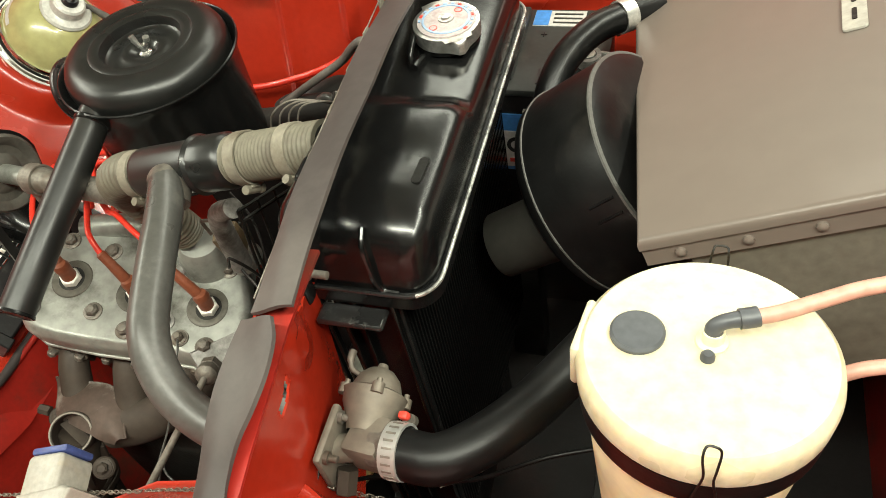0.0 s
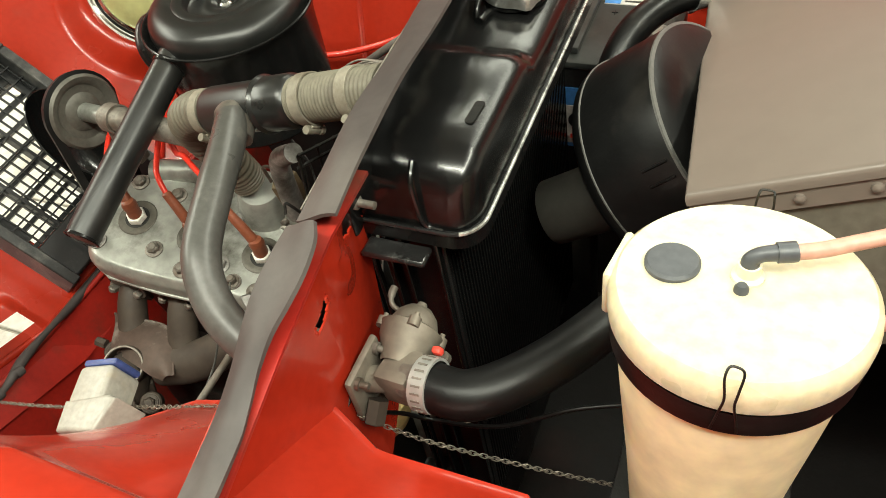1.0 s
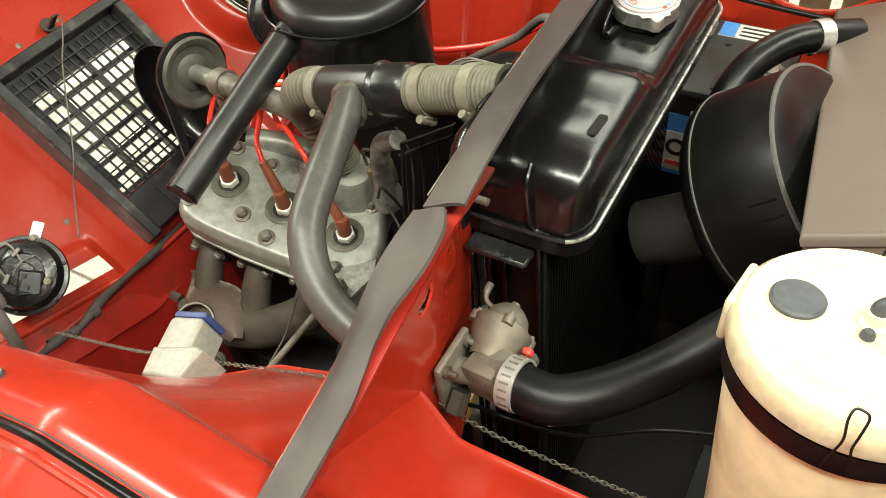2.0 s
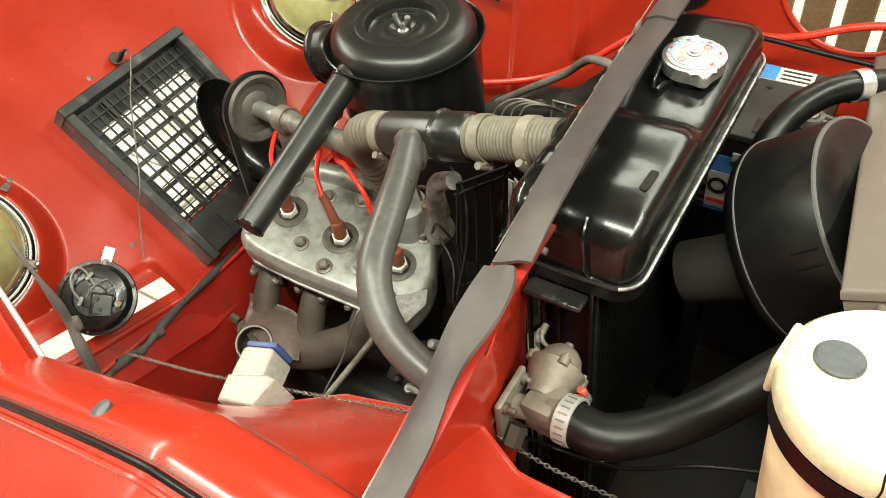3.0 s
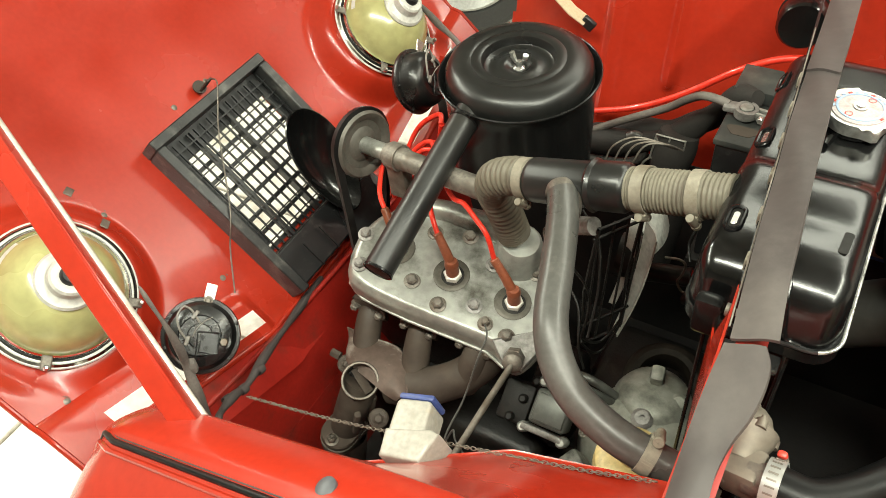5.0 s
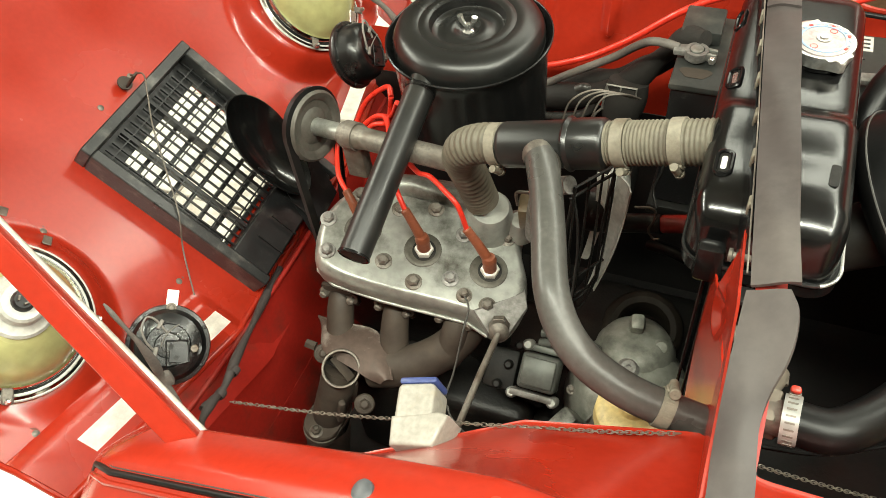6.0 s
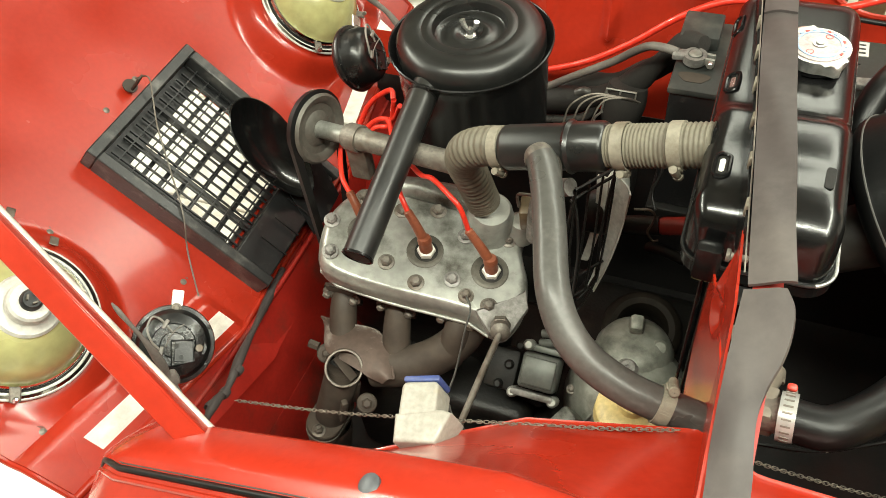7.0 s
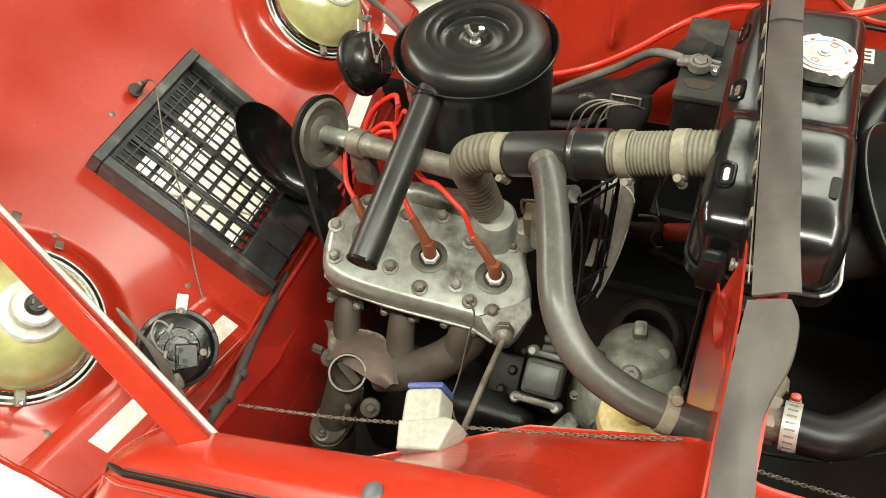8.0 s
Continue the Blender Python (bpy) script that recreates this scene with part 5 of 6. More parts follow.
solid("throttle_cable", tube([(0.415, -0.238, 0.900), (0.424, -0.226, 0.882), (0.445, -0.215, 0.862), (0.50, -0.208, 0.868), (0.56, -0.19, 0.895), (0.62, -0.17, 0.90)], 0.0019, 10, 8), BLACK_RUBBER, "thin dark control cable under the hose", "cable")


# ---- white box on the wing shelf ----
def washer_pump():
    w = thing("washer_box", (0.13, -0.30, 0.84), "white plastic box with a blue lid on the wing shelf", "plastic box")
    m = axes((0.109, -0.324, 0.860), (0.95, 0.20, 0.22), (-0.27, 0.95, 0.12))
    part("base", prism(bmesh.new(), m, [(0.0, 0.0), (0.046, -0.002), (0.060, 0.030), (0.050, 0.034), (-0.002, 0.030)], -0.040, 0.002, 0.004, 3), WHITE_PLASTIC, w)
    part("upper", prism(bmesh.new(), m, rounded(0.041, 0.040, 0.006, 4, 0.0215, 0.045), -0.036, 0.001, 0.004, 3), WHITE_PLASTIC, w)
    part("lid", prism(bmesh.new(), m, rounded(0.041, 0.007, 0.003, 4, 0.0215, 0.069), -0.034, -0.001, 0.002, 2), BLUE_PLASTIC, w, "blue lid")


washer_pump()


# ---- on the bonnet: intake box, lamps, horns ----
def intake_box():
    g = thing("intake_box", bp(-0.02, 0.1, 0.0), "black plastic intake box with a mesh grille and scoop", "air intake")
    v0, v1, u0, u1, top = -0.033, 0.240, -0.035, 0.305, 0.036
    rim = bmesh.new()
    w = 0.018
    for a, b, c, d in ((v0, v1, u1 - w, u1), (v0, v0 + w, u0, u1 - w), (v1 - w, v1, u0, u1 - w)):
        box(rim, BONNET @ pose((a + b) / 2, (c + d) / 2, top / 2 - 0.008), (b - a, d - c, top + 0.016), 0.002, 1)
    part("frame", rim, FRAME_GREY, g, "dusty black frame, greyed for its sheen")
    apron = bmesh.new()
    box(apron, BONNET @ pose(0.1, 0.005, top / 2 - 0.008), (0.237, 0.07, top + 0.010), 0.003, 1)
    part("apron", apron, BLACK_PLASTIC, g)
    for k in range(15):
        v = v0 + w + 0.0165 * k + 0.003
        part("mesh_bar", box(bmesh.new(), BONNET @ pose(v, 0.155, 0.010), (0.0022, 0.25, 0.005)), BLACK_PLASTIC, g)
    for k in range(10):
        part("mesh_bar", box(bmesh.new(), BONNET @ pose(0.1035, 0.06 + 0.0255 * k, 0.014), (0.237, 0.0022, 0.005)), BLACK_PLASTIC, g)
    for k in range(9):
        part("slat", box(bmesh.new(), BONNET @ pose(0.1, 0.02 + 0.029 * k, -0.012), (0.225, 0.007, 0.012)), BLACK_PLASTIC, g)

    part("floor_plate", box(bmesh.new(), BONNET @ pose(0.1035, 0.268, 0.0), (0.237, 0.040, 0.006), 0.001, 1), BLACK_PLASTIC, g)
    part("floor_plate", box(bmesh.new(), BONNET @ pose(-0.003, 0.155, 0.0), (0.024, 0.19, 0.006), 0.001, 1), BLACK_PLASTIC, g)
    part("floor_plate", box(bmesh.new(), BONNET @ pose(0.214, 0.155, 0.0), (0.016, 0.19, 0.006), 0.001, 1), BLACK_PLASTIC, g)
    for k in range(2):
        part("deep_bar", box(bmesh.new(), BONNET @ pose(0.045 + 0.075 * k, 0.15, 0.006), (0.006, 0.26, 0.016)), BLACK_PLASTIC, g)

    # spoon-shaped scoop over the far edge
    o, ea = bp(0.092, 0.146, 0.090), (bp(0.188, 0.152, 0.110) - bp(-0.004, 0.134, 0.068)) / 2
    eb = BONNET.to_3x3() @ Vector((0.050, -0.006, 0.006))
    nn = BONNET.to_3x3() @ Vector((0, 0, 1))

    def spoon(s, t):
        a = 2 * math.pi * t
        r = max(0.001, s)
        return o + ea * r * math.cos(a) + eb * r * math.sin(a) * (1 + 0.15 * math.cos(a)) - nn * 0.050 * (1 - r ** 2.4)
    part("scoop", sheet(spoon, 12, 40, 0.0025), BLACK_GLOSS, g, "glossy black spoon-shaped air scoop", 70)
    part("scoop_rib", sweep(bmesh.new(), [spoon(0.35, 0.70) + nn * 0.003, spoon(0.35, 0.62) + nn * 0.0035, spoon(0.4, 0.55) + nn * 0.003], 0.0022, 8), BLACK_PLASTIC, g)
    part("scoop_tongue", sheet(lambda s, t: bp(0.02 - 0.075 * s, 0.125 + 0.10 * t - 0.02 * s, 0.045 - 0.02 * s + 0.010 * math.sin(math.pi * t)), 6, 8, 0.003), BLACK_PLASTIC, g)
    for k in range(3):
        part("apron_rib", box(bmesh.new(), BONNET @ pose(0.03 + 0.045 * k, -0.005, top + 0.0035), (0.002, 0.05, 0.004)), BLACK_PLASTIC, g)


intake_box()


def headlamp(u, v, label):
    h = thing("headlamp", bp(u, v, 0), label, "headlamp", "headlamps")
    m = BONNET @ pose(v, u, bonnet_rise(u, v) + 0.040)
    part("bucket", lathe(bmesh.new(), m, [(0.092, -0.05), (0.098, -0.03), (0.104, -0.016), (0.1045, -0.010), (0.100, -0.006), (0.097, -0.010), (0.095, -0.02)], 64), CHROME, h, "chrome mounting ring")
    part("seat_ring", lathe(bmesh.new(), m, [(0.0890, -0.0105), (0.0905, -0.0088), (0.1045, -0.0088), (0.1060, -0.0105)], 64), LAMP_COLLAR, h, "dull metal seat ring")
    part("gasket", lathe(bmesh.new(), m, [(0.0965, -0.012), (0.0935, -0.004), (0.090, -0.005), (0.089, -0.014)], 64), BLACK_RUBBER, h, "black gasket ring")
    part("rim", lathe(bmesh.new(), m, [(0.092, -0.014), (0.0925, -0.002), (0.089, 0.003), (0.086, 0.001), (0.0865, -0.01)], 64), CHROME, h)
    part("reflector", lathe(bmesh.new(), m, [(0.087, -0.006), (0.0845, 0.008), (0.076, 0.028), (0.062, 0.046), (0.048, 0.058), (0.039, 0.063), (0.036, 0.063)], 64), LAMP_GLAZE, h, "yellow-green lacquered reflector back")
    part("collar", lathe(bmesh.new(), m, [(0.040, 0.060), (0.041, 0.066), (0.038, 0.070), (0.030, 0.0715), (0.0275, 0.074), (0.026, 0.088), (0.023, 0.091), (0.012, 0.091), (0.011, 0.086), (0, 0.086)], 48), LAMP_COLLAR, h, "pale collar round the bulb socket")
    socket = part("socket", lathe(bmesh.new(), m, [(0.0135, 0.084), (0.0135, 0.096), (0.0105, 0.100), (0.0, 0.100)], 20), BLACK_PLASTIC, h, "black bulb socket")
    for k in range(3):
        part("contact", box(bmesh.new(), m @ pose(0, 0, 0, 0, 0, 120 * k) @ pose(0.006, 0, 0.102), (0.002, 0.006, 0.008)), DIRTY_STEEL, socket)
    part("sticker", sheet(lambda a, t: m @ Vector(((0.0835 - 0.012 * t) * math.cos(1.5 + 0.8 * a), (0.0835 - 0.012 * t) * math.sin(1.5 + 0.8 * a), 0.0135 + 0.019 * t)), 12, 3, 0.0006), LABEL_WHITE, h, "pale paper sticker")
    for a in (40, 130, 215, 305):
        q = m @ pose(0, 0, 0, 0, 0, a) @ pose(0.098, 0, -0.001)
        clip = part("spring_clip", box(bmesh.new(), q, (0.022, 0.014, 0.005), 0.002, 1), DIRTY_STEEL, h)
        part("clip_screw", lathe(bmesh.new(), q @ pose(0.008, 0, 0.002), [(0.004, 0), (0.004, 0.006), (0.002, 0.009), (0, 0.009)], 12), STEEL, clip)
    return h


headlamp(*LAMPS[0], "headlamp seen from behind with a yellow-green reflector")
headlamp(*LAMPS[1], "headlamp seen from behind beside the air filter")


HORN_BLACK = material("dull_horn_enamel", (0.007, 0.007, 0.007), 0.30, 0, 0.1, 0.3, 30, 0.15, (0.045, 0.04, 0.035), 0.3, 20)


def horn(at, axis, label, deep):
    """A disc horn; across points to its terminal side, away from the loom."""
    h = thing("horn", at, label, "horn", "horns")
    a = Vector(axis).normalized()
    across = Vector((0.883, 0.469, 0.0))
    across -= a * across.dot(a)
    m = axes(at, across, a.cross(across))
    shell = part("shell", lathe(bmesh.new(), m, [(0, -0.026), (0.030, -0.026), (0.046, -0.015), (0.0505, -0.006), (0.0550, -0.005), (0.0562, -0.001), (0.0550, 0.003), (0.0500, 0.004), (0.0490, 0.007), (0.0475, 0.5 * deep), (0.0440, 0.8 * deep), (0.0360, 0.95 * deep), (0.0300, deep), (0.0285, deep - 0.002), (0.0180, deep - 0.002), (0.0165, deep + 0.001), (0, deep + 0.0015)], 56), HORN_BLACK, h, "dull black round shell")
    for k in range(6):
        part("rivet", lathe(bmesh.new(), m @ pose(0, 0, 0, 0, 0, 60 * k + 18) @ pose(0.0520, 0, 0.0035), [(0.0030, 0), (0.0022, 0.002), (0, 0.0024)], 10), DARK_STEEL, shell)
    part("adjuster", prism(bmesh.new(), m @ pose(0.033, -0.010, deep - 0.004), hexagon(0.0062), 0, 0.008, 0.001, 1), DIRTY_STEEL, shell, "dull adjusting nut")
    part("adjuster_seat", lathe(bmesh.new(), m @ pose(0.033, -0.010, deep - 0.006), [(0.0105, 0), (0.0100, 0.003), (0, 0.003)], 18), HORN_BLACK, shell)
    plate = part("terminal_plate", box(bmesh.new(), m @ pose(0.013, -0.011, deep + 0.0005, 0, 0, -12), (0.026, 0.030, 0.003), 0.001, 1), BLACK_PLASTIC, h, "black terminal plate")
    frame_line = [(-0.002, 0.006), (0.026, 0.003), (0.024, -0.026), (-0.006, -0.028), (-0.002, 0.006)]
    part("plate_rim", sweep(bmesh.new(), [m @ Vector((x, y, deep + 0.003)) for x, y in frame_line], 0.0012, 6), BLACK_PLASTIC, plate)
    for x, y in ((0.004, -0.002), (0.008, -0.018)):
        part("terminal_screw", lathe(bmesh.new(), m @ pose(x, y, deep + 0.002), [(0.0034, 0), (0.0034, 0.003), (0.0008, 0.003), (0.0008, 0.002), (0, 0.002)], 12), DARK_STEEL, plate)
    part("bracket", box(bmesh.new(), m @ pose(0.014, 0.062, 0.001, 0, 0, -14), (0.016, 0.026, 0.003), 0.001, 1), STEEL, h, "bright steel bracket tab")
    part("bracket_bolt", bolt(bmesh.new(), m @ pose(0.011, 0.0505, 0.003), 0.0048, 0.004), DIRTY_STEEL, h)
    wire = [(-0.018, -0.004, deep + 0.002), (-0.027, 0.010, deep + 0.006), (-0.030, 0.028, deep + 0.007), (-0.022, 0.042, deep + 0.006), (-0.012, 0.038, deep + 0.005), (-0.004, 0.026, deep + 0.003), (0.001, 0.018, deep + 0.002)]
    part("wire_loop", tube([m @ Vector(p) for p in wire], 0.0017, 8, 6), LOOP_GREY, h, "grey wire loop")
    for x, y, turn in ((-0.006, 0.030, -38), (-0.017, -0.006, -20)):
        part("spade_terminal", box(bmesh.new(), m @ pose(x, y, deep + 0.004, 0, 0, turn), (0.0055, 0.014, 0.004), 0.001, 1), LOOP_GREY, h, "grey spade terminal")
    part("second_wire", tube([m @ Vector(p) for p in ((-0.010, -0.001, deep + 0.002), (-0.004, 0.010, deep + 0.005), (0.006, 0.020, deep + 0.006), (0.018, 0.026, deep + 0.002))], 0.0009, 6, 6), LOOP_GREY, h)
    return h


LOOP_GREY = material("grey_cable_sheath", (0.20, 0.185, 0.165), 0.5, 0, 0, 0.15, 30, 0.05)
horn((-0.300, -0.221, 0.696), (0.56, -0.36, 0.74), "round black horn beside the headlamp", 0.022)
horn((-0.250, 0.322, 0.797), (0.88, 0.10, 0.36), "round black horn behind the air filter", 0.040)


# ---- under the head: exhaust, sender, pump ----
def exhaust():
    e = thing("exhaust_manifold", (-0.02, -0.10, 0.5), "rusty cast iron exhaust manifold with an open stub", "exhaust manifold")
    part("log", tube([(-0.055, -0.112, 0.588), (-0.02, -0.106, 0.596), (0.012, -0.094, 0.606), (0.045, -0.074, 0.622), (0.068, -0.048, 0.640), (0.074, -0.03, 0.66)], lambda t: 0.030 - 0.004 * t, 26, 8), IRON, e)
    for x, z, foot in ((-0.125, 0.655, (-0.098, -0.118, 0.585)), (-0.035, 0.66, (-0.018, -0.104, 0.592)), (0.060, 0.67, (0.050, -0.072, 0.612))):
        part("runner", tube([(x, -0.030, z), (x + 0.002, -0.054, z - 0.008), Vector((x, -0.07, z - 0.03)).lerp(Vector(foot), 0.35), foot], lambda t: 0.018 + 0.005 * t, 20, 6), IRON, e)
        flange = part("port_flange", box(bmesh.new(), pose(x, -0.046, z + 0.002, 8), (0.056, 0.010, 0.044), 0.008, 3), IRON, e)
        for dx in (-0.022, 0.022):
            part("port_nut", bolt(bmesh.new(), aim((x + dx, -0.051, z + 0.006), (0, -1, 0.2)), 0.0065, 0.008), DIRTY_STEEL, flange)
    ax = Vector((0.36, -0.42, 0.83)).normalized()
    c = Vector((-0.084, -0.146, 0.623))
    part("stub", lathe(bmesh.new(), aim(c, ax), [(0.0245, -0.06), (0.0245, 0.0), (0.0275, 0.001), (0.0285, -0.003), (0.027, -0.006), (0.0265, -0.06)], 40), IRON, e, "open round stub")
    part("stub_rim", lathe(bmesh.new(), aim(c, ax), [(0.0240, 0.0005), (0.0250, 0.0028), (0.0272, 0.0028), (0.0280, 0.0005)], 40), DIRTY_STEEL, e, "worn bright rim")
    part("stub_floor", lathe(bmesh.new(), aim(c, ax), [(0.0246, -0.036), (0, -0.032)], 30), DARK_STEEL, e)
    part("flap", box(bmesh.new(), aim(c - ax * 0.014, ax) @ pose(0.002, 0.0, 0, 0, 35, 20), (0.016, 0.042, 0.002), 0.0008, 1), IRON, e, "flap inside the stub")
    part("downpipe", tube([c - ax * 0.035, Vector((-0.105, -0.150, 0.56)), Vector((-0.128, -0.158, 0.49)), Vector((-0.145, -0.16, 0.42)), Vector((-0.155, -0.16, 0.30))], lambda t: 0.027 - 0.003 * t, 26, 6), IRON, e)
    # a leaf of sheet iron, bent a little about its length
    rim = [(-0.161, -0.070), (-0.135, -0.073), (-0.113, -0.075), (-0.078, -0.072), (-0.055, -0.077), (-0.034, -0.095), (-0.021, -0.116), (-0.009, -0.137)]
    hem = [(-0.150, -0.082), (-0.138, -0.108), (-0.122, -0.126), (-0.100, -0.132), (-0.076, -0.138), (-0.058, -0.142), (-0.045, -0.145), (-0.024, -0.146)]
    rim, hem = glide([(x, y, 0) for x, y in rim], 4), glide([(x, y, 0) for x, y in hem], 4)

    def leaf(s, t):
        k = min(int(s * (len(rim) - 1) + 0.5), len(rim) - 1)
        p = rim[k].lerp(hem[k], t)
        return (p.x, p.y, 0.626 - 0.010 * (2 * s - 1) ** 2 + 0.006 * math.sin(math.pi * t) - 0.006 * t)
    part("heat_shield", sheet(leaf, len(rim) - 1, 8, 0.0022), SHIELD, e, "brown rusty heat shield")
    part("shield_edge", sweep(bmesh.new(), [leaf(k / 20, 0) for k in range(21)], 0.0017, 8), SHIELD, e)
    for p, r in (((-0.128, -0.122, 0.606), 0.009), ((-0.045, -0.168, 0.580), 0.010)):
        boss = part("clamp_boss", lathe(bmesh.new(), aim(p, ax), [(0.014, -0.02), (0.015, -0.002), (0.013, 0.0), (0, 0.0)], 20), IRON, e)
        part("clamp_nut", bolt(bmesh.new(), aim(p, ax), r * 0.8, 0.007), IRON, boss)
    part("side_nut", prism(bmesh.new(), aim((-0.142, -0.118, 0.612), (-1, 0, 0.2)), hexagon(0.007), 0, 0.016, 0.001, 1), IRON, e)
    fl = aim((-0.135, -0.159, 0.470), (-0.2, -0.05, -1))
    for low, high, label in ((-0.014, -0.003, "upper oval pipe flange"), (0.003, 0.015, "lower oval pipe flange")):
        part("flange", prism(bmesh.new(), fl @ pose(0, 0, 0, 0, 0, 18), rounded(0.092, 0.056, 0.026, 6), low, high, 0.002, 1, False), IRON, e, label)
    part("gasket", prism(bmesh.new(), fl @ pose(0, 0, 0, 0, 0, 18), rounded(0.094, 0.057, 0.027, 6), -0.0012, 0.0012), DIRTY_STEEL, e, "bright gasket edge")
    for x in (-0.036, 0.036):
        part("flange_bolt", lathe(bolt(bmesh.new(), fl @ pose(0, 0, 0, 0, 0, 18) @ pose(x, 0, -0.014, 180), 0.0075, 0.008), fl @ pose(0, 0, 0, 0, 0, 18) @ pose(x, 0, 0), [(0.004, -0.03), (0.004, 0.03), (0, 0.031)], 12), DIRTY_STEEL, e)
    part("lower_pipe", lathe(bmesh.new(), fl, [(0.034, 0.014), (0.036, 0.03), (0.036, 0.14), (0, 0.14)], 28), IRON, e, "wide lower pipe")
    for a in (195, 255, 330):
        part("clamp_ear", box(bmesh.new(), aim((-0.112, -0.152, 0.545), (-0.25, -0.08, -1)) @ pose(0, 0, 0, 0, 0, a) @ pose(0.031, 0, 0), (0.011, 0.010, 0.056), 0.003), IRON, e)


exhaust()


def sender():
    t = thing("temperature_sender", (0.138, -0.092, 0.735), "dull metal sender under the head corner with a rod", "sender")
    ax = Vector((0.25, -0.75, 0.45)).normalized()
    c = Vector((0.134, -0.072, 0.728))
    part("fitting", prism(bmesh.new(), aim(c, ax), hexagon(0.0135), 0.0, 0.012, 0.002, 1), DIRTY_STEEL, t)
    part("collar", lathe(bmesh.new(), aim(c, ax), [(0.012, 0.012), (0.013, 0.014), (0.013, 0.024), (0.010, 0.027), (0.006, 0.030), (0, 0.030)], 24), DIRTY_STEEL, t)
    a = c + ax * 0.026
    part("rod", sweep(bmesh.new(), [a, Vector((0.137, -0.15, 0.735)), Vector((0.135, -0.245, 0.735))], 0.0042, 12), DIRTY_STEEL, t, "dull steel rod")


sender()
solid("stud_nut", bolt(lathe(bmesh.new(), on_head(0.077, -0.043), [(0.011, 0), (0.011, 0.002), (0, 0.002)], 20), on_head(0.077, -0.043, 0.001), 0.0062, 0.009), DIRTY_STEEL, "small stud with a nut on the head edge", "stud")
solid("sender_wire", tube([hp(0.078, -0.046, 0.009), (0.092, -0.07, 0.742), (0.094, -0.10, 0.73), (0.092, -0.14, 0.69), (0.088, -0.19, 0.66), (0.10, -0.22, 0.62)], 0.0014, 8, 8), GREY_HOSE, "thin grey wire hanging from the stud", "wire")
solid("loose_wire", tube([(0.075, -0.22, 0.60), (0.094, -0.18, 0.67), (0.108, -0.19, 0.665), (0.16, -0.21, 0.63), (0.2, -0.22, 0.60)], 0.0014, 8, 8), GREY_HOSE, "thin loose wire beside the rod", "wire")
solid("wire_connector", box(bmesh.new(), aim((0.086, -0.205, 0.635), (0.2, -0.5, -0.5)), (0.012, 0.012, 0.026), 0.002), BLACK_PLASTIC, "small black cable connector on the wire", "connector")


PUMP_GREY = material("grey_pump_casting", (0.115, 0.12, 0.108), 0.45, 0.4, 0, 0.25, 20, 0.15, (0.03, 0.028, 0.024), 0.4, 20)


def fuel_pump():
    f = thing("fuel_pump", (0.16, -0.05, 0.5), "grey cast fuel pump beside the block", "fuel pump")
    m = axes((0.184, -0.056, 0.606), (1, 0.02, -0.02), (0.04, 0.83, 0.56))
    part("body", box(bmesh.new(), m, (0.054, 0.050, 0.05), 0.006, 3), PUMP_GREY, f)
    part("cover", box(bmesh.new(), m @ pose(0, 0, 0.026), (0.046, 0.040, 0.006), 0.003, 2), PUMP_GREY, f, "flat cover plate")
    part("flange", box(bmesh.new(), m @ pose(-0.004, -0.034, 0.004), (0.062, 0.010, 0.03), 0.003), ALLOY_DARK, f)
    part("flange", box(bmesh.new(), m @ pose(0.004, 0.032, -0.006), (0.056, 0.010, 0.03), 0.003), PUMP_GREY, f)
    for x, y in ((-0.032, -0.036), (0.026, -0.036), (-0.024, 0.034), (0.031, 0.034)):
        part("lug", lathe(bmesh.new(), m @ pose(x, y, 0.008), [(0.008, -0.02), (0.008, 0.006), (0.005, 0.010), (0, 0.010)], 16), ALLOY, f)
    part("side_case", box(bmesh.new(), m @ pose(-0.055, -0.008, -0.02), (0.046, 0.06, 0.05), 0.006), DARK_STEEL, f)
    for k in range(3):
        part("fitting", lathe(bmesh.new(), m @ pose(-0.055 + 0.01 * k, -0.03 + 0.03 * k, 0.006), [(0.007, 0), (0.007, 0.006), (0.004, 0.010), (0, 0.010)], 12), DARK_STEEL, f)
    for k in range(2):
        part("pipe", tube([m @ Vector((-0.01, 0.04 + 0.014 * k, 0.0)), m @ Vector((0.02, 0.046 + 0.014 * k, 0.008)), m @ Vector((0.045, 0.044 + 0.014 * k, 0.004)), m @ Vector((0.07, 0.04 + 0.01 * k, -0.02))], 0.0062, 14, 6), PUMP_GREY, f)


fuel_pump()


OIL_BROWN = material("oily_brown_casting", (0.014, 0.011, 0.008), 0.7, 0, 0, 0.3, 14, 0.3, (0.035, 0.029, 0.022), 0.3, 16)
OIL_BROWN.node_tree.nodes["Principled BSDF"].inputs["Specular IOR Level"].default_value = 0.15
GEAR_ALLOY = material("stained_gearbox_alloy", (0.25, 0.25, 0.215), 0.45, 0.3, 0, 0.25, 9, 0.15, (0.022, 0.020, 0.016), 0.55, 13, 0.2)


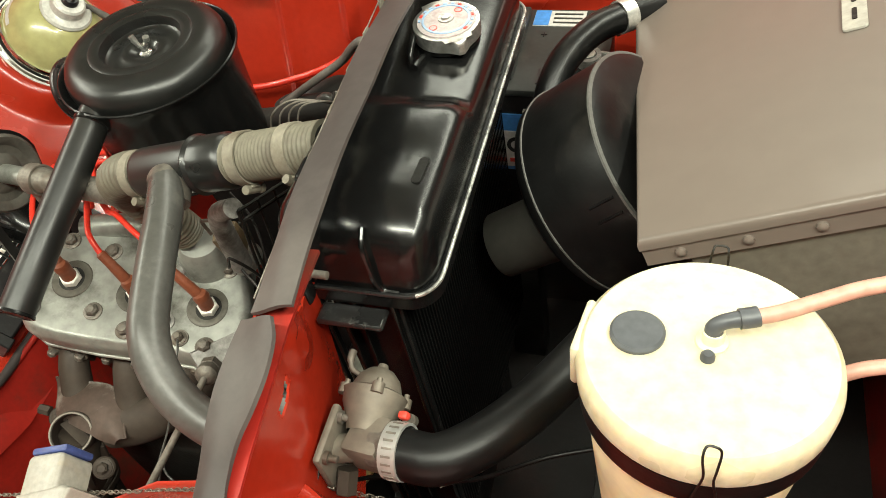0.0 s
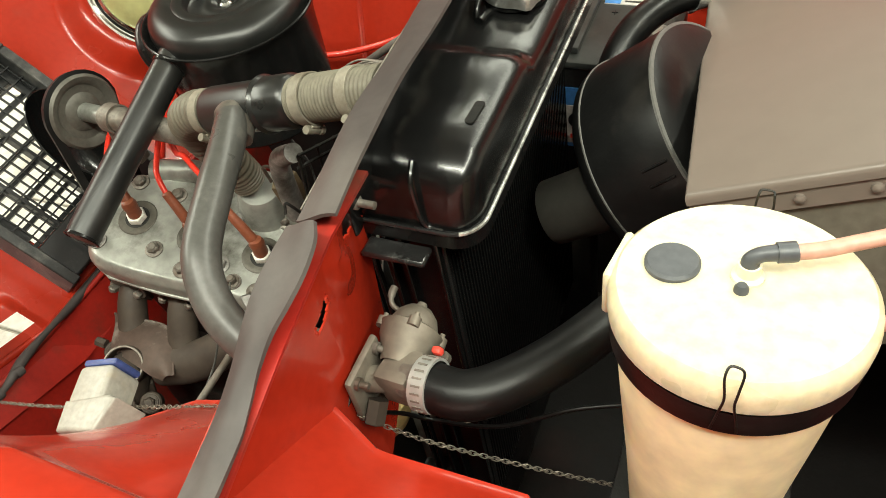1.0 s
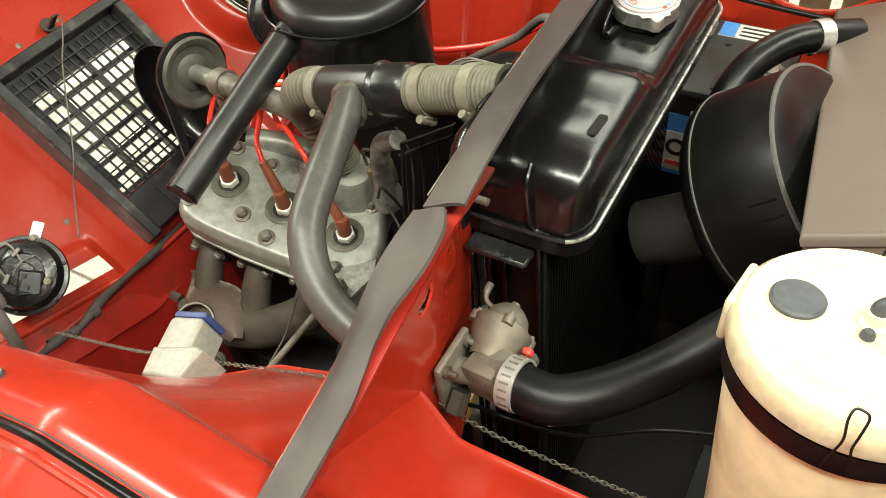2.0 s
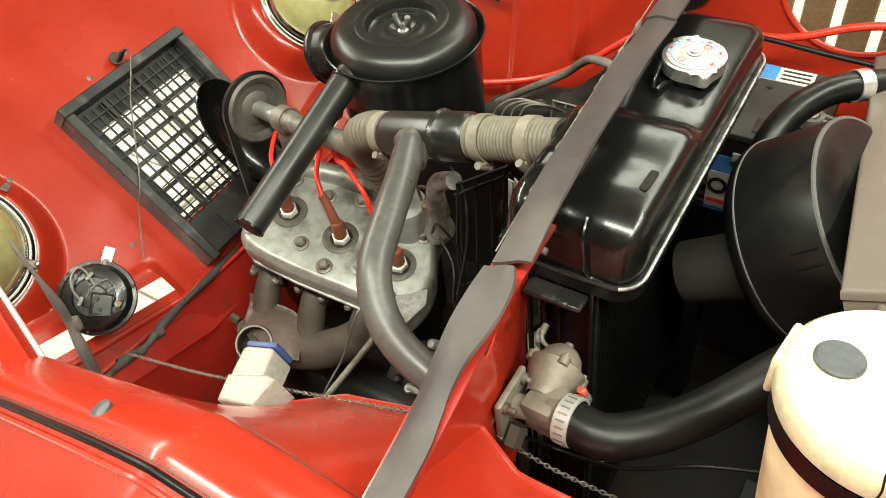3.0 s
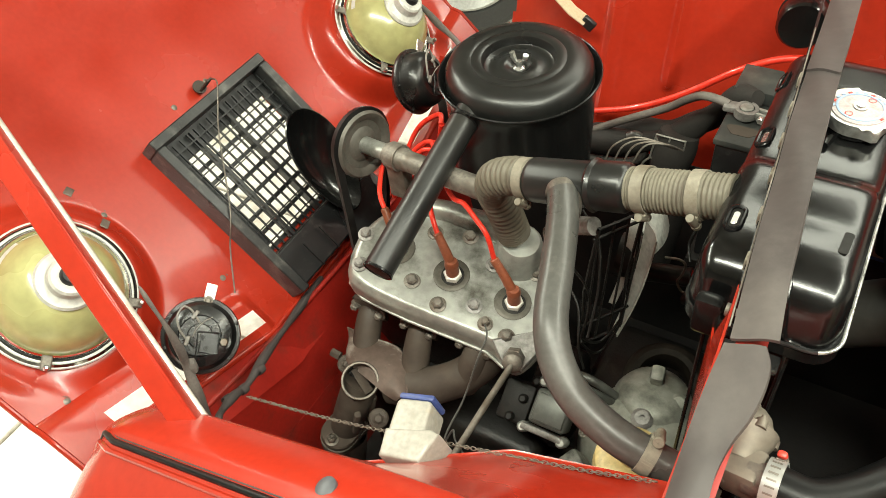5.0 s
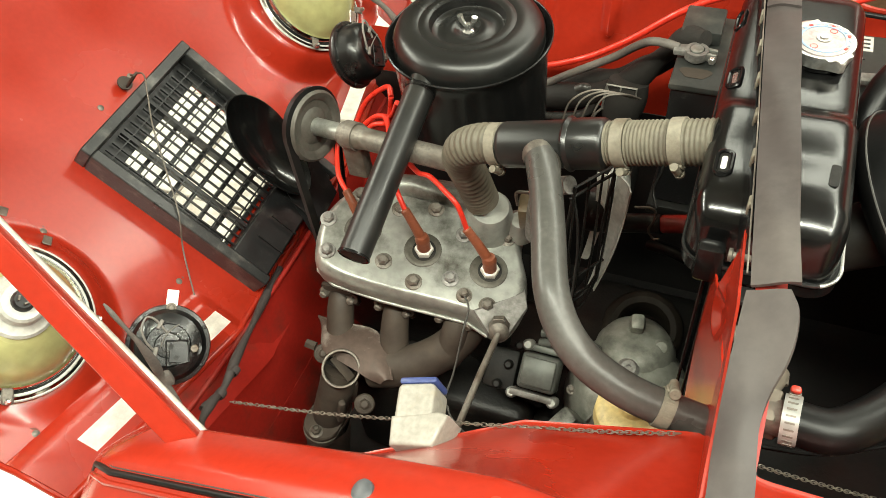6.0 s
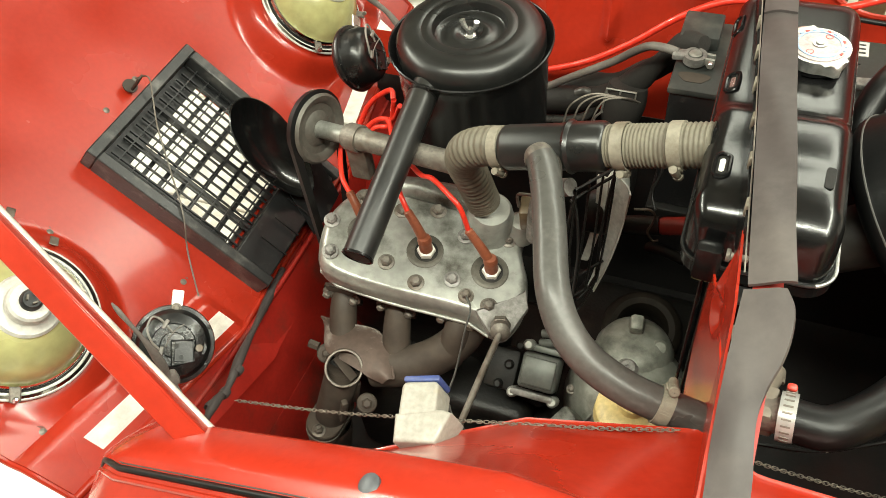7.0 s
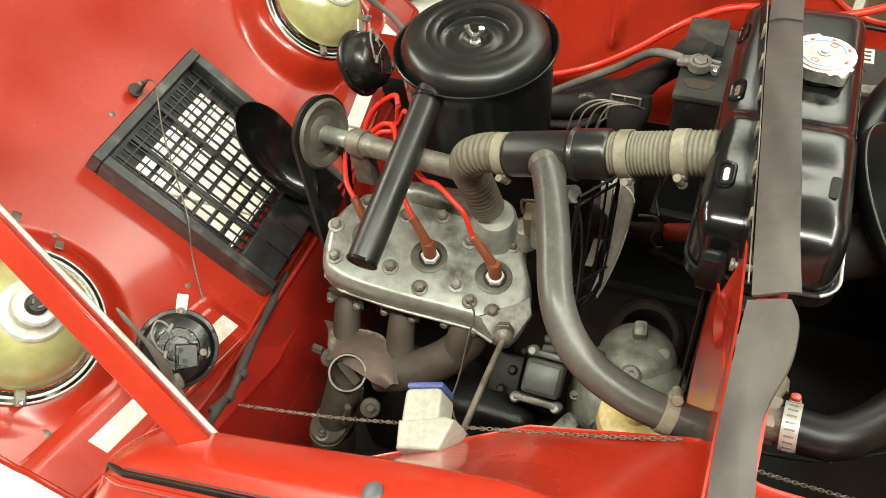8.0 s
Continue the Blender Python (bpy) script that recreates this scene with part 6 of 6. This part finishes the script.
def gearbox():
    g = thing("gearbox", (0.29, 0.03, 0.3), "pale dirty aluminium gearbox housing", "gearbox")
    m = aim((0.303, -0.026, 0.585), (0.05, -0.25, 1))
    case = part("housing", lathe(bmesh.new(), m, [(0.092, -0.3), (0.090, -0.06), (0.082, -0.012), (0.066, 0.018), (0.040, 0.032), (0, 0.036)], 40), GEAR_ALLOY, g)
    part("neck", lathe(bmesh.new(), aim((0.300, 0.020, 0.585), (0, 0.15, 1)), [(0.060, -0.2), (0.056, 0.02), (0.046, 0.038), (0.030, 0.045), (0, 0.047)], 32), GEAR_ALLOY, g)
    part("ring", lathe(bmesh.new(), aim((0.303, 0.056, 0.612), (0.05, -0.35, 1)), [(0.036, -0.05), (0.058, -0.05), (0.058, -0.008), (0.053, 0.0), (0.046, 0.003), (0.038, 0.0), (0.034, -0.012), (0.034, -0.05)], 40), OIL_BROWN, g, "brown oily ring round the shaft")
    part("boss", box(bmesh.new(), aim((0.296, 0.040, 0.640), (0.05, -0.3, 1)), (0.020, 0.024, 0.03), 0.006), GEAR_ALLOY, g)
    part("side_boss", lathe(bmesh.new(), aim((0.333, 0.022, 0.620), (0.15, -0.35, 1)), [(0.013, -0.03), (0.013, 0.006), (0.008, 0.010), (0, 0.010)], 18), GEAR_ALLOY, g)
    part("plug", lathe(bmesh.new(), m @ pose(-0.004, 0.012, 0.032), [(0.015, 0), (0.015, 0.008), (0.010, 0.012), (0.004, 0.012), (0.004, 0.008), (0, 0.008)], 20), ALLOY_DARK, g)
    part("foot", box(bmesh.new(), aim((0.238, -0.098, 0.545), (-0.3, -0.4, 1)), (0.030, 0.05, 0.09), 0.008), GEAR_ALLOY, g, "stained casting foot")
    for k in range(5):
        a = 72 * k + 10
        part("rib", box(bmesh.new(), m @ pose(0, 0, 0.004, 0, 0, a) @ pose(0.064, 0, 0.006, 0, 34, 0), (0.040, 0.005, 0.008), 0.002, 1), GEAR_ALLOY, g)
        part("case_bolt", bolt(bmesh.new(), m @ pose(0, 0, 0, 0, 0, a + 36) @ pose(0.080, 0, -0.006), 0.005, 0.006), DIRTY_STEEL, case)
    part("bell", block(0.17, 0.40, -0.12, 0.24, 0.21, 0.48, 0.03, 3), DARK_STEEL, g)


gearbox()
solid("fluid_bowl", lathe(bmesh.new(), pose(0.322, -0.150, 0.732), [(0, -0.045), (0.022, -0.042), (0.038, -0.028), (0.044, -0.005), (0.042, 0.012), (0.034, 0.02), (0.018, 0.022), (0.016, 0.03), (0, 0.03)], 40), YELLOW_PLASTIC, "yellowed plastic fluid bowl below the hose", "fluid bowl")
solid("bowl_bracket", box(bmesh.new(), pose(0.318, -0.150, 0.60), (0.02, 0.10, 0.19), 0.004), DARK_STEEL, "dark bracket under the fluid bowl", "bracket")


# ---- water pump shaft, pulley and belt ----
PULLEY_GREY = material("worn_pulley_grey", (0.095, 0.088, 0.075), 0.5, 0.4, 0, 0.2, 20, 0.12, (0.05, 0.042, 0.034), 0.35, 14)


def pulley():
    c, e = Vector((-0.184, 0.079, 0.866)), Vector((-0.080, 0.060, 0.879))
    ax = (e - c).normalized()
    p = thing("pulley", c, "worn grey pulley on a shaft", "pulley")
    m = aim(c, ax)
    part("wheel", lathe(bmesh.new(), m, [(0, -0.012), (0.030, -0.012), (0.046, -0.010), (0.0505, -0.007), (0.044, 0.0), (0.0505, 0.007), (0.047, 0.011), (0.040, 0.009), (0.036, 0.004), (0.026, 0.003), (0.022, 0.006), (0.014, 0.008), (0, 0.008)], 52), PULLEY_GREY, p)
    part("shaft", lathe(bmesh.new(), m, [(0.0125, 0), (0.0125, 0.055), (0, 0.055)], 28), ALLOY, p, "grey shaft housing")
    part("rear_housing", lathe(bmesh.new(), m, [(0, 0.055), (0.0165, 0.056), (0.0165, 0.09), (0.015, 0.092), (0.015, 0.25), (0, 0.25)], 28), DIRTY_STEEL, p, "brown dirty shaft housing")
    part("collar", lathe(bmesh.new(), m, [(0.017, 0.062), (0.0195, 0.062), (0.0195, 0.082), (0.017, 0.082)], 28), DIRTY_STEEL, p, "brown clamp collar")
    part("bracket", box(bmesh.new(), aim(c + ax * 0.072 + Vector((0, 0, -0.035)), (0, 0, 1)), (0.022, 0.03, 0.07), 0.004), DIRTY_STEEL, p)
    side = Vector((0, 0, 1)).cross(ax).normalized()
    up = ax.cross(side)
    low = c + Vector((0.01, -0.04, -0.20))
    arc = [c + (side * math.cos(a) + up * math.sin(a)) * 0.0490 for a in [math.pi * k / 14 for k in range(15)]]
    arc = [low + side * 0.03] + arc + [low - side * 0.03]
    part("belt", sweep(bmesh.new(), arc, 1.0, caps=True, section=[(-0.0045, -0.0055), (0.0045, -0.0055), (0.0045, 0.0055), (-0.0045, 0.0055)]), BLACK_RUBBER, p, "cracked black fan belt")


pulley()


FAN_GREY = material("dull_fan_blade", (0.50, 0.50, 0.46), 0.5, 0.2, 0, 0.2, 20, 0.1, (0.12, 0.11, 0.09), 0.3, 16)


def fan_guard():
    f = thing("fan", (0.225, 0.06, 0.70), "grey fan blades behind a black wire guard", "fan")
    out, low, high = Vector((0.036, 0.050, 0.0)), 0.690, 0.918
    base = Vector((0.194, 0.010, 0.0))
    for k in range(4):
        p = base + out * (k / 3)
        lean = Vector((0.012, 0.004, 0))
        part("guard_wire", tube([p + lean + Vector((0, 0, high)), p + lean * 0.5 + Vector((0.002, -0.004, 0.80)), p + Vector((0, 0, low))], 0.0016, 7, 4), DARK_STEEL, f)
    for z in (0.902, 0.735):
        q = Vector((0.012, 0.004, 0)) * ((z - low) / (high - low))
        part("guard_wire", tube([base + q + out * t + Vector((0, -0.002, z)) for t in (-0.1, 0.5, 1.1)], 0.0021, 7, 4), DARK_STEEL, f)
    for z, sag in ((low + 0.02, 0.030), (low + 0.01, 0.045)):
        part("guard_wire", tube([base + out * t + Vector((0, -0.004, z - sag * math.sin(math.pi * t))) for t in (0, 0.25, 0.5, 0.75, 1)], 0.0019, 7, 6), DARK_STEEL, f)
    rim = [base + out * t + Vector((0.012 * (z > 0.8), 0, z)) for t, z in ((0, high), (1, high), (1.02, 0.80), (0.98, low + 0.01), (0.9, low), (0.1, low), (0, low + 0.01), (-0.02, 0.80), (0, high))]
    part("guard_ring", sweep(bmesh.new(), rim, 0.0021, 8, False), DARK_STEEL, f)
    part("hub", lathe(bmesh.new(), aim((0.222, 0.115, 0.775), (1, 0.1, 0)), [(0.030, -0.02), (0.030, 0.012), (0.018, 0.02), (0, 0.022)], 28), DARK_STEEL, f)
    for tl, tr, bl, br in (((0.242, 0.082, 0.883), (0.264, 0.056, 0.880), (0.218, 0.064, 0.672), (0.229, 0.056, 0.670)),
                           ((0.212, 0.110, 0.850), (0.230, 0.098, 0.858), (0.200, 0.095, 0.690), (0.210, 0.090, 0.695)),
                           ((0.215, 0.150, 0.80), (0.240, 0.140, 0.76), (0.21, 0.24, 0.78), (0.235, 0.235, 0.73))):
        def blade(s, t):
            p = Vector(tl).lerp(Vector(tr), t).lerp(Vector(bl).lerp(Vector(br), t), s)
            return p + Vector((0.006 * math.sin(math.pi * s) + 0.004 * math.sin(math.pi * t), 0, 0))
        part("blade", sheet(blade, 10, 5, 0.002), FAN_GREY, f, "dull grey pressed blade")


fan_guard()


# ---- wiring and hoses at the far side ----
solid("battery_cable", tube([(-0.06, 0.44, 0.715), (0.006, 0.44, 0.728), (0.103, 0.44, 0.764), (0.18, 0.44, 0.814), (0.26, 0.445, 0.878), (0.33, 0.455, 0.905), (0.426, 0.455, 0.904), (0.474, 0.455, 0.914), (0.56, 0.46, 0.945), (0.7, 0.46, 0.96)], 0.0052, 14, 8), RED_WIRE, "thick bright red battery cable along the wing", "cable")
solid("black_cable", tube([(0.38, 0.45, 0.90), (0.425, 0.44, 0.911), (0.515, 0.44, 0.905), (0.62, 0.44, 0.90)], 0.0035, 10, 8), BLACK_RUBBER, "thin black cable behind the radiator", "cable")


def loom():
    l = thing("wiring_loom", (0.15, 0.38, 0.72), "dark cloth-wrapped wiring loom along the wing", "wiring loom")
    part("trunk", tube([(-0.10, 0.40, 0.66), (0.0, 0.395, 0.690), (0.06, 0.385, 0.722), (0.14, 0.38, 0.748), (0.20, 0.375, 0.790), (0.235, 0.37, 0.835), (0.27, 0.36, 0.885), (0.30, 0.34, 0.905)], lambda t: 0.022 - 0.008 * t + 0.003 * math.sin(23 * t), 16, 8), DARK_CLOTH, l)
    part("branch", tube([(0.02, 0.41, 0.70), (0.10, 0.41, 0.74), (0.18, 0.40, 0.775), (0.26, 0.395, 0.83)], lambda t: 0.016 + 0.003 * math.sin(17 * t), 14, 8), DARK_CLOTH, l)
    # Added dark shape that fills the gap with shade; no cloth hangs here.
    part("shade_drape", tube([(0.20, 0.36, 0.80), (0.195, 0.34, 0.74), (0.20, 0.33, 0.66), (0.20, 0.33, 0.55)], lambda t: 0.03 + 0.004 * math.sin(11 * t), 14, 8), DARK_CLOTH, l, "dark hanging shape added for the bay's shade")


loom()
solid("hook_hose", tube([(0.04, 0.375, 0.685), (0.075, 0.375, 0.692), (0.112, 0.375, 0.700), (0.138, 0.375, 0.717), (0.145, 0.375, 0.742), (0.131, 0.375, 0.762), (0.116, 0.375, 0.755)], 0.0072, 14, 8), GREY_HOSE, "grey hooked breather hose behind the pipe", "hose")


CAGE_WIRE = material("dull_bare_wire", (0.30, 0.29, 0.26), 0.45, 0.5, 0, 0.2, 40, 0.1)


def wire_cage():
    c = thing("wire_bracket", (0.18, 0.32, 0.77), "bent bare wire bracket behind the pipe", "wire bracket")
    q = [(0.167, 0.33, 0.764), (0.173, 0.33, 0.811), (0.217, 0.33, 0.811), (0.215, 0.33, 0.763)]
    part("loop", sweep(bmesh.new(), [Vector(p) for p in q + q[:1]], 0.0018, 8), CAGE_WIRE, c)
    part("bar", sweep(bmesh.new(), [(0.189, 0.33, 0.764), (0.194, 0.33, 0.811)], 0.0016, 8), CAGE_WIRE, c)
    part("brace", tube([(0.169, 0.331, 0.766), (0.178, 0.331, 0.775), (0.176, 0.331, 0.795), (0.172, 0.331, 0.806)], 0.0013, 8, 5), CAGE_WIRE, c)
    part("leg", tube([(0.167, 0.33, 0.764), (0.155, 0.33, 0.74), (0.15, 0.33, 0.66)], 0.0018, 8, 5), CAGE_WIRE, c)
    for k in range(4):
        part("hoop", tube([(0.140 + 0.012 * k, 0.20, 0.845), (0.150 + 0.014 * k, 0.205, 0.877 + 0.004 * k), (0.180 + 0.013 * k, 0.215, 0.893), (0.225 + 0.004 * k, 0.235, 0.873)], 0.0013, 8, 6), DIRTY_STEEL, c)


wire_cage()


def ignition_coil():
    c = thing("ignition_coil", (0.31, 0.47, 0.92), "black round relay can on the far wing", "relay")
    m = aim((0.315, 0.495, 0.953), (0.1, -1, 0.15))
    part("can", lathe(bmesh.new(), m, [(0.0, 0), (0.032, 0), (0.034, 0.004), (0.034, 0.05), (0.030, 0.056), (0, 0.057)], 32), BLACK_GLOSS, c)
    part("bead", lathe(bmesh.new(), m, [(0.0335, 0.012), (0.0355, 0.014), (0.0335, 0.016)], 32), BLACK_GLOSS, c)


ignition_coil()

# red leads behind the pulley
for k, (pts, r) in enumerate((([(-0.11, 0.18, 0.85), (-0.125, 0.20, 0.85), (-0.165, 0.205, 0.815), (-0.19, 0.20, 0.77), (-0.20, 0.18, 0.72)], 0.0042),
                              ([(-0.09, 0.16, 0.86), (-0.12, 0.185, 0.808), (-0.155, 0.195, 0.79), (-0.185, 0.19, 0.755), (-0.2, 0.17, 0.70)], 0.004),
                              ([(-0.11, 0.18, 0.85), (-0.13, 0.19, 0.79), (-0.16, 0.19, 0.775), (-0.195, 0.18, 0.73), (-0.21, 0.16, 0.68)], 0.004))):
    solid("ignition_lead", tube(pts, r, 10, 8), RED_WIRE, "loose red ignition lead behind the pulley", "ignition lead", "ignition leads")


# ---- wires on the bonnet ----
def bonnet_loom():
    l = thing("bonnet_loom", bp(0.02, -0.3, 0.08), "grey taped wiring loom along the bonnet's lower edge", "wiring loom")
    part("stay_run", tube([(-0.247, -0.2885, 0.906), (-0.237, -0.292, 0.887), (-0.224, -0.295, 0.850), (-0.225, -0.294, 0.800), (-0.233, -0.293, 0.760), (-0.228, -0.301, 0.715), (-0.231, -0.306, 0.648), (-0.224, -0.305, 0.610)], lambda t: 0.0012 + 0.0060 * min(1.0, 1.6 * t) + 0.0010 * math.sin(19 * t), 12, 8), CLOTH, l)
    part("edge_run", tube([(-0.214, -0.306, 0.620), (-0.212, -0.303, 0.652), (-0.226, -0.280, 0.640), (-0.232, -0.253, 0.631), (-0.236, -0.224, 0.618), (-0.245, -0.176, 0.617), (-0.262, -0.115, 0.600), (-0.284, -0.05, 0.575), (-0.30, 0.03, 0.562)], lambda t: 0.0062 + 0.0014 * math.sin(23 * t), 12, 8), GREY_RUBBER, l)
    part("connector", box(bmesh.new(), aim((-0.232, -0.290, 0.752), (0.1, -0.1, -1)), (0.018, 0.014, 0.020), 0.004, 2), CLOTH, l, "grey taped joint")
    part("far_tail", tube([bp(0.190, 0.487, 0.138), bp(0.170, 0.515, 0.135), bp(0.12, 0.535, 0.12), bp(0.06, 0.55, 0.11), bp(0.0, 0.53, 0.10), bp(-0.04, 0.45, 0.09)], lambda t: 0.006 + 0.001 * math.sin(21 * t), 12, 8), CLOTH, l)
    for y, z in ((-0.266, 0.635), (-0.236, 0.622), (-0.195, 0.617)):
        part("tape", lathe(bmesh.new(), aim((-0.233 + 0.15 * min(0.0, -0.22 - y) , y, z), (0, 1, -0.3)), [(0.0075, -0.006), (0.0082, 0), (0.0075, 0.006)], 12), GREY_RUBBER, l)
    for u, v, n in ((0.32, -0.185, 0.06), (0.255, -0.18, 0.05)):
        part("tab", box(bmesh.new(), BONNET @ pose(v, u, n, 0, 40, 20), (0.022, 0.012, 0.002), 0.0008, 1), DIRTY_STEEL, l)


bonnet_loom()
solid("grille_wire", tube([bp(0.325, 0.125, 0.030), bp(0.310, 0.125, 0.055), bp(0.285, 0.105, 0.046), bp(0.251, 0.070, 0.042), bp(0.19, 0.018, 0.042), bp(0.14, -0.024, 0.040), bp(0.10, -0.06, 0.02), bp(0.045, -0.105, 0.008)], 0.0013, 8, 8), DIRTY_STEEL, "thin bent wire hooked over the intake box", "wire")
solid("grille_hook", box(lathe(bmesh.new(), BONNET @ pose(0.125, 0.326, 0.0), [(0.0, 0), (0.012, 0), (0.012, 0.003), (0, 0.004)], 14), BONNET @ pose(0.125, 0.32, 0.022), (0.012, 0.004, 0.040), 0.001, 1), IRON, "rusty hook holding the intake box", "hook")


def steering_parts():
    """Dark rods and pipes low in the bay between fan and radiator."""
    for pts, r, name, label, cat in (
        ([(0.215, 0.145, 0.713), (0.25, 0.148, 0.722), (0.296, 0.15, 0.732)], 0.014, "drag_link", "dark greasy rod low in the bay", "rod"),
        ([(0.26, 0.24, 0.80), (0.272, 0.22, 0.815), (0.283, 0.20, 0.79), (0.276, 0.19, 0.755), (0.285, 0.17, 0.74)], 0.0022, "brake_pipe", "thin bent dark pipe", "pipe"),
        ([(0.28, 0.22, 0.60), (0.31, 0.2, 0.62), (0.34, 0.19, 0.62)], 0.009, "lower_pipe", "dark pipe below the rod", "pipe"),
        ([(0.245, -0.16, 0.62), (0.262, -0.175, 0.66), (0.27, -0.19, 0.70), (0.285, -0.20, 0.69)], 0.007, "drain_hose", "short black hose beside the bowl", "hose"),
    ):
        solid(name, tube(pts, r, 12, 8), DARK_STEEL, label, cat)
    solid("starter_body", lathe(bmesh.new(), aim((0.10, 0.0, 0.50), (1, -0.3, 0.15)), [(0, 0), (0.03, 0), (0.034, 0.006), (0.034, 0.09), (0.028, 0.096), (0, 0.096)], 28), DARK_STEEL, "dark round starter body beside the block", "starter motor")
    solid("thermostat_elbow", tube([(0.150, 0.035, 0.79), (0.155, 0.03, 0.85), (0.168, 0.022, 0.895), (0.20, 0.012, 0.92)], lambda t: 0.013 - 0.002 * t, 16, 8), ALLOY_DARK, "small grey water elbow beside the hose", "water pipe")
    solid("ballast_box", box(bmesh.new(), pose(0.1385, 0.050, 0.815, 12, 0, 10), (0.026, 0.028, 0.046), 0.003), BROWN_BOX, "small brown box beside the fan guard", "relay")
    solid("box_bracket", tube([(0.127, 0.038, 0.838), (0.126, 0.036, 0.856), (0.130, 0.034, 0.866), (0.148, 0.036, 0.866), (0.153, 0.038, 0.858), (0.152, 0.040, 0.838)], 0.0022, 8, 6), DIRTY_STEEL, "bent wire bracket over the brown box", "bracket")
    solid("steering_end", lathe(bmesh.new(), aim((0.296, 0.150, 0.732), (1, 0.1, 0.2)), [(0, 0), (0.011, 0), (0.013, 0.004), (0.013, 0.036), (0, 0.038)], 18), RED_WORN_SHADED, "dull red painted rod end", "rod end")
    solid("bent_wire", tube([(0.262, 0.118, 0.79), (0.282, 0.118, 0.794), (0.290, 0.118, 0.786), (0.288, 0.116, 0.770), (0.284, 0.114, 0.755), (0.292, 0.112, 0.742), (0.300, 0.112, 0.744)], 0.0017, 8, 6), DIRTY_STEEL, "thin bent steel wire behind the fan", "wire")
    for k, pts in enumerate(([(0.165, 0.0, 0.83), (0.185, -0.01, 0.86), (0.205, 0.0, 0.80), (0.2, -0.02, 0.72)], [(0.16, 0.02, 0.80), (0.19, 0.0, 0.78), (0.205, -0.03, 0.74), (0.21, -0.02, 0.68)], [(0.17, 0.05, 0.9), (0.2, 0.03, 0.88), (0.215, 0.0, 0.83), (0.22, -0.04, 0.78)])):
        solid("thin_wire", tube(pts, 0.0018, 8, 8), DARK_STEEL, "thin dark wire tangled at the fan guard", "wire", "wires at the fan guard")


steering_parts()
